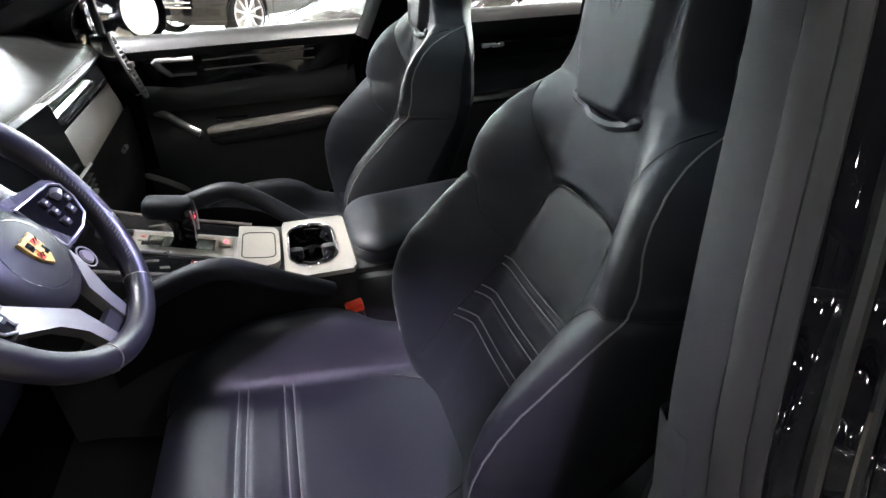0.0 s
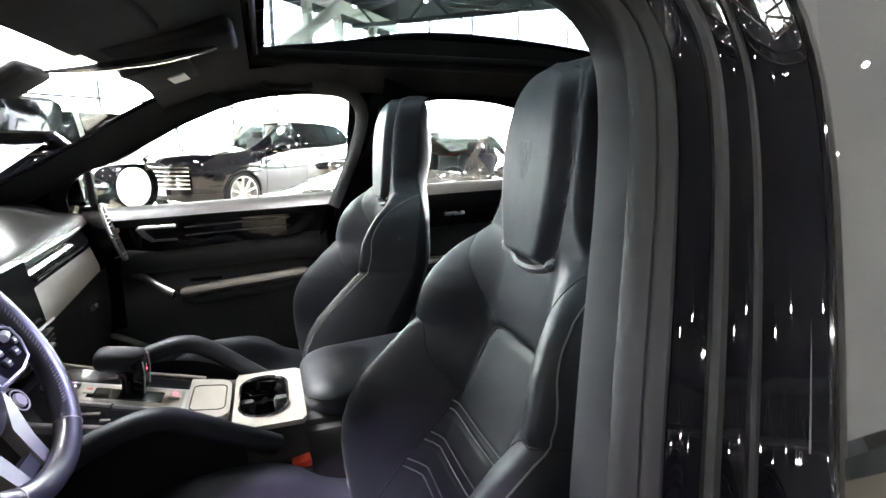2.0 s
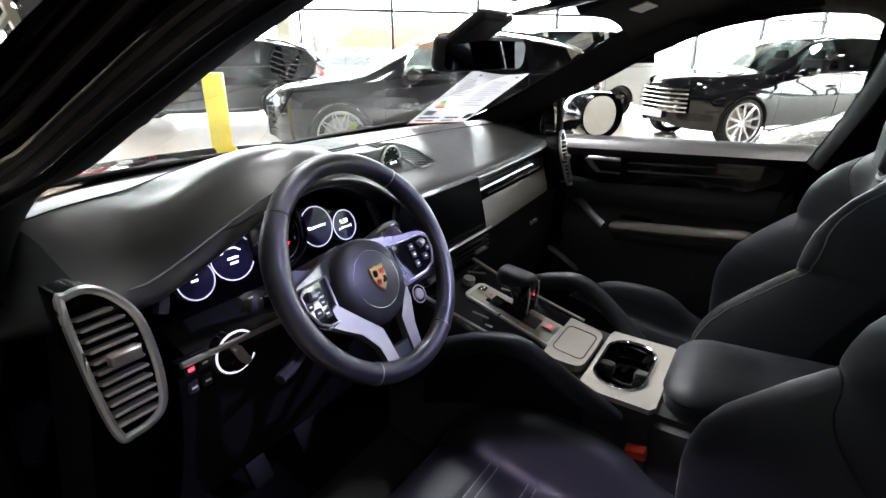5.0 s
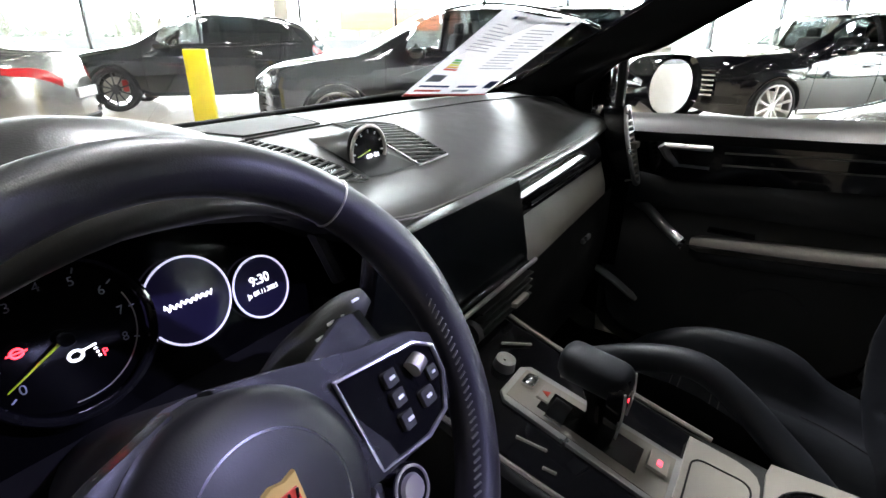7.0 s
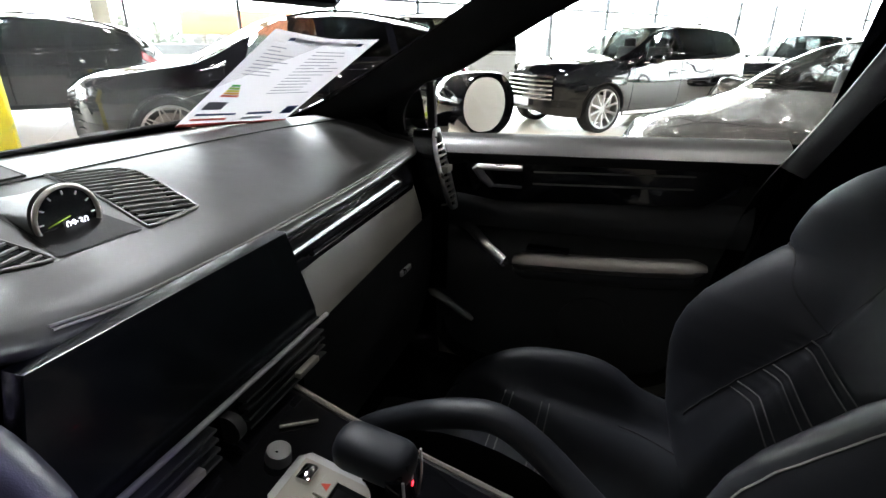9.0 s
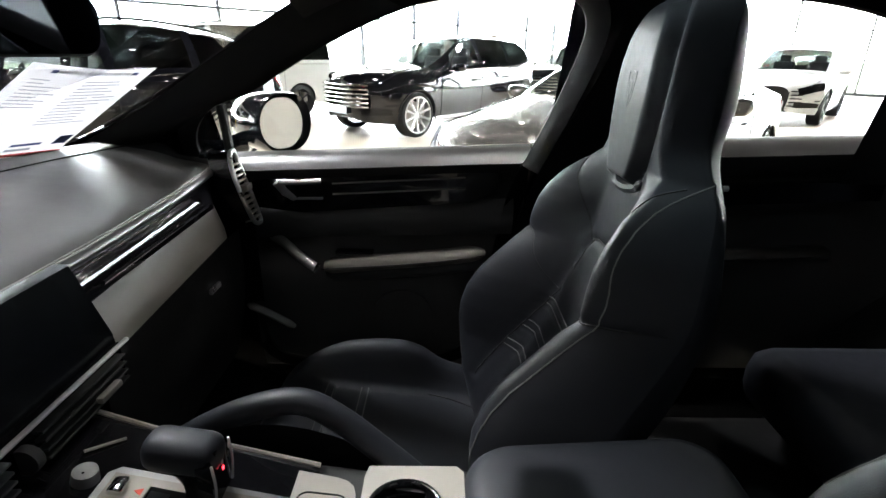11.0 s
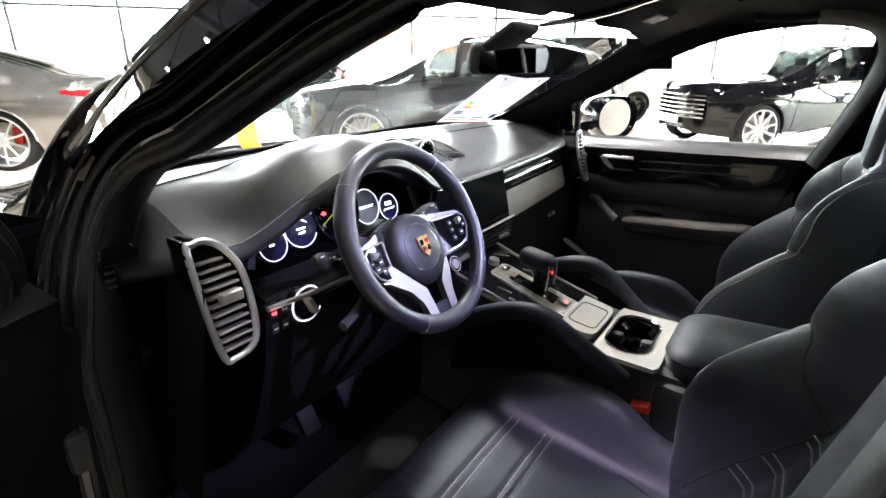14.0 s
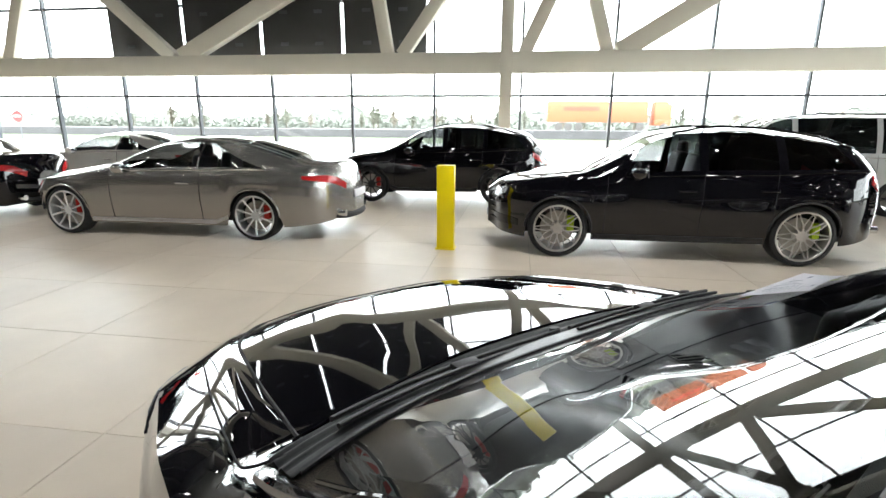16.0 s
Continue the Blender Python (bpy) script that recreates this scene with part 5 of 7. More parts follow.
for z in (1.012, 1.040):
    part("trim_line", tube([(-0.22, 0.813, z + 0.006), (0.12, 0.813, z + 0.026)], 0.0022, 6), PEWTER, tr)
hd = part("inner_handle", tube(spline([(-0.245, 0.80, 1.055), (-0.30, 0.785, 1.056), (-0.348, 0.782, 1.055)], 8), 0.008, 8, flat=0.6), SATIN, pd, "satin silver door handle")
part("handle_post", tube([(-0.350, 0.782, 1.055), (-0.335, 0.788, 1.03), (-0.315, 0.80, 1.008)], [0.011, 0.010, 0.007], 8), SATIN, hd)
part("handle_bar", tube([(-0.315, 0.803, 1.008), (-0.245, 0.808, 1.008)], 0.004, 6), SATIN, hd)
part("handle_cup", slab(round_poly(0.085, 0.045, 0.015), 0.004, (-0.285, 0.808, 1.032), (1, 0, 0), (0, 0, 1)), SCREEN, hd)
part("upper_panel", grid(20, 8, lambda u, v: (-0.45 + 0.70 * u, 0.845 - 0.02 * math.sin(math.pi * v), 0.885 + 0.10 * v + 0.02 * u)), CARD, pd)
arm = part("armrest", tube(spline([(-0.25, 0.805, 0.822), (-0.10, 0.800, 0.838), (0.06, 0.802, 0.852), (0.178, 0.812, 0.864)], 24), [0.020] + [0.032] * 20 + [0.030, 0.024, 0.012], 14, up=(0, 0, 1), flat=0.62), WING, pd, "padded taupe leather armrest")
part("armrest_under", tube(spline([(-0.25, 0.822, 0.800), (-0.10, 0.820, 0.812), (0.06, 0.824, 0.824), (0.17, 0.835, 0.836)], 20), [0.02] + [0.036] * 18 + [0.016], 12, up=(0, 0, 1), flat=0.8), CARD, arm, "black underside of the armrest")
part("armrest_seam", tube(spline([(-0.255, 0.776, 0.824), (-0.10, 0.767, 0.838), (0.06, 0.769, 0.852), (0.172, 0.784, 0.864)], 20), 0.0016, 6), SEAM, arm)
part("pull_ring", tube([(-0.271, 0.777, 0.828), (-0.263, 0.777, 0.824)], 0.015, 14), CHROME, arm)
part("pull_bar", tube(spline([(-0.27, 0.778, 0.828), (-0.32, 0.80, 0.855), (-0.365, 0.83, 0.880), (-0.40, 0.86, 0.885)], 14), 0.013, 10, flat=0.8), SATIN, arm, "satin grip bar")
part("switch", box((-0.17, 0.81, 0.862), (0.10, 0.03, 0.008), 0.003), GLOSS, arm)
part("pocket_trim", tube(spline([(-0.485, 0.83, 0.69), (-0.43, 0.835, 0.66), (-0.36, 0.845, 0.61)], 10), [0.004] + [0.011] * 8 + [0.006], 8, flat=0.5), PEWTER, pd, "satin strip on the door pocket")
part("speaker", tube([(-0.05, 0.862, 0.64), (-0.05, 0.858, 0.64)], 0.085, 24), CARD, pd)
part("lock_pin", tube([(0.235, 0.845, 1.115), (0.235, 0.845, 1.121)], [0.012, 0.009], 12), SATIN, pd)
for sd in (-1, 1):
    rdc = door_card(sd, 0.50, 1.35, "rear_door_card", 1.150)
    part("trim_strip", slab([(0.55, 0.99), (1.2, 1.02), (1.2, 1.07), (0.55, 1.05)], 0.02, (0, sd * 0.815, 0), (sd, 0, 0), (0, 0, 1)) if sd > 0 else slab([(-1.2, 1.02), (-0.55, 0.99), (-0.55, 1.05), (-1.2, 1.07)], 0.02, (0, sd * 0.815, 0), (-1, 0, 0), (0, 0, 1)), GLOSS, rdc)
    part("armrest", tube(spline([(0.62, sd * 0.80, 0.86), (0.85, sd * 0.80, 0.87), (1.1, sd * 0.83, 0.87)], 16), 0.032, 10, up=(0, 0, 1), flat=0.55), DASH, rdc)
    part("pull_bar", tube(spline([(0.62, sd * 0.785, 0.86), (0.56, sd * 0.81, 0.89), (0.52, sd * 0.85, 0.90)], 12), 0.012, 8), SATIN, rdc)
    part("inner_handle", tube([(0.70, sd * 0.79, 1.050), (0.78, sd * 0.79, 1.053)], 0.008, 8), SATIN, rdc)

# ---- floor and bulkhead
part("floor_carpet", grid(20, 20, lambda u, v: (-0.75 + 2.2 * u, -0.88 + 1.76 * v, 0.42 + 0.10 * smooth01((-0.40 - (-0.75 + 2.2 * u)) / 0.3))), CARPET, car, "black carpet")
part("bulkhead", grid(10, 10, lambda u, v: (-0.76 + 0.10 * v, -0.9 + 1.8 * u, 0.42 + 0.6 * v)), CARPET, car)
part("sill_plate", box((-0.1, -0.86, 0.475), (0.75, 0.14, 0.03), 0.01), PLASTIC, car)
for y, w in ((-0.45, 0.05), (-0.30, 0.10)):
    part("pedal", box((-0.60, y, 0.60), (0.02, w, 0.12), 0.008, 2, Matrix.Rotation(radians(-30), 3, "Y")), DARK, car)

# ---- dashboard
DY = [-0.80, -0.72, -0.64, -0.56, -0.475, -0.385, -0.29, -0.21, -0.15, -0.05, 0.10, 0.30, 0.50, 0.66, 0.75, 0.80]
LIPX = [-0.50, -0.455, -0.44, -0.425, -0.415, -0.41, -0.415, -0.425, -0.435, -0.435, -0.435, -0.437, -0.44, -0.455, -0.47, -0.52]
LIPZ = [1.10, 1.10, 1.095, 1.135, 1.175, 1.20, 1.188, 1.15, 1.11, 1.094, 1.092, 1.094, 1.10, 1.105, 1.105, 1.10]
CROWN = [0.00, 0.035, 0.06, 0.07, 0.066, 0.056, 0.045, 0.03, 0.022, 0.02, 0.02, 0.02, 0.02, 0.012, 0.005, 0.0]


def dash_row(y):
    lx, lz, c = float(np.interp(y, DY, LIPX)), float(np.interp(y, DY, LIPZ)), float(np.interp(y, DY, CROWN))
    bx = -0.97 + 0.30 * abs(y) ** 2.2
    bx = min(bx, lx - 0.12)
    zb = 1.145
    return [(bx, zb), (bx + (lx - bx) * 0.30, zb + 0.010 + c * 0.25), (bx + (lx - bx) * 0.62, max(zb - 0.005, lz - 0.005) + c * 0.55),
            (lx - 0.075, lz + 0.016 + c * 0.55), (lx - 0.022, lz + 0.010 + c * 0.16), (lx, lz - 0.003), (lx - 0.008, lz - 0.016), (lx - 0.05, lz - 0.024)]


def soft_y(y):
    """Dash section, blended over a few centimetres across the car."""
    acc = None
    for d, w in ((-0.03, 0.25), (0.0, 0.5), (0.03, 0.25)):
        r = np.array(dash_row(min(0.80, max(-0.80, y + d))))
        acc = r * w if acc is None else acc + r * w
    return spline([tuple(p) for p in acc], 26)


ys = np.linspace(-0.80, 0.80, 81)
secs = [soft_y(y) for y in ys]
dash_pts = [(secs[i][j][0], ys[i], secs[i][j][1]) for i in range(81) for j in range(26)]
dash_quads = lambda i0, i1: [(i * 26 + j, i * 26 + j + 1, (i + 1) * 26 + j + 1, (i + 1) * 26 + j) for i in range(i0, i1) for j in range(25)]
dash = part("dashboard", (dash_pts, dash_quads(5, 75)), DASH, car, "black leather dashboard with stitched seams", angle=60)


for i0, i1 in ((0, 5), (75, 80)):
    rim = dash_pts[(0 if i0 == 0 else 80) * 26:(1 if i0 == 0 else 81) * 26]
    low = [(x, y, 0.70) for x, y, z in rim]
    wall_quads = [(len(dash_pts) + j, len(dash_pts) + j + 1, len(dash_pts) + 27 + j, len(dash_pts) + 26 + j) for j in range(25)]
    part("dash_side", (dash_pts + rim + low, dash_quads(i0, i1) + wall_quads), DARK, dash, "matt black end of the dashboard", angle=60)


def dash_at(y, u, off=0.0):
    """A place on the dash top: u from the windscreen (0) to the lip (1)."""
    i = min(79, max(0, int((y + 0.8) / 0.02)))
    w = (y + 0.8) / 0.02 - i
    k = u * 18
    j = min(24, int(k))
    t = k - j
    g = lambda a: Vector((secs[a][j][0] * (1 - t) + secs[a][j + 1][0] * t, 0, secs[a][j][1] * (1 - t) + secs[a][j + 1][1] * t))
    p = g(i) * (1 - w) + g(i + 1) * w
    return Vector((p.x, y, p.z + off))


def dash_top(x, y):
    """Height of the dash top at x, y."""
    i = min(79, max(0, int((y + 0.8) / 0.02)))
    w = (y + 0.8) / 0.02 - i
    h = lambda a: float(np.interp(x, [p[0] for p in secs[a][:19]], [p[1] for p in secs[a][:19]]))
    return h(i) * (1 - w) + h(i + 1) * w


part("stitching", tube([dash_at(y, 0.88, 0.0012) for y in np.linspace(-0.12, 0.70, 60)], 0.0013, 5), STITCH, dash)
part("stitching", tube([dash_at(y, 0.91, 0.0012) for y in np.linspace(-0.12, 0.70, 60)], 0.0013, 5), STITCH, dash)
part("stitching", tube([dash_at(y, 0.86, 0.0012) for y in np.linspace(-0.66, -0.17, 50)], 0.0013, 5), STITCH, dash)
part("dash_seam", tube([dash_at(y, 0.30, 0.0005) for y in np.linspace(-0.70, 0.70, 60)], 0.0016, 5), SEAM, dash)
# side vents, a five-sided ring with slats
VENT = [(-0.741, 1.130), (-0.733, 1.139), (-0.713, 1.140), (-0.692, 1.124), (-0.676, 1.092), (-0.674, 1.040), (-0.681, 0.995), (-0.696, 0.977), (-0.722, 0.971), (-0.735, 0.976), (-0.741, 1.03)]


def vent_x(y, z):
    return -0.386 - 0.28 * (z - 0.978) + 0.10 * (0.735 - abs(y))


for sd in (-1, 1):
    ring = [(vent_x(y, z) + 0.002, -sd * y if sd > 0 else y, z) for y, z in spline(VENT, 48, closed=True)]
    v = part("side_vent", tube(ring, 0.0052, 8, closed=True), SATIN, dash, "satin ring of the side air vent")
    part("vent_box", grid(2, 48, lambda u, w: Vector(ring[int(round(w * 48)) % 48]) - Vector((0.05 * u, 0, 0)), cv=True), SCREEN, v)
    part("vent_back", ([tuple(Vector(p) - Vector((0.045, 0, 0))) for p in ring], [tuple(range(48))]), SCREEN, v)
    for k in range(11):
        z = 0.985 + 0.0125 * k
        ylo, yhi = 0.682, 0.734
        if z > 1.09:
            ylo = 0.682 + (z - 1.09) * 0.7
        part("slat", box((vent_x(0.69, z) - 0.008, sd * (ylo + yhi) / 2, z), (0.022, yhi - ylo, 0.0045), 0.002, 2, Matrix.Rotation(radians(-18), 3, "Y")), PEWTER, v)
    part("vent_tab", box((vent_x(0.70, 1.055) + 0.008, sd * 0.705, 1.062), (0.016, 0.034, 0.015), 0.003), PEWTER, v)
# dash ends, demister vents
for sd in (-1, 1):
    part("dash_end", grid(12, 8, lambda u, v: (-0.52 + 0.10 * v + 0.02 * u, sd * (0.74 + 0.05 * (1 - u)), 0.72 + 0.36 * u - 0.0 * v)), DARK, dash)
    dv = part("demister", slab(round_poly(0.05, 0.075, 0.012), 0.01, (-0.53, sd * 0.79, 1.10), (0, -1, 0) if sd < 0 else (0, -1, 0), (0.3, 0, 0.95)), SCREEN, dash)
    for k in range(5):
        part("demister_slat", box((-0.522, sd * 0.79, 1.078 + 0.011 * k), (0.012, 0.044, 0.003), 0.001), PLASTIC, dv)

# face of the dash: passenger's trim, leather wing, screen, middle vents
part("trim_back", grid(20, 4, lambda u, v: (-0.452 - 0.012 * u, 0.14 + 0.53 * u, 1.03 + 0.055 * v)), SCREEN, dash)
pt = part("trim_strip", grid(20, 5, lambda u, v: (-0.436 - 0.012 * u - 0.060 * max(0, v - 0.45), 0.185 + 0.45 * u - 0.05 * v * (1 - u), 1.026 + 0.004 * u + 0.062 * v)), GLOSS, dash, "glossy black trim with a chrome bar")
part("trim_bar", tube(spline([(-0.430, 0.215, 1.043), (-0.437, 0.40, 1.044), (-0.443, 0.60, 1.046)], 16), 0.0055, 8, flat=0.6), CHROME, pt)
part("leather_wing", grid(24, 8, lambda u, v: (-0.412 - 0.015 * u - 0.026 * v - 0.02 * max(0, 0.25 - v), 0.195 + 0.45 * u, 0.945 + 0.012 * u + (0.078 + 0.004 * u) * v)), WING, dash, "taupe grey leather lower dash wing")
part("glove_box", grid(16, 10, lambda u, v: (-0.445 - 0.05 * v + 0.02 * math.sin(math.pi * v), 0.185 + 0.56 * u, 0.945 - 0.36 * v)), PLASTIC, dash)
part("glove_latch", box((-0.437, 0.56, 0.87), (0.008, 0.05, 0.012), 0.003), SATIN, dash)
part("touchscreen", slab([(-0.195, 0.952), (0.205, 0.952), (0.150, 1.100), (-0.16, 1.100)], 0.02, (-0.42, 0, 0), (0, 1, 0), (-0.0, 0, 1), 0.003), SCREEN, dash, "dark touchscreen, switched off")
part("screen_strip", tube([(-0.408, -0.19, 0.955), (-0.408, 0.205, 0.958)], 0.0035, 8), SATIN, dash)
vb = part("middle_vents", box((-0.43, 0.0, 0.925), (0.03, 0.40, 0.065), 0.004), SCREEN, dash)
for sd in (-1, 1):
    for k in range(4):
        part("slat", box((-0.410, sd * 0.105, 0.905 + 0.0125 * k), (0.016, 0.165, 0.004), 0.0015), PLASTIC, vb)
    part("vent_tab", box((-0.399, sd * 0.105 + 0.03, 0.917), (0.010, 0.045, 0.009), 0.002), PEWTER, vb)
part("vent_wheel", tube([(-0.408, -0.006, 0.925), (-0.408, 0.006, 0.925)], 0.017, 16), PLASTIC, vb)

# top vents beside the clock, the speaker panel, the clock
def across(poly, x0, slope):
    """Where the line x = x0 + slope * |y| enters and leaves an outline."""
    ys = []
    for (xa, ya), (xb, yb) in zip(poly, poly[1:] + poly[:1]):
        fa, fb = xa - x0 - slope * abs(ya), xb - x0 - slope * abs(yb)
        if fa * fb < 0:
            ys.append(ya + (yb - ya) * fa / (fa - fb))
    return sorted(ys)


SLAT = mat("slat_plastic", (0.035, 0.034, 0.033), 0.45, var=0.06)
for s in (-1, 1):
    corner = [(-0.722, s * 0.083), (-0.676, s * 0.150), (-0.652, s * 0.155), (-0.531, s * 0.129), (-0.527, s * 0.052)]
    outline = [(corner[q][0] + (corner[(q + 1) % 5][0] - corner[q][0]) * w, corner[q][1] + (corner[(q + 1) % 5][1] - corner[q][1]) * w) for q in range(5) for w in (0.05, 0.35, 0.65, 0.95)]
    line = [(float(a), float(b)) for a, b in spline(outline, 60, closed=True)]
    zat = lambda a, b: dash_top(a, b) + 0.001
    gr = part("top_vent", tube([(a, b, zat(a, b) + 0.0005) for a, b in line], 0.0022, 6, closed=True), DASH, dash, "black slatted top air vent")
    part("vent_floor", ([(a, b, zat(a, b) + 0.0004) for a, b in line], [tuple(range(60))]), SCREEN, gr)
    for k in range(17):
        x0 = -0.744 + 0.0125 * k
        ys_ = across(line, x0, 0.35)
        if len(ys_) < 2 or ys_[-1] - ys_[0] < 0.012:
            continue
        b0, b1 = ys_[0] + 0.002, ys_[-1] - 0.002
        a0, a1 = x0 + 0.35 * abs(b0), x0 + 0.35 * abs(b1)
        part("slat", tube([(a0, b0, zat(a0, b0) + 0.0012), ((a0 + a1) / 2, (b0 + b1) / 2, zat((a0 + a1) / 2, (b0 + b1) / 2) + 0.0012), (a1, b1, zat(a1, b1) + 0.0012)], 0.0019, 5), SLAT, gr)
def on_dash(pts, lift):
    return [(a, b, dash_top(a, b) + lift) for a, b in pts]


def plate_on_dash(corners, lift, n=12):
    """A thin plate of four corners that follows the dash top."""
    c = [Vector((a, b, 0)) for a, b in corners]
    def at(u, v):
        p = (c[0] * (1 - u) + c[1] * u) * (1 - v) + (c[3] * (1 - u) + c[2] * u) * v
        return p.x, p.y, dash_top(p.x, p.y) + lift
    return grid(n, n, at)


PERF = mat("perforated_leather", (0.050, 0.048, 0.046), 0.6, grain=0.9, grain_size=420, var=0.1)
part("speaker_grille", plate_on_dash([(-0.90, -0.115), (-0.735, -0.070), (-0.735, 0.070), (-0.90, 0.115)], 0.0014), PERF, dash, "perforated speaker panel")
part("grille_edge", tube(on_dash([(-0.90, -0.115), (-0.82, -0.093), (-0.735, -0.070), (-0.735, 0.0), (-0.735, 0.070), (-0.82, 0.093), (-0.90, 0.115)], 0.0012), 0.0016, 6), SEAM, dash)
part("clock_recess", plate_on_dash([(-0.635, -0.030), (-0.529, -0.046), (-0.529, 0.046), (-0.635, 0.030)], 0.0016), DARK, dash, "black recess round the clock")
pod = part("clock_pod", tube(spline([(-0.715, 0, 1.132), (-0.66, 0, 1.135), (-0.61, 0, 1.141), (-0.575, 0, 1.147)], 14), [0.012] + list(np.linspace(0.020, 0.036, 13)), 28), DASH, dash, "round dash clock pod")
part("clock_ring", tube([(-0.571, 0.033 * math.cos(a), 1.148 + 0.033 * math.sin(a)) for a in np.linspace(0, 2 * math.pi, 33)[:-1]], 0.0026, 8, closed=True), PEWTER, pod)
part("clock_face", tube([(-0.580, 0, 1.147), (-0.573, 0, 1.147)], 0.032, 32), SCREEN, pod)
for k in range(60):
    a = 2 * math.pi * k / 60
    if k % 5 == 0:
        r0, r1 = 0.025, 0.029
        part("clock_mark", rod((-0.5715, r0 * math.cos(a), 1.147 + r0 * math.sin(a)), (-0.5715, r1 * math.cos(a), 1.147 + r1 * math.sin(a)), 0.0009, 5), PAPER, pod)

# ---- instrument cluster
FACE = mat("dark_display_face", (0.0012, 0.0012, 0.0015), 0.12, spec=0.12, var=0.0)
GLOWV = mat("dial_ring_glow", (0.62, 0.58, 0.85), 0.4, emit=0.55, var=0.0)
GLOWW = mat("display_white", (0.9, 0.9, 1.0), 0.4, emit=1.5, var=0.0)
GLOWB = mat("display_blue", (0.008, 0.007, 0.022), 0.15, emit=0.20, spec=0.15, var=0.0)
GLOWR = mat("warning_red", (1.0, 0.03, 0.05), 0.4, emit=3.0, var=0.0)
PINK = mat("switch_ring_glow", (0.85, 0.78, 0.95), 0.4, emit=0.55, var=0.0)


def text(s, size, material, parent, origin, ux, uy, align="CENTER", name="lettering"):
    """Lettering with the built-in font, lying in the plane of ux and uy."""
    cu = bpy.data.curves.new(name, "FONT")
    cu.body, cu.size, cu.align_x, cu.align_y, cu.extrude = s, size, align, "CENTER", 0.0002
    tmp = bpy.data.objects.new("tmp", cu)
    me = bpy.data.meshes.new_from_object(tmp)
    bpy.data.objects.remove(tmp)
    ux, uy = Vector(ux).normalized(), Vector(uy).normalized()
    uz = ux.cross(uy)
    m = Matrix(((ux.x, uy.x, uz.x, origin[0]), (ux.y, uy.y, uz.y, origin[1]), (ux.z, uy.z, uz.z, origin[2]), (0, 0, 0, 1)))
    me.transform(m)
    me.materials.clear()
    me.materials.append(material)
    me.name = name
    ob = new(name, me)
    ob.parent = parent
    ob.matrix_parent_inverse = INV.get(parent.name, Matrix.Identity(4))
    return ob


CU, CN = Vector((-0.30, 0, 0.954)), Vector((0.954, 0, 0.30))
CO = Vector((-0.505, -0.385, 1.075))


def cl(y, u, d=0.0):
    """A place on the cluster face: y across, u up, d towards the driver."""
    return CO + Vector((0, y, 0)) + CU * u + CN * d


cluster = part("instrument_cluster", slab([(-0.20, -0.055), (0.20, -0.055), (0.21, 0.02), (0.17, 0.075), (0.08, 0.095), (-0.08, 0.095), (-0.17, 0.075), (-0.21, 0.02)], 0.02, CO - CN * 0.004, (0, 1, 0), CU), FACE, dash, "dark instrument cluster with lit round dials")


def dial(y, u, r, ring=True, fill=None, depth=0.003, tube_r=0.0010, arc=(0, 360), name="dial"):
    n = 48
    face = tube([cl(y, u, 0.0), cl(y, u, 0.0015)], r, n)
    d = part(name, face, fill or FACE, cluster)
    if ring:
        pts = [cl(y + r * math.cos(a), u + r * math.sin(a), depth) for a in np.linspace(radians(arc[0]), radians(arc[1]), n + 1)]
        part("dial_ring", tube(pts[:-1] if arc == (0, 360) else pts, tube_r, 6, closed=arc == (0, 360)), GLOWV, d)
    return d


text("09:30", 0.011, GLOWW, pod, (-0.5712, 0.008, 1.140), (0, 1, 0), (0, 0, 1))
d1 = dial(0.1465, -0.007, 0.029, True, GLOWB)
text("9:30", 0.0125, GLOWW, d1, cl(0.1465, 0.0, 0.003), (0, 1, 0), CU)
text("Je 09.11.2023", 0.0062, GLOWW, d1, cl(0.1465, -0.0115, 0.003), (0, 1, 0), CU)
d2 = dial(0.079, 0.008, 0.037, True, GLOWB, arc=(-150, 150))
script = [cl(0.058 + 0.042 * k / 40, 0.0075 + (0.0034 if k < 6 else 0.0021) * math.sin(1.45 * k) + 0.0005 * math.sin(0.5 * k), 0.003) for k in range(41)]
part("script_mark", tube(script, 0.0007, 5), GLOWW, d2, "white squiggle standing for a script")
TY, TU, TR = -0.010, 0.018, 0.054
d3 = dial(TY, TU, TR, False, depth=0.008)
part("tachometer_ring", tube([cl(TY + (TR + 0.002) * math.cos(a), TU + (TR + 0.002) * math.sin(a), 0.010) for a in np.linspace(0, 2 * math.pi, 49)[:-1]], 0.0035, 8, closed=True), GLOSS, d3)
part("scale_ring", tube([cl(TY + 0.047 * math.cos(a), TU + 0.047 * math.sin(a), 0.003) for a in np.linspace(radians(-100), radians(20), 30)], 0.0005, 5), PEWTER, d3)
for k in range(9):
    a = radians(215 - k * 30)
    text(str(k), 0.0095, INK, d3, cl(TY + 0.039 * math.cos(a), TU + 0.039 * math.sin(a), 0.003), (0, 1, 0), CU)
    part("tick", rod(cl(TY + 0.045 * math.cos(a), TU + 0.045 * math.sin(a), 0.003), cl(TY + 0.049 * math.cos(a), TU + 0.049 * math.sin(a), 0.003), 0.0006, 5), INK, d3)
part("needle", tube([cl(TY, TU, 0.006), cl(TY - 0.040, TU - 0.020, 0.006)], [0.0012, 0.0005], 6), ACID, d3)
part("clock_needle", tube([(-0.5708, 0.002, 1.149), (-0.5708, -0.022, 1.143)], [0.0009, 0.0004], 5), ACID, pod)
part("needle_cap", tube([cl(TY, TU, 0.002), cl(TY, TU, 0.008)], 0.006, 16), GLOSS, d3)
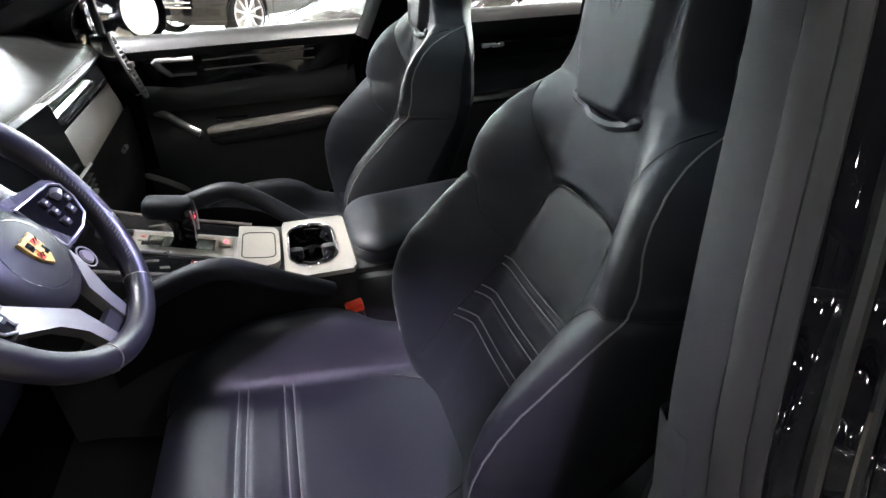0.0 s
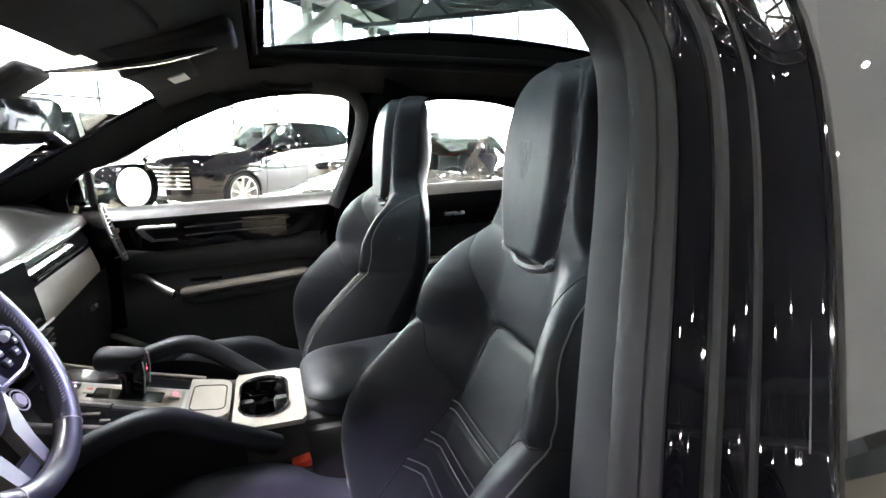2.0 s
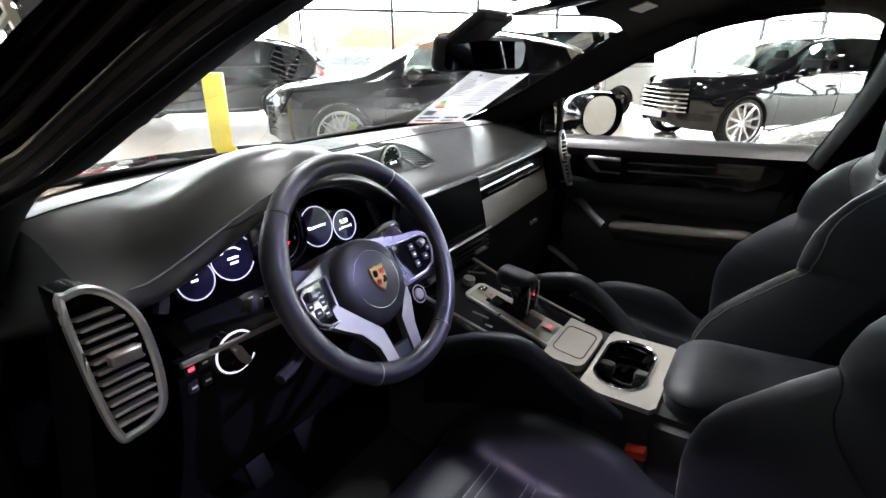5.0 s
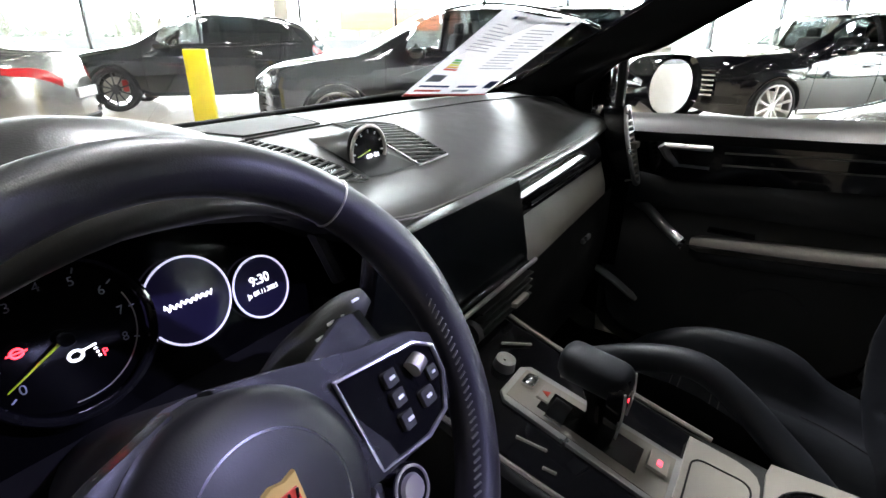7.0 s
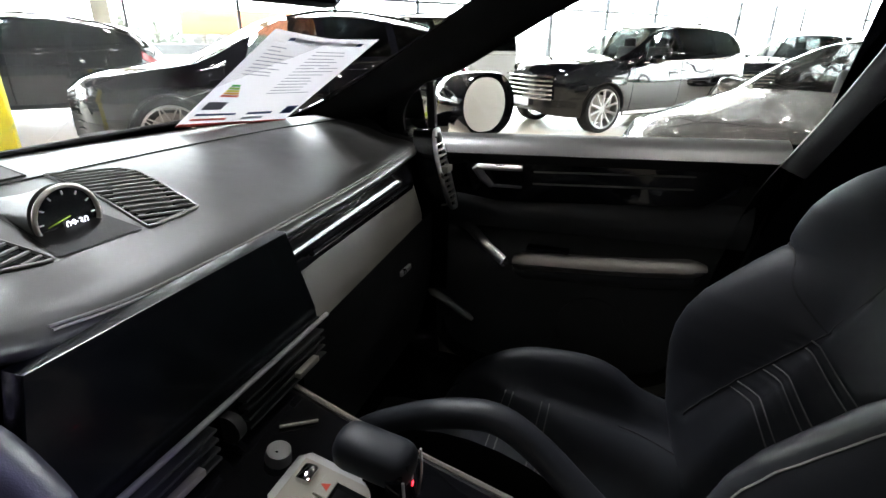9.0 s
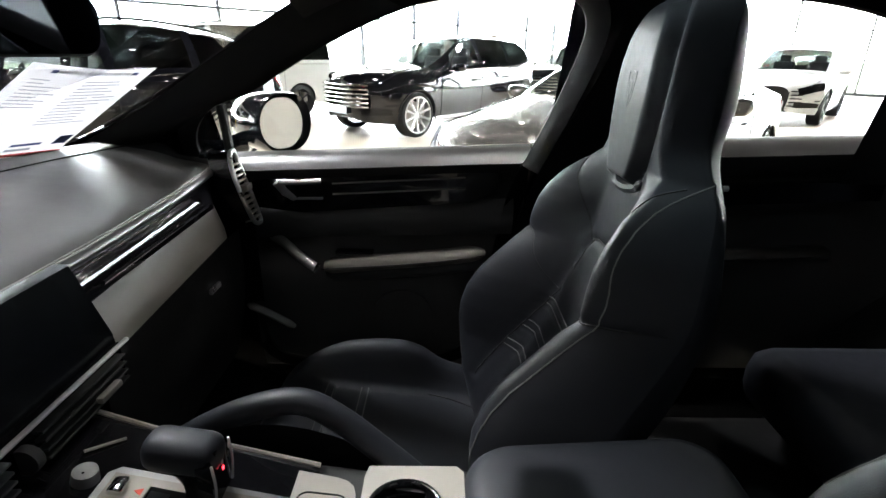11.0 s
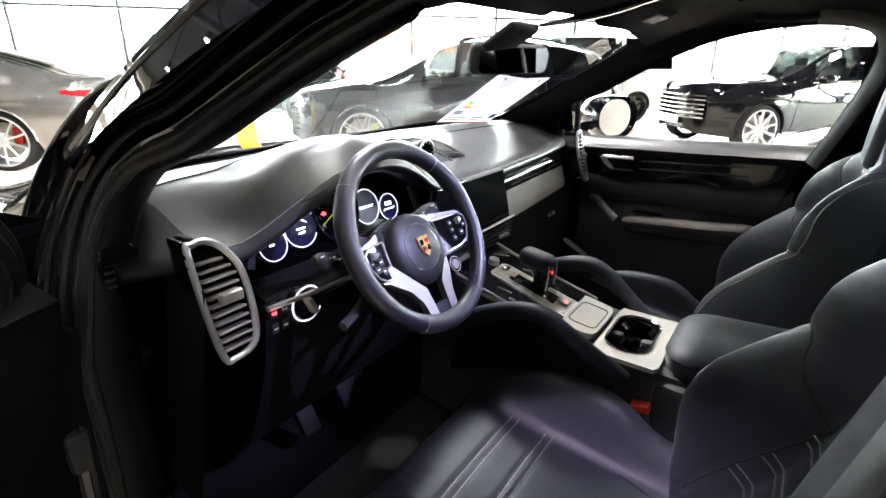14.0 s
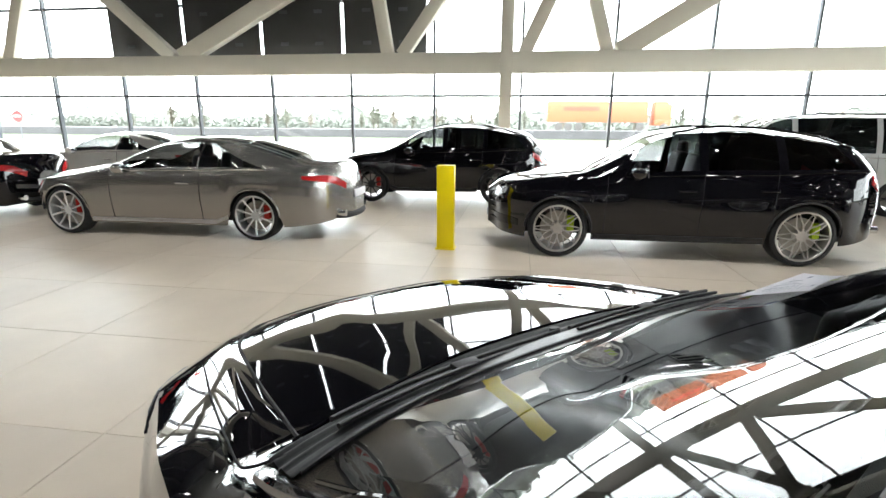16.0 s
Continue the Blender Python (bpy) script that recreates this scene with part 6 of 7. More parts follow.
part("key_symbol", tube([cl(TY + 0.002 + 0.0045 * math.cos(a), 0.003 + 0.0035 * math.sin(a), 0.003) for a in np.linspace(0, 2 * math.pi, 13)[:-1]], 0.0011, 5, closed=True), GLOWW, d3)
part("key_blade", rod(cl(TY + 0.007, 0.0045, 0.003), cl(TY + 0.016, 0.0055, 0.003), 0.0009, 5), GLOWW, d3)
for k in range(3):
    part("key_mark", box(cl(TY + 0.0145 + 0.0005 * k, 0.0025 - 0.003 * k, 0.003), (0.001, 0.002, 0.0016), 0.0003), GLOWW, d3)
text("P", 0.0075, GLOWR, d3, cl(TY + 0.0195, -0.003, 0.003), (0, 1, 0), CU)
part("warning_light", tube([cl(TY - 0.027 + 0.0035 * math.cos(a), 0.020 + 0.0028 * math.sin(a), 0.003) for a in np.linspace(0, 2 * math.pi, 13)[:-1]], 0.0009, 5, closed=True), GLOWR, d3)
part("warning_bar", box(cl(TY - 0.027, 0.020, 0.003), (0.001, 0.012, 0.0012), 0.0003), GLOWR, d3)
d4 = dial(-0.099, 0.008, 0.037, True, GLOWB, arc=(30, 330))
part("display_mark", tube(spline([cl(-0.117, 0.016, 0.003), cl(-0.106, 0.021, 0.003), cl(-0.092, 0.021, 0.003), cl(-0.083, 0.015, 0.003)], 12), 0.0010, 5), GLOWW, d4)
for k, w in enumerate((0.020, 0.015)):
    part("display_bar", box(cl(-0.099, 0.006 - 0.008 * k, 0.003), (0.001, w, 0.0035), 0.0005), GLOWW, d4)
d5 = dial(-0.166, -0.007, 0.029, True, GLOWB)
for k, w in enumerate((0.014, 0.011)):
    part("display_bar", box(cl(-0.168, 0.002 - 0.009 * k, 0.003), (0.001, w, 0.0035), 0.0005), GLOWW, d5)
part("cluster_surround", tube(spline([cl(-0.235, -0.03, 0.02), cl(-0.20, 0.045, 0.03), (-0.435, -0.52, 1.158), (-0.43, -0.385, 1.19), (-0.435, -0.25, 1.162), cl(0.20, 0.045, 0.03), cl(0.225, -0.03, 0.02)], 36), 0.010, 8), PLASTIC, cluster)
# the hood's inner side
part("hood_lining", grid(28, 6, lambda u, v: tuple(Vector((float(np.interp(-0.62 + 0.46 * u, DY, LIPX)) - 0.02, -0.62 + 0.46 * u, float(np.interp(-0.62 + 0.46 * u, DY, LIPZ)) - 0.02)) * (1 - v) + Vector((-0.53, -0.60 + 0.42 * u, min(1.172, float(np.interp(-0.62 + 0.46 * u, DY, LIPZ)) - 0.02))) * v)), DARK, dash)
part("cluster_base", grid(24, 6, lambda u, v: (-0.505 + 0.10 * v, -0.62 + 0.46 * u, 1.025 - 0.035 * v)), DARK, dash)
part("lower_dash", grid(24, 10, lambda u, v: (-0.405 - 0.10 * v ** 1.5, -0.65 + 0.47 * u, 0.992 - 0.30 * v)), DARK, dash, "black lower dash over the footwell")
part("knee_edge", tube(spline([(-0.40, -0.645, 1.012), (-0.40, -0.5, 1.005), (-0.40, -0.30, 0.998)], 12), 0.0045, 6), PEWTER, dash)

# light switch and small buttons
sw = part("light_switch", tube([(-0.425, -0.565, 0.985), (-0.405, -0.565, 0.989)], [0.030, 0.028], 32), GLOSS, dash, "round light switch with a lit ring")
part("switch_ring", tube([(-0.404, -0.565 + 0.031 * math.cos(a), 0.989 + 0.031 * math.sin(a)) for a in np.linspace(radians(40), radians(330), 40)], 0.0016, 6), PINK, sw)
part("switch_grip", box((-0.394, -0.565, 0.989), (0.02, 0.012, 0.036), 0.005, 2, Matrix.Rotation(radians(25), 3, "X")), PEWTER, sw)
bp = part("switch_panel", box((-0.418, -0.622, 0.982), (0.02, 0.048, 0.055), 0.004), GLOSS, dash)
for k, (y, z) in enumerate(((-0.632, 0.998), (-0.612, 0.998), (-0.632, 0.970), (-0.612, 0.970))):
    part("button", box((-0.407, y, z), (0.006, 0.014, 0.018), 0.002), PLASTIC, bp)
    part("button_mark", box((-0.4035, y, z), (0.001, 0.008, 0.003 if k else 0.004), 0.0003), GLOWR if k == 0 else PAPER, bp)

# ---- steering column and wheel
WC, WT = Vector((-0.289, -0.396, 1.066)), radians(29.8)
WU, WN, WR = Vector((-math.sin(WT), 0, math.cos(WT))), Vector((math.cos(WT), 0, math.sin(WT))), Vector((0, 1, 0))


def wp(r, u, n=0.0):
    """A place on the wheel: r across, u up, n towards the driver, from the middle of the hub."""
    return WC + WR * r + WU * u + WN * n


def wang(a, R, n=0.0):
    """A place on the rim, whose middle lies above the hub's."""
    return wp(0.003 + R * math.cos(radians(a)), 0.023 + R * math.sin(radians(a)), 0.006 + n)


def grip(a):
    """Half thickness of the rim, swelling into thumb rests beside the spokes."""
    return 0.0160 + 0.0022 * sum(math.exp(-(((a - b + 180) % 360 - 180) / 13) ** 2) for b in (22, 158))


BRUSHED = mat("brushed_spoke", (0.36, 0.35, 0.33), 0.34, 0.9, var=0.03, rvar=0.02)
PAD = mat("airbag_leather", (0.011, 0.0105, 0.0125), 0.46, spec=0.36, grain=0.07, grain_size=1100, var=0.12)
LAVENDER = mat("grip_leather", (0.015, 0.0142, 0.018), 0.36, spec=0.52, grain=0.08, grain_size=1100, var=0.12)
wheel = part("steering_wheel", tube([wang(a, 0.1612) for a in range(0, 360, 4)], [grip(a) for a in range(0, 360, 4)], 18, closed=True), LAVENDER, car, "black leather multifunction steering wheel")
for a in (46, 137, 300, 240):
    part("rim_joint", tube([wang(a, 0.1612 + 0.0164 * math.cos(b), 0.0164 * math.sin(b)) for b in np.linspace(0, 2 * math.pi, 21)[:-1]], 0.0008, 5, closed=True), PEWTER, wheel)
for a in range(-50, 14, 2):
    part("stitch", tube([wang(a, 0.1475, 0.0085), wang(a + 1.5, 0.1500, 0.0125)], 0.0009, 4), STITCH, wheel)
hub = part("hub_pad", grid(48, 12, lambda u, v: tuple(wp(0.068 * math.sin(v * math.pi / 2) * math.cos(2 * math.pi * u), 0.068 * math.sin(v * math.pi / 2) * math.sin(2 * math.pi * u), -0.020 + 0.029 * math.cos(v * math.pi / 2) ** 0.55)), cu=True), PAD, wheel, "round leather airbag pad")
part("hub_side", grid(48, 4, lambda u, v: tuple(wp(0.068 * math.cos(2 * math.pi * u), 0.068 * math.sin(2 * math.pi * u), -0.020 - 0.025 * v)), cu=True), PAD, hub)
part("hub_ring", tube([wp(0.044 * math.cos(a), 0.044 * math.sin(a), 0.0040) for a in np.linspace(0, 2 * math.pi, 49)[:-1]], 0.0013, 6, closed=True), SPOKE, hub)
GOLD = mat("gold_enamel", (0.62, 0.42, 0.16), 0.3, 0.8, var=0.1)
shield = [(-0.0145, 0.019), (-0.007, 0.0175), (0, 0.0195), (0.007, 0.0175), (0.0145, 0.019), (0.0135, 0.0), (0.009, -0.011), (0, -0.020), (-0.009, -0.011), (-0.0135, 0.0)]
cr = part("crest", slab(shield, 0.006, wp(0, 0, 0.0125), WR, WU, 0.001), GOLD, hub, "gold and red shield badge")
for y, u, w, h, mt in ((-0.0065, 0.008, 0.009, 0.010, SCREEN), (0.0065, -0.004, 0.008, 0.010, SCREEN), (0.0065, 0.008, 0.009, 0.009, REDPLASTIC), (-0.0055, -0.005, 0.008, 0.009, REDPLASTIC)):
    part("badge_field", slab([(-w / 2, -h / 2), (w / 2, -h / 2), (w / 2, h / 2), (-w / 2, h / 2)], 0.001, wp(y, u, 0.0132), WR, WU), mt, cr)
for y, u in ((0.0095, 0.0085), (0.0045, 0.0085), (-0.0085, -0.005), (-0.0045, -0.006)):
    part("badge_stripe", box(wp(y, u, 0.0137), (0.001, 0.0016, 0.009), 0.0003), SCREEN, cr)
part("badge_centre", slab([(-0.004, -0.005), (0.004, -0.005), (0.004, 0.004), (-0.004, 0.004)], 0.0015, wp(0, 0.001, 0.0138), WR, WU), GOLD, cr)


def dished(poly, depth, n0, n1):
    """A spoke plate that rises from n0 at the hub to n1 at its outer end."""
    g = slab(poly, depth, (0, 0, 0), (1, 0, 0), (0, 1, 0), 0.0025)
    return [tuple(wp(x, y, z + n0 + (n1 - n0) * smooth01((abs(x) - 0.05) / 0.09))) for x, y, z in g[0]], g[1]


for s in (-1, 1):
    arm = [(s * 0.010, 0.070), (s * 0.050, 0.060), (s * 0.095, 0.047), (s * 0.130, 0.041), (s * 0.147, 0.031), (s * 0.149, 0.008), (s * 0.140, -0.016), (s * 0.115, -0.032), (s * 0.070, -0.038), (s * 0.010, -0.030)]
    sp = part("side_spoke", dished(arm, 0.016, -0.026, 0.006), SPOKE, wheel, "satin metal spoke")
    pad = [(s * 0.072, 0.036), (s * 0.126, 0.033), (s * 0.139, 0.024), (s * 0.139, 0.004), (s * 0.128, -0.018), (s * 0.110, -0.027), (s * 0.076, -0.029)]
    bpn = part("button_panel", dished(pad, 0.005, -0.018, 0.0095), GLOSS, sp)
    part("panel_rim", tube([wp(x, u, -0.017 + 0.0275 * smooth01((abs(x) - 0.05) / 0.09)) for x, u in pad], 0.0018, 6, closed=True), SATIN, sp)
    for bx, bu, bw, bh in ((0.104, 0.020, 0.013, 0.011), (0.104, 0.006, 0.013, 0.011), (0.104, -0.010, 0.014, 0.012), (0.121, -0.004, 0.013, 0.012), (0.131, 0.008, 0.010, 0.010)):
        n = -0.0180 + 0.0275 * smooth01((bx - 0.05) / 0.09)
        part("button", slab(round_poly(bw, bh, 0.002, 3), 0.004, wp(s * bx, bu, n + 0.001), WR, WU, 0.0006), PLASTIC, bpn)
        part("button_mark", slab(round_poly(bw * 0.4, bh * 0.2, 0.0005, 2), 0.001, wp(s * bx, bu, n + 0.0016), WR, WU), PAPER, bpn)
    part("scroll_wheel", tube([wp(s * 0.116, 0.018, 0.008), wp(s * 0.126, 0.021, 0.008)], 0.0065, 14), SATIN, bpn)
    part("paddle", slab([(s * 0.070, 0.050), (s * 0.112, 0.066), (s * 0.132, 0.064), (s * 0.140, 0.035), (s * 0.10, 0.02)], 0.005, wp(0, 0, -0.034), WR, WU, 0.001), SPOKE, wheel)
    leg = [(-0.108, -0.014), (-0.098, -0.034), (-0.062, -0.062)] if s < 0 else [(0.062, -0.030), (0.060, -0.050), (0.054, -0.064)]
    leg += [ (s * 0.043, -0.092), (s * 0.037, -0.132), (s * 0.016, -0.134), (s * 0.019, -0.096), (s * 0.022, -0.070), (s * 0.050, -0.040)] + ([(-0.080, -0.006)] if s < 0 else [])
    part("lower_spoke", dished(leg, 0.014, -0.004, -0.012), BRUSHED, wheel, "brushed metal lower spoke")
part("spoke_bridge", slab([(-0.020, -0.104), (0.020, -0.104), (0.026, -0.136), (-0.026, -0.136)], 0.010, wp(0, 0, -0.008), WR, WU, 0.003), LAVENDER, wheel)
mk = part("mode_dial", tube([wp(0.096, -0.058, -0.045), wp(0.096, -0.058, -0.020)], [0.018, 0.0175], 24), GLOSS, wheel, "round drive mode dial")
part("dial_cap", tube([wp(0.096, -0.058, -0.020), wp(0.096, -0.058, -0.017)], [0.0105, 0.009], 20), PEWTER, mk)
part("dial_ring", tube([wp(0.096 + 0.0150 * math.cos(a), -0.058 + 0.0150 * math.sin(a), -0.0195) for a in np.linspace(0, 2 * math.pi, 29)[:-1]], 0.0012, 6, closed=True), PEWTER, mk)
part("mode_bracket", tube([wp(0.055, -0.04, -0.035), wp(0.096, -0.058, -0.036)], 0.008, 8), PLASTIC, mk)
part("column", tube([wp(0, 0.012, -0.05), wp(0, 0.005, -0.24)], [0.058, 0.056], 24), PLASTIC, car, "steering column shroud")
for s, u in ((1, 0.028), (-1, 0.012)):
    st = part("stalk", tube(spline([wp(s * 0.06, u + 0.008, -0.105), wp(s * 0.11, u + 0.022, -0.092), wp(s * 0.172, u + 0.038, -0.070)], 12), [0.008, 0.008, 0.010, 0.012, 0.015, 0.0165, 0.017, 0.017, 0.017, 0.0165, 0.014, 0.008], 14, up=WN, flat=0.75), PLASTIC, car, "control stalk with white symbols")
    for k in range(4):
        part("stalk_mark", slab(round_poly(0.008, 0.0024, 0.0008, 2), 0.001, wp(s * (0.118 + 0.013 * k), u + 0.026 + 0.0035 * k + 0.003 * (k % 2), -0.0735 + 0.003 * k), WR, WU), PAPER, st)
    part("stalk_roller", tube([wp(s * 0.128, u + 0.023, -0.074), wp(s * 0.140, u + 0.026, -0.070)], 0.008, 12), GLOSS, st)
part("stalk", tube(spline([wp(-0.05, -0.035, -0.115), wp(-0.11, -0.060, -0.105), wp(-0.15, -0.070, -0.10)], 8), 0.009, 8), PLASTIC, car)

# ---- centre console
def con_z(x):
    return lerp_tab([(-0.45, 0.905), (-0.40, 0.892), (-0.33, 0.868), (-0.14, 0.815), (-0.05, 0.803), (0.10, 0.80), (0.5, 0.80)], x)


cv_, cf_ = grid(30, 19, lambda u, v: (-0.46 + 0.94 * u, (0.140 - 0.020 * smooth01((u - 0.42) / 0.12)) * math.sin(math.pi * (v - 0.5)), con_z(-0.46 + 0.94 * u) - 0.004 - 0.10 * max(0, (abs(math.sin(math.pi * (v - 0.5))) - 0.85) / 0.15) ** 1.3))
cf_ = [q for q in cf_ if not (-0.035 < (cv_[q[0]][0] + cv_[q[2]][0]) / 2 < 0.06 and abs((cv_[q[0]][1] + cv_[q[2]][1]) / 2) < 0.085)]
con = part("console", (cv_, cf_), PLASTIC, car, "centre console with piano black panel")
for sd in (-1, 1):
    part("console_side", grid(24, 6, lambda u, v: (-0.48 + 0.98 * u, sd * (0.140 - 0.020 * smooth01((u - 0.42) / 0.12) + 0.010 * v), con_z(-0.48 + 0.98 * u) - 0.08 - 0.30 * v)), PLASTIC, con)
    gh = part("grab_handle", tube(spline([(-0.40, sd * 0.165, 0.72), (-0.34, sd * 0.168, 0.795), (-0.26, sd * 0.169, 0.846), (-0.19, sd * 0.168, 0.873), (-0.14, sd * 0.167, 0.876), (-0.09, sd * 0.162, 0.850), (-0.04, sd * 0.150, 0.815), (0.0, sd * 0.138, 0.788), (0.03, sd * 0.128, 0.765)], 26), 0.0245, 14, flat=0.8), LEATHER, con, "leather grab handle")
    part("console_rail", tube(spline([(-0.42, sd * 0.118, con_z(-0.42) + 0.003), (-0.3, sd * 0.113, con_z(-0.3) + 0.003), (-0.11, sd * 0.108, con_z(-0.11) + 0.004)], 12), 0.0035, 6), PEWTER, con)
    part("side_pocket", grid(10, 5, lambda u, v: (-0.37 + 0.35 * u, sd * (0.150 + 0.012 * v), 0.79 - 0.14 * v + 0.06 * math.sin(math.pi * u))), DARK, con)


def con_slab(pts, depth, lift, material, parent, name, label="", bevel=0.0015):
    """A plate lying on the sloping console; pts in x, y."""
    x0 = sum(p[0] for p in pts) / len(pts)
    e = 0.01
    sl = (con_z(x0 + e) - con_z(x0 - e)) / (2 * e)
    ux = Vector((1, 0, sl)).normalized()
    return part(name, slab([((px - x0) / ux.x, py) for px, py in pts], depth, (x0, 0, con_z(x0) + lift), ux, (0, 1, 0), bevel), material, parent, label)


pb = con_slab([(-0.43, -0.11), (-0.11, -0.102), (-0.11, 0.102), (-0.43, 0.11)], 0.01, 0.003, GLOSS, con, "touch_panel", "piano black touch panel")
isl = con_slab([(-0.345, -0.028), (-0.335, -0.040), (-0.13, -0.046), (-0.13, 0.046), (-0.335, 0.040), (-0.345, 0.028)], 0.012, 0.008, SATIN, con, "shifter_island", "satin metal shifter surround")
con_slab([(-0.337, -0.030), (-0.14, -0.038), (-0.14, 0.038), (-0.337, 0.030)], 0.004, 0.0088, PEWTER, isl, "island_top")
con_slab([(-0.30, -0.02), (-0.175, -0.022), (-0.175, 0.022), (-0.30, 0.02)], 0.004, 0.0095, SCREEN, isl, "shifter_gate")
part("thumb_wheel", box((-0.322, 0.010, con_z(-0.322) + 0.012), (0.018, 0.024, 0.010), 0.004), CHROME, isl)
con_slab([(-0.306, -0.006), (-0.290, -0.006), (-0.290, 0.020), (-0.306, 0.020)], 0.003, 0.012, PEWTER, isl, "hazard_button")
part("hazard_mark", slab([(-0.005, -0.004), (0.005, -0.004), (0, 0.005)], 0.001, (-0.298, 0.007, con_z(-0.298) + 0.0135), (0, 1, 0), (-1, 0, 0.27)), REDPLASTIC, isl)
con_slab([(-0.285, -0.030), (-0.262, -0.030), (-0.262, 0.010), (-0.285, 0.010)], 0.005, 0.016, CHROME, isl, "park_button")
con_slab([(-0.168, -0.004), (-0.145, -0.004), (-0.145, 0.022), (-0.168, 0.022)], 0.004, 0.015, PEWTER, isl, "brake_switch")
con_slab([(-0.158, 0.004), (-0.152, 0.004), (-0.152, 0.014), (-0.158, 0.014)], 0.001, 0.0156, GLOWR, isl, "brake_light")
sb = part("start_button", tube([(-0.365, 0.016, con_z(-0.365) - 0.004), (-0.361, 0.016, con_z(-0.365) + 0.014)], [0.0155, 0.0135], 24), SATIN, con, "satin round knob")
for x0, y0, x1, y1 in ((-0.385, 0.05, -0.355, 0.085), (-0.30, 0.062, -0.27, 0.080), (-0.30, -0.075, -0.265, -0.066), (-0.26, -0.09, -0.245, -0.086)):
    part("touch_mark", tube([(x0, y0, con_z(x0) + 0.004), (x1, y1, con_z(x1) + 0.004)], 0.0022, 5), PEWTER, pb)
# shift lever
lev = part("shift_lever", tube(spline([(-0.235, 0.022, con_z(-0.235)), (-0.236, 0.023, 0.87), (-0.24, 0.024, 0.895)], 8), [0.020, 0.018, 0.016, 0.015, 0.015, 0.016, 0.018, 0.02], 12, flat=0.8), GLOSS, con, "black selector lever with a leather knob")
part("knob", box((-0.246, 0.026, 0.916), (0.090, 0.050, 0.046), 0.019, 4, Matrix.Rotation(radians(9), 3, "Y")), LEATHER, lev)
part("lever_back", slab([(-0.024, -0.004), (0.024, -0.004), (0.026, 0.058), (0.022, 0.066), (-0.022, 0.066), (-0.026, 0.058)], 0.016, (-0.208, 0.026, 0.852), (0, 1, 0), (0.02, 0, 1), 0.002), GLOSS, lev)
for yy in (0.0015, 0.0505):
    part("lever_trim", tube(spline([(-0.204, yy, 0.915), (-0.203, yy, 0.885), (-0.207, yy, 0.850)], 8), 0.0016, 6), SATIN, lev)
part("knob_side", slab([(-0.018, -0.022), (0.006, -0.026), (0.016, 0.016), (-0.014, 0.02)], 0.004, (-0.205, 0.026, 0.905), (0, 1, 0), (0.12, 0, 1), 0.001), GLOSS, lev)
for k in range(4):
    part("gear_mark", box((-0.2035, 0.026, 0.918 - 0.009 * k), (0.001, 0.004, 0.005), 0.0004), GLOWR if k == 3 else PAPER, lev)
# lid, cup holders, armrest box
lid = con_slab([(-0.134, -0.088), (-0.080, -0.083), (-0.066, -0.079), (-0.057, -0.071), (-0.053, -0.058), (-0.052, 0.0), (-0.053, 0.058), (-0.057, 0.071), (-0.066, 0.079), (-0.080, 0.083), (-0.134, 0.088)], 0.022, 0.012, PEWTER, con, "ashtray_lid", "warm grey satin lid")
part("lid_groove", tube([(x, y, con_z(x) + 0.0125) for x, y in [(p[0] - 0.0935, p[1]) for p in round_poly(0.064, 0.106, 0.014, 5)]], 0.0012, 5, closed=True), SEAM, lid)
well = [(p[0] + 0.012, p[1]) for p in round_poly(0.096, 0.176, 0.046, 8)]


def out_to(p, x0, x1, y0, y1):
    """From the middle of the well through p to the plate's edge."""
    dx, dy = p[0] - 0.012, p[1]
    k = min((x1 - 0.012) / dx if dx > 1e-6 else ((x0 - 0.012) / dx if dx < -1e-6 else 99), y1 / dy if dy > 1e-6 else (y0 / dy if dy < -1e-6 else 99))
    return 0.012 + dx * k, dy * k


def loops(rings, cap=True, closed=True):
    n = len(rings[0])
    v = [p for r in rings for p in r]
    f = [(i * n + k, i * n + (k + 1) % n, (i + 1) * n + (k + 1) % n, (i + 1) * n + k) for i in range(len(rings) - 1) for k in range(n)]
    if cap:
        f.append(tuple((len(rings) - 1) * n + k for k in range(n)))
    return v, f


edge_line = [out_to(p, -0.047, 0.092, -0.120, 0.118) for p in well]
cup = part("cup_plate", loops([[(x, y, 0.795) for x, y in edge_line], [(x, y, 0.8045) for x, y in edge_line], [(x, y, 0.805) for x, y in edge_line], [(x, y, 0.805) for x, y in well]], cap=False), PEWTER, con, "warm grey satin cup holder plate")
part("cup_rim", tube([(x, y, 0.807) for x, y in well], 0.0035, 8, closed=True), CHROME, cup)
part("cup_well", loops([[(x, y, 0.806) for x, y in well], [(0.012 + (x - 0.012) * 0.97, y * 0.97, 0.80) for x, y in well], [(0.012 + (x - 0.012) * 0.90, y * 0.93, 0.735) for x, y in well]]), GLOSS, cup)
for yy in (-0.045, 0.045):
    part("cup_ring", tube([(0.012 + 0.036 * math.cos(a), yy + 0.036 * math.sin(a), 0.752) for a in np.linspace(0, 2 * math.pi, 25)[:-1]], 0.003, 6, closed=True), PLASTIC, cup)
    for a in (0.6, 2.7, 4.7):
        part("cup_tab", tube([(0.012 + 0.042 * math.cos(a), yy + 0.042 * math.sin(a), 0.792), (0.012 + 0.028 * math.cos(a), yy + 0.028 * math.sin(a), 0.782)], [0.010, 0.006], 8, flat=0.5), GLOSS, cup)
part("divider", box((-0.022, 0, 0.785), (0.03, 0.022, 0.03), 0.008), PLASTIC, cup)
part("divider", box((0.046, 0, 0.785), (0.03, 0.022, 0.03), 0.008), PLASTIC, cup)


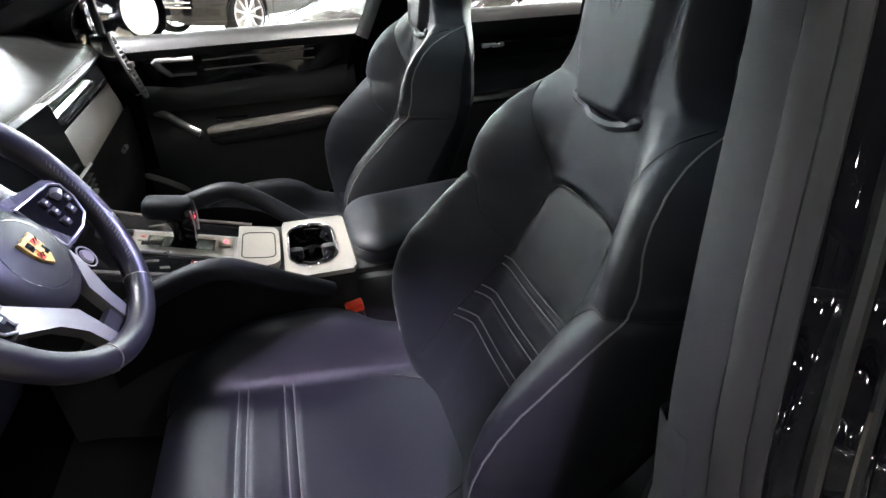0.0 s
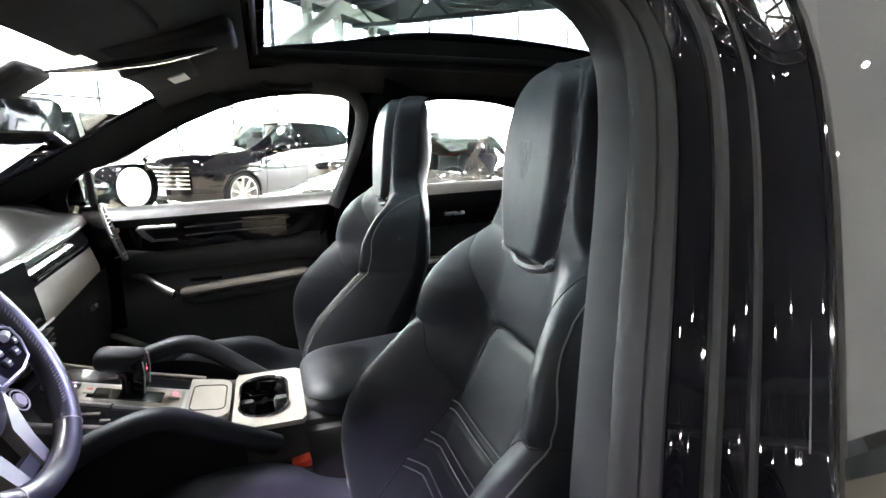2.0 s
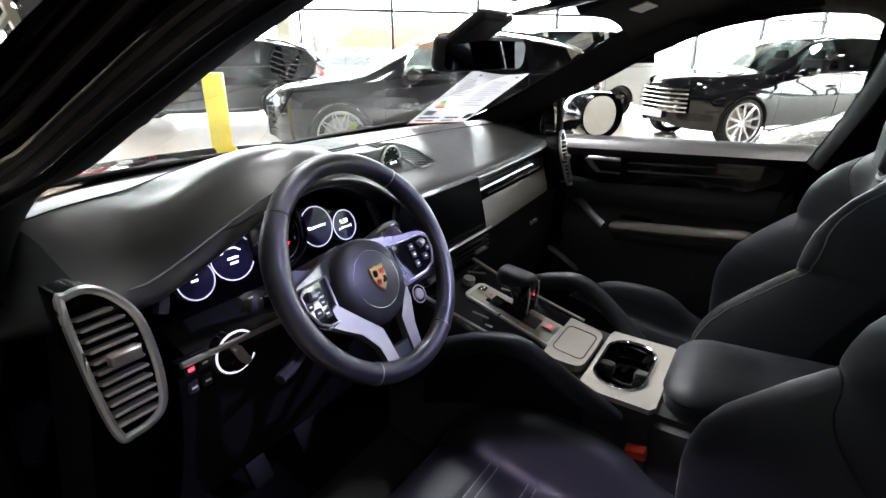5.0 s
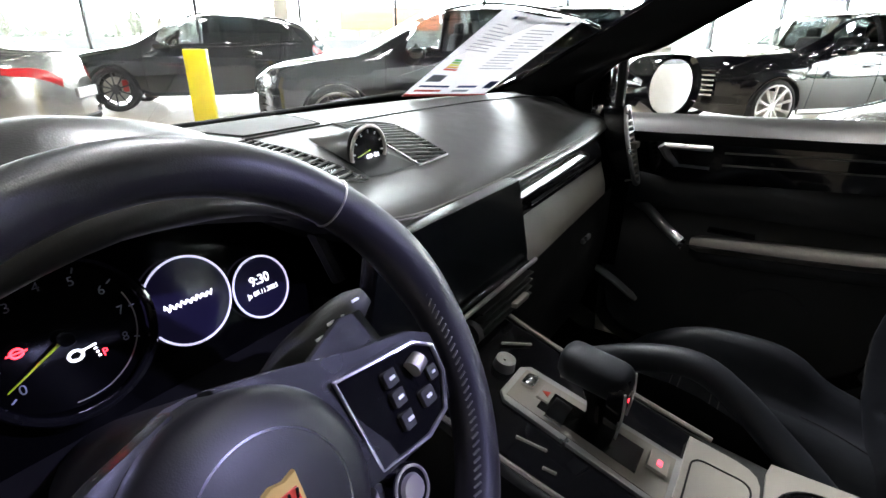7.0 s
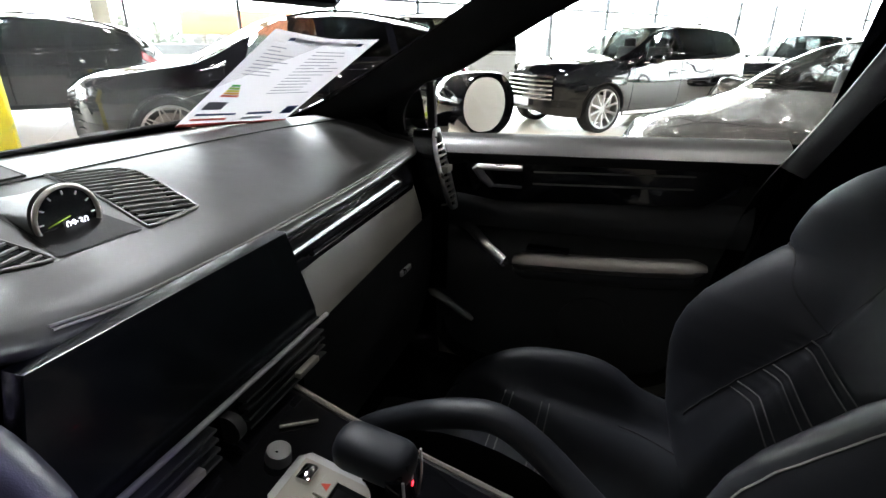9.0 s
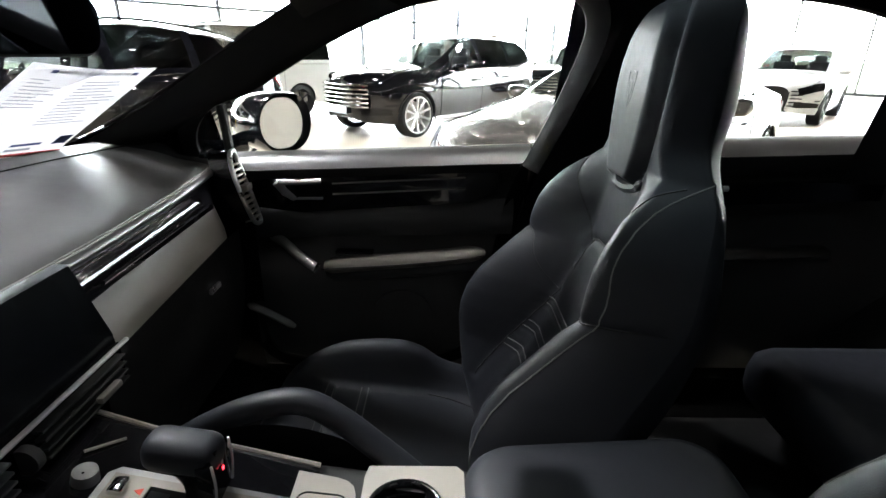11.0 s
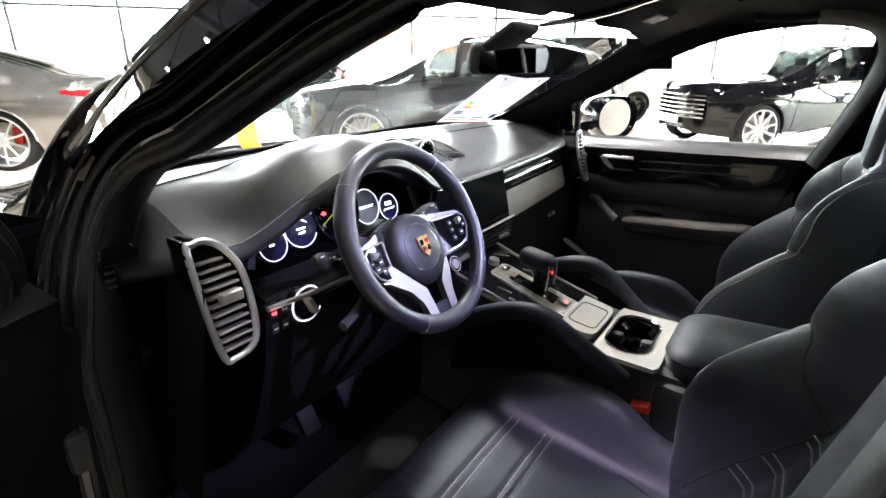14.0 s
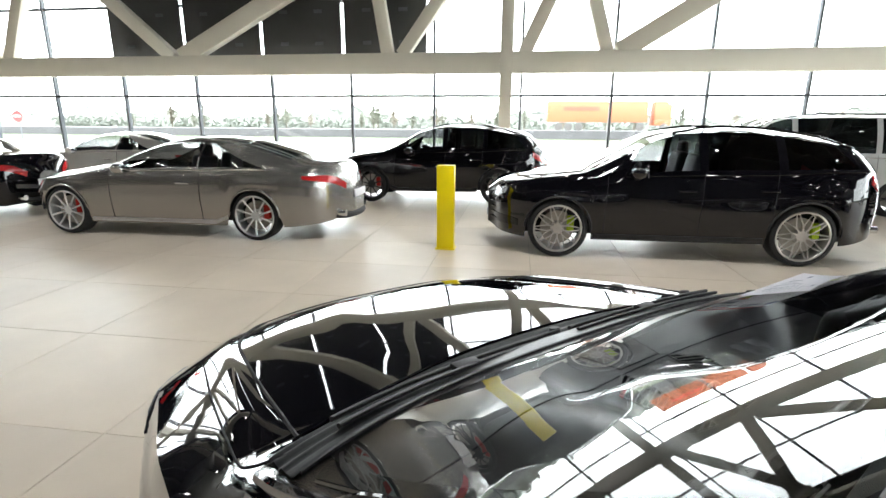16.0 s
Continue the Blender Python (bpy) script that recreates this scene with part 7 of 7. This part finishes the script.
def pad_ring(inset, z, tilt=0.012):
    return [(0.263 + x, y, z + tilt * x / 0.17) for x, y in round_poly(0.345 - 2 * inset, 0.236 - 2 * inset, 0.062 - inset * 0.6, 8)]


lower = [pad_ring(0.018, 0.790, 0), pad_ring(0.006, 0.800, 0), pad_ring(0.002, 0.815, 0.003), pad_ring(0.004, 0.831, 0.006)]
upper = [pad_ring(0.004, 0.8315, 0.006), pad_ring(0.0, 0.840, 0.008), pad_ring(0.002, 0.850), pad_ring(0.010, 0.860), pad_ring(0.024, 0.867), pad_ring(0.045, 0.870), pad_ring(0.08, 0.872)]
box_arm = part("armrest_lid", loops(upper), LEATHER, con, "padded leather armrest lid")
part("armrest_base", loops(lower), LEATHER, box_arm)
part("lid_seam", tube(pad_ring(0.0035, 0.8312, 0.006), 0.0016, 5, closed=True), SEAM, box_arm)
part("box_sides", box((0.27, 0, 0.70), (0.37, 0.25, 0.16), 0.02), PLASTIC, con)

# ---- seats
RIBBING = mat("pale_grey_thread", (0.12, 0.117, 0.113), 0.65, var=0.0)
def soft_tab(tab, n=160):
    return [(p[0], p[1]) for p in spline(tab, n)]


# middle of the backrest, crest of its bolsters, half width and depth, by height
SX = soft_tab([(0.60, 0.185), (0.70, 0.235), (0.80, 0.295), (0.90, 0.345), (1.03, 0.393), (1.10, 0.404), (1.16, 0.412), (1.25, 0.416), (1.35, 0.424), (1.41, 0.438), (1.44, 0.458), (1.455, 0.49)])
SW = soft_tab([(0.60, 0.19), (0.66, 0.235), (0.72, 0.264), (0.80, 0.276), (0.90, 0.278), (1.0, 0.270), (1.06, 0.258), (1.11, 0.241), (1.16, 0.208), (1.20, 0.160), (1.24, 0.127), (1.29, 0.120), (1.34, 0.118), (1.39, 0.110), (1.42, 0.096), (1.44, 0.076), (1.452, 0.050), (1.456, 0.03)])
SC = [(0.60, 0.175), (0.66, 0.158), (0.72, 0.150), (0.78, 0.147), (0.82, 0.151), (0.86, 0.164), (0.90, 0.188), (0.94, 0.226), (0.97, 0.256), (0.992, 0.281), (1.006, 0.293), (1.022, 0.298), (1.05, 0.303), (1.08, 0.311), (1.11, 0.327), (1.14, 0.351), (1.17, 0.386), (1.195, 0.414), (1.22, 0.43), (1.46, 0.60)]
ST = soft_tab([(0.60, 0.12), (0.90, 0.13), (1.10, 0.115), (1.20, 0.115), (1.30, 0.13), (1.42, 0.10), (1.456, 0.03)])


PADW = soft_tab([(1.160, 0.050), (1.172, 0.060), (1.20, 0.072), (1.26, 0.082), (1.33, 0.085), (1.385, 0.077), (1.415, 0.064), (1.432, 0.045), (1.440, 0.02)])
CREASES = [[(0.0, 1.036), (0.055, 1.034), (0.082, 1.018), (0.096, 0.96), (0.108, 0.88), (0.13, 0.77), (0.145, 0.67)],
           [(0.082, 1.018), (0.12, 1.09), (0.162, 1.188)], [(0.104, 0.905), (0.15, 0.948), (0.19, 0.998), (0.225, 1.010), (0.262, 1.012)],
           [(0.165, 1.195), (0.205, 1.12), (0.230, 1.05), (0.234, 1.0), (0.234, 0.9), (0.225, 0.78), (0.20, 0.68)]]
RIBS = (0.884, 0.870, 0.824, 0.810, 0.772, 0.758)
CREASE_PTS = [np.array([p for p in spline(c, 60)]) for c in CREASES]
CREASE_DEEP = (0.007, 0.005, 0.006, 0.003)


def seat_front(y, z, off=0.0):
    """Front face of a backrest at y from its middle."""
    w, mid, a = lerp_tab(SW, z), lerp_tab(SX, z), abs(y)
    b = max(0.0, mid - lerp_tab(SC, z))
    top = min(0.222, 0.82 * w)
    x = mid - b * smooth01((a - 0.40 * top) / (0.60 * top)) ** 0.9 + (0.060 + b * 0.75) * max(0.0, (a - top) / max(0.01, w - top)) ** 1.7
    if 1.155 < z < 1.445:
        d = min(lerp_tab(PADW, z) - abs(y), (z - 1.160) * 1.0)
        x -= 0.020 * smooth01(d / 0.020) - 0.006 * math.exp(-(d / 0.005) ** 2)
    if 0.64 < z < 1.2 and abs(y) < 0.265:
        q = np.array((abs(y), z))
        for c, k in zip(CREASE_PTS, CREASE_DEEP):
            dd = float(((c - q) ** 2).sum(1).min())
            if dd < 0.0006:
                x += k * math.exp(-dd / 0.00006)
        for zz in RIBS:
            if abs(y) < 0.125 and abs(z - zz) < 0.012:
                x += 0.003 * math.exp(-((z - zz) / 0.0035) ** 2)
    return x - off


# cushion: height of its middle and of its side bolsters from front to back
CUSH_MID = soft_tab([(-0.305, 0.545), (-0.293, 0.605), (-0.265, 0.645), (-0.20, 0.662), (-0.10, 0.652), (0.0, 0.640), (0.15, 0.622), (0.27, 0.61)])
CUSH_SIDE = soft_tab([(-0.305, 0.560), (-0.290, 0.625), (-0.262, 0.668), (-0.225, 0.702), (-0.167, 0.737), (-0.10, 0.757), (0.0, 0.760), (0.06, 0.742), (0.125, 0.70), (0.27, 0.66)])
CUSH_RIBS = (-0.157, -0.141, -0.079, -0.063)


def build_seat(dx, yc, parent, label, drop=0.0):
    nz, nu = 190, 75
    zs = [0.60 + 0.855 * (1 - (1 - i / (nz - 1)) ** 1.15) for i in range(nz)]
    v, f = [], []
    for z in zs:
        w, t = lerp_tab(SW, z), lerp_tab(ST, z)
        for k in range(nu):
            y = w * math.sin(math.pi / 2 * (2 * k / (nu - 1) - 1))
            v.append((dx + seat_front(y, z), yc + y, z))
        for k in range(nu - 2, 0, -1):
            u = math.sin(math.pi / 2 * (2 * k / (nu - 1) - 1))
            v.append((dx + lerp_tab(SX, z) + t * (1 - 0.45 * abs(u) ** 3) + 0.0, yc + w * u * 0.985, z))
    n = 2 * nu - 2
    for i in range(nz - 1):
        for k in range(n):
            f.append((i * n + k, (i + 1) * n + k, (i + 1) * n + (k + 1) % n, i * n + (k + 1) % n))
    f.append(tuple((nz - 1) * n + k for k in range(n)))
    f = [tuple(reversed(q)) for q in f]
    s = part("front_seat", (v, f), LEATHER, parent, label, angle=70)
    line = lambda pts, n=30, r=0.0016, name="seam", m=SEAM: part(name, tube([(dx + seat_front(y, z, 0.0006), yc + y, z) for y, z in spline(pts, n)], r, 5), m, s)
    for sg in (-1, 1):
        for c, r in zip(CREASES[:3], (0.0024, 0.0016, 0.0016)):
            line([(sg * a, b) for a, b in c], 40, r)
        line([(sg * a, b) for a, b in CREASES[3]], 40, 0.0013, "stitching", STITCH)
    for z in RIBS:
        w = lerp_tab([(0.7, 0.140), (0.88, 0.108)], z)
        line([(-w, z + 0.004), (0, z), (w, z + 0.004)], 16, 0.0015, "rib", RIBBING)
    part("fold", tube([(dx + seat_front(y, z, 0.001), yc + y, z) for y, z in spline([(-0.080, 1.176), (-0.04, 1.158), (0, 1.153), (0.04, 1.158), (0.080, 1.176)], 20)], [0.003] + [0.0085] * 18 + [0.003], 8), LEATHER, s)
    crest = lambda pts, nm: part(nm, tube([(dx + seat_front(y, z, -0.0002), yc + y, z) for y, z in pts], 0.0007, 5, closed=len(pts) > 4), LEATHER, s)
    crest([(q[0] * 1.05, 1.312 + q[1] * 1.4) for q in shield], "embossed_shield")
    crest([(q[0] * 0.45, 1.312 + q[1] * 0.6) for q in shield], "embossed_field")
    for y0, z0, y1, z1 in ((-0.018, 1.314, -0.008, 1.314), (0.008, 1.314, 0.018, 1.314), (0.0, 1.333, 0.0, 1.324), (0.0, 1.300, 0.0, 1.289)):
        crest([(y0, z0), (y1, z1)], "embossed_line")
    # cushion
    def cush(u, w):
        x = -0.305 + 0.575 * u
        y = 0.272 * math.sin(math.pi / 2 * (2 * w - 1))
        a = abs(y)
        mid, high = lerp_tab(CUSH_MID, x) - drop, lerp_tab(CUSH_SIDE, x) - 1.8 * drop
        z = mid + (high - mid) * smooth01((a - 0.150) / 0.058) - 0.11 * max(0, (a - 0.222) / 0.05) ** 2 - 0.008 * math.exp(-((a - 0.160) / 0.006) ** 2) * (x > -0.26)
        z += 0.006 * math.cos(math.pi * a / 0.30) * (a < 0.15)
        for r in CUSH_RIBS:
            z -= 0.004 * math.exp(-((x - r) / 0.004) ** 2) * (a < 0.155)
        return dx + x, yc + y, z
    g = grid(96, 49, cush)
    skirt = [cush(0, j / 48) for j in range(49)] + [cush(i / 95, 1) for i in range(1, 96)] + [cush(1, j / 48) for j in range(47, -1, -1)] + [cush(i / 95, 0) for i in range(94, 0, -1)]
    k = len(skirt)
    sk = [p for p in skirt] + [(p[0] + 0.01, yc + (p[1] - yc) * 0.96, 0.50) for p in skirt]
    sf = [(i, (i + 1) % k, k + (i + 1) % k, k + i) for i in range(k)]
    c = part("cushion", join((g[0], [tuple(reversed(q)) for q in g[1]]), (sk, sf)), LEATHER, s, "leather seat cushion", angle=60)
    cl2 = lambda pts, n=30, r=0.0016, m=SEAM: part("cushion_seam", tube([Vector(cush((x + 0.305) / 0.575, 0.5 + math.asin(max(-1, min(1, y / 0.272))) / math.pi)) + Vector((0, 0, 0.0006)) for x, y in spline(pts, n)], r, 5), m, s)
    for sg in (-1, 1):
        cl2([(-0.29, sg * 0.155), (-0.2, sg * 0.160), (-0.05, sg * 0.160), (0.10, sg * 0.150), (0.2, sg * 0.11)], 40, 0.0022)
    for x in CUSH_RIBS:
        cl2([(x, -0.155), (x, 0), (x, 0.155)], 20, 0.0016, RIBBING)
    part("seat_base", box((dx - 0.02, yc, 0.47), (0.46, 0.44, 0.12), 0.03), PLASTIC, s)
    part("bolster_panel", box((dx + 0.22, yc - 0.235 if yc < 0 else yc + 0.235, 0.55), (0.22, 0.05, 0.10), 0.02), PLASTIC, s)
    return s


build_seat(0.0, -0.395, car, "black leather driver's sports seat with fixed headrest")
build_seat(-0.045, 0.395, car, "black leather passenger sports seat with fixed headrest", 0.028)
bk = part("belt_buckle", box((0.085, -0.136, 0.665), (0.035, 0.026, 0.11), 0.006, 2, Matrix.Rotation(radians(-12), 3, "Y")), PLASTIC, car, "seat belt buckle with red button")
part("release_button", box((0.076, -0.136, 0.722), (0.036, 0.024, 0.018), 0.003, 2, Matrix.Rotation(radians(-12), 3, "Y")), REDPLASTIC, bk)
# rear bench
bench = part("rear_seat", join(box((1.05, 0, 0.64), (0.5, 1.25, 0.16), 0.06, 3), box((1.38, 0, 0.95), (0.16, 1.25, 0.62), 0.06, 3, Matrix.Rotation(radians(16), 3, "Y"))), LEATHER, car, "black leather rear bench")
for y in (-0.4, 0.0, 0.4):
    part("rear_headrest", box((1.48, y, 1.32), (0.09, 0.24, 0.15), 0.04, 3), LEATHER, bench)

# ---- mirrors, visors, overhead console
RVM = Matrix.Translation((-0.357, 0.030, 1.382)) @ Matrix.Rotation(radians(-9), 4, "Z") @ Matrix.Rotation(radians(8), 4, "Y")
rv = part("rear_view_mirror", moved(box((0, 0, 0), (0.034, 0.270, 0.066), 0.016, 3), RVM), PLASTIC, car, "rear-view mirror")
part("mirror_glass", moved(slab(round_poly(0.256, 0.054, 0.018), 0.002, (0.0185, 0, 0), (0, 1, 0), (0, 0, 1)), RVM), DIMMIRROR, rv)
part("mirror_stem", tube(spline([(-0.366, 0.028, 1.388), (-0.360, 0.012, 1.405), (-0.345, 0.0, 1.422)], 8), 0.011, 8), PLASTIC, rv)
part("sensor_housing", box((-0.330, -0.030, 1.424), (0.10, 0.12, 0.022), 0.015, 3, Matrix.Rotation(radians(-32), 3, "Y")), PLASTIC, car)
part("overhead_console", box((-0.095, 0.02, 1.509), (0.22, 0.20, 0.030), 0.014, 3, Matrix.Rotation(radians(-11), 3, "Y")), LINER, car)
for sd in (-1, 1):
    vs = part("sun_visor", box((-0.150, sd * 0.34, 1.4855), (0.13, 0.40, 0.022), 0.01, 3, Matrix.Rotation(radians(-20), 3, "Y")), LINER, car, "folded black sun visor")
    if sd > 0:
        part("visor_label", box((-0.131, 0.355, 1.4795), (0.038, 0.105, 0.004), 0.0005, 1, Matrix.Rotation(radians(-20), 3, "Y")), PAPER, vs)
part("console_chrome", tube(spline([(-0.292, 0.0, 1.448), (-0.201, 0.0, 1.460), (-0.122, 0.008, 1.476), (-0.07, 0.018, 1.492), (-0.022, 0.028, 1.506)], 16), [0.003, 0.006, 0.008, 0.0095, 0.0105, 0.011, 0.0115, 0.012, 0.012, 0.012, 0.012, 0.0115, 0.011, 0.010, 0.008, 0.004], 8, flat=0.5), CHROME, car)

# ---- passenger's door mirror
def door_mirror(sd, parent, M):
    ov = lambda k, dx: [(dx, sd * 0.172 + a * k, 0.062 + b * k) for a, b in round_poly(0.200, 0.170, 0.083, 10)]
    rings = [ov(0.86, 0.046), ov(0.97, 0.060), ov(1.0, 0.050), ov(1.0, 0.020), ov(0.97, -0.03), ov(0.86, -0.075), ov(0.62, -0.105), ov(0.25, -0.118)]
    h = part("door_mirror", moved(loops(rings), M), BLACKPAINT, parent, "glossy black door mirror")
    part("mirror_glass", moved(slab(round_poly(0.154, 0.142, 0.069, 10), 0.004, (0.056, sd * 0.160, 0.062), (0, 1, 0), (0, 0, 1)), M), MIRROR, h)
    part("mirror_foot", moved(tube(spline([(-0.02, -sd * 0.09, -0.01), (-0.03, sd * 0.0, -0.005), (-0.03, sd * 0.09, 0.01)], 8), [0.03, 0.03, 0.028, 0.026, 0.026, 0.028, 0.03, 0.03], 12, up=(1, 0, 0), flat=0.6), M), BLACKPAINT, h)


door_mirror(1, car, Matrix.Translation((-0.532, 0.930, 1.103)) @ Matrix.Rotation(radians(-32), 4, "Z"))
part("mirror_triangle", slab([(-0.60, 1.10), (-0.48, 1.10), (-0.47, 1.235), (-0.52, 1.205)], 0.012, (0, 0.83, 0), (1, 0, 0), (0, 0, 1)), GLASS, car)
part("quarter_bar", tube([(-0.475, 0.835, 1.09), (-0.47, 0.80, 1.24)], 0.012, 8), PLASTIC, car)

# ---- open driver's door
HINGE = Vector((-0.60, -0.90, 0))
OPEN = Matrix.Translation(HINGE + Vector((0, 0, -0.025))) @ Matrix.Rotation(radians(-66), 4, "Z") @ Matrix.Translation(-HINGE)
dd = part("driver_door", moved(cs(sh.sheet(lambda x, j, s: in_door(x, j, s) and not (SUV["g0"] - 0.04 < x < 2.56 and NL <= j < NL + NG - 2))), OPEN), BLACKPAINT, car, "open driver's door, black")
g = part("side_window", moved(cs(sh.sheet(lambda x, j, s: in_door(x, j, s) and SUV["g0"] - 0.04 < x < 2.56 and NL <= j < NL + NG - 2)), OPEN), GLASS, dd)
g.visible_shadow = False
part("inner_card", moved(grid(24, 12, lambda u, v: (-0.585 + 0.93 * u, -0.80 - 0.04 * math.sin(math.pi * v), 0.45 + 0.665 * v)), OPEN), DARK, dd, "black door card")
part("window_sill", moved(grid(24, 6, lambda u, v: (-0.585 + 0.93 * u, -0.80 - 0.085 * v, 1.115 + 0.03 * math.sin(math.pi * v / 2) + 0.02 * u)), OPEN), DARK, dd)
part("front_edge", moved(box((-0.592, -0.86, 0.76), (0.02, 0.12, 0.62), 0.006), OPEN), BLACKPAINT, dd)
for o, lat, r in ((0.014, 0.012, 0.009), (0.034, 0.022, 0.012), (0.056, 0.030, 0.011), (0.074, 0.040, 0.008)):
    part("frame_seal", moved(ring_strip(bulge(o - 0.03, lat, r), span=lambda x, z: z > 1.04), OPEN), DARK, dd)
part("door_frame", moved(ring_strip([(-0.018, 0.004), (0.008, 0.014), (0.030, 0.026), (0.050, 0.046)], span=lambda x, z: z > 1.04), OPEN), DARK, dd)
part("armrest", moved(tube(spline([(-0.30, -0.76, 0.82), (-0.1, -0.76, 0.84), (0.15, -0.80, 0.85)], 16), 0.034, 10, up=(0, 0, 1), flat=0.6), OPEN), DASH, dd)
part("pull_bar", moved(tube(spline([(-0.30, -0.75, 0.825), (-0.36, -0.78, 0.86), (-0.43, -0.82, 0.88)], 12), 0.013, 8), OPEN), SATIN, dd)
door_mirror(-1, dd, OPEN @ Matrix.Translation((-0.36, -0.88, 1.08)))
part("hinge", box((-0.545, -0.885, 0.85), (0.06, 0.05, 0.07), 0.01), PLASTIC, car)
part("hinge", box((-0.545, -0.885, 0.62), (0.06, 0.05, 0.07), 0.01), PLASTIC, car)

# ---------------------------------------------------------------- price sheet on the dashboard
sheet = thing("price_sheet", (-0.8, 0.6, 1.15), "white printed price sheet leaning against the windscreen", "paper")
PA, PB, PC = Vector((-0.826, 0.396, 1.168)), Vector((-0.589, 0.405, 1.337)), Vector((-0.515, 0.630, 1.324))
PU, PV = (PC - PB), (PB - PA)


def ps(u, v, d=0.0):
    n = PU.cross(PV).normalized()
    return PA + PU * u + PV * v + n * (d + 0.010 * math.sin(math.pi * u) * v)


part("page", grid(10, 10, lambda u, v: ps(u, v)), SHEET, sheet)


def mark(u0, u1, v0, v1, m, name="print_bar"):
    part(name, ([tuple(ps(a, b, 0.0012)) for a, b in ((u0, v0), (u1, v0), (u1, v1), (u0, v1))], [(0, 1, 2, 3)]), m, sheet)


mark(0.0, 1.0, 0.0, 0.035, REDINK)
mark(0.15, 0.85, 0.93, 0.96, BLUEINK)
for k in range(14):
    mark(0.46, 0.46 + rng.uniform(0.25, 0.45), 0.86 - k * 0.036, 0.868 - k * 0.036, INK)
for k in range(9):
    mark(0.08, 0.08 + rng.uniform(0.1, 0.26), 0.86 - k * 0.034, 0.868 - k * 0.034, INK)
for k, c in enumerate(((0.05, 0.4, 0.08), (0.25, 0.5, 0.06), (0.7, 0.65, 0.05), (0.8, 0.4, 0.04), (0.65, 0.10, 0.05))):
    mark(0.10, 0.17 + 0.018 * k, 0.46 - k * 0.028, 0.482 - k * 0.028, mat("energy_band", c, 0.7, var=0.0), "energy_band")
mark(0.06, 0.22, 0.20, 0.29, INK)
mark(0.06, 0.40, 0.13, 0.155, BLUEINK)
mark(0.06, 0.36, 0.07, 0.095, REDINK)
mark(0.50, 0.74, 0.13, 0.16, BLUEINK)
mark(0.50, 0.70, 0.07, 0.10, INK)
mark(0.84, 0.96, 0.12, 0.22, BLUEINK)

# ---------------------------------------------------------------- floor tiles, last
tile_mesh = None
far = ([], [])
near = 0
TS = 1.2
for i in range(45):
    for j in range(25):
        a, b = A0 + TS * (i + 0.5), B0 + TS * (j + 0.5)
        if a + TS / 2 > A1 or b + TS / 2 > B1 - 0.1:
            continue
        c = hall(a, b)
        if -11 < a < 5 and 1.5 < b < 14 and near < 300:
            if tile_mesh is None:
                g = box((0, 0, -0.006), (TS - 0.006, TS - 0.006, 0.012), 0.0015, 1)
                ob = solid("tile", moved(g, HALL), TILE, floor)
                tile_mesh = ob.data
            else:
                ob = new("tile", tile_mesh)
                ob.parent = floor
            ob.location = c
            near += 1
        else:
            g = hbox(a, b, -0.006, TS - 0.006, TS - 0.006, 0.012)
            k = len(far[0])
            far[0].extend(g[0])
            far[1].extend(tuple(q + k for q in f) for f in g[1])
solid("tiles", far, TILE, floor, kind="stuff")
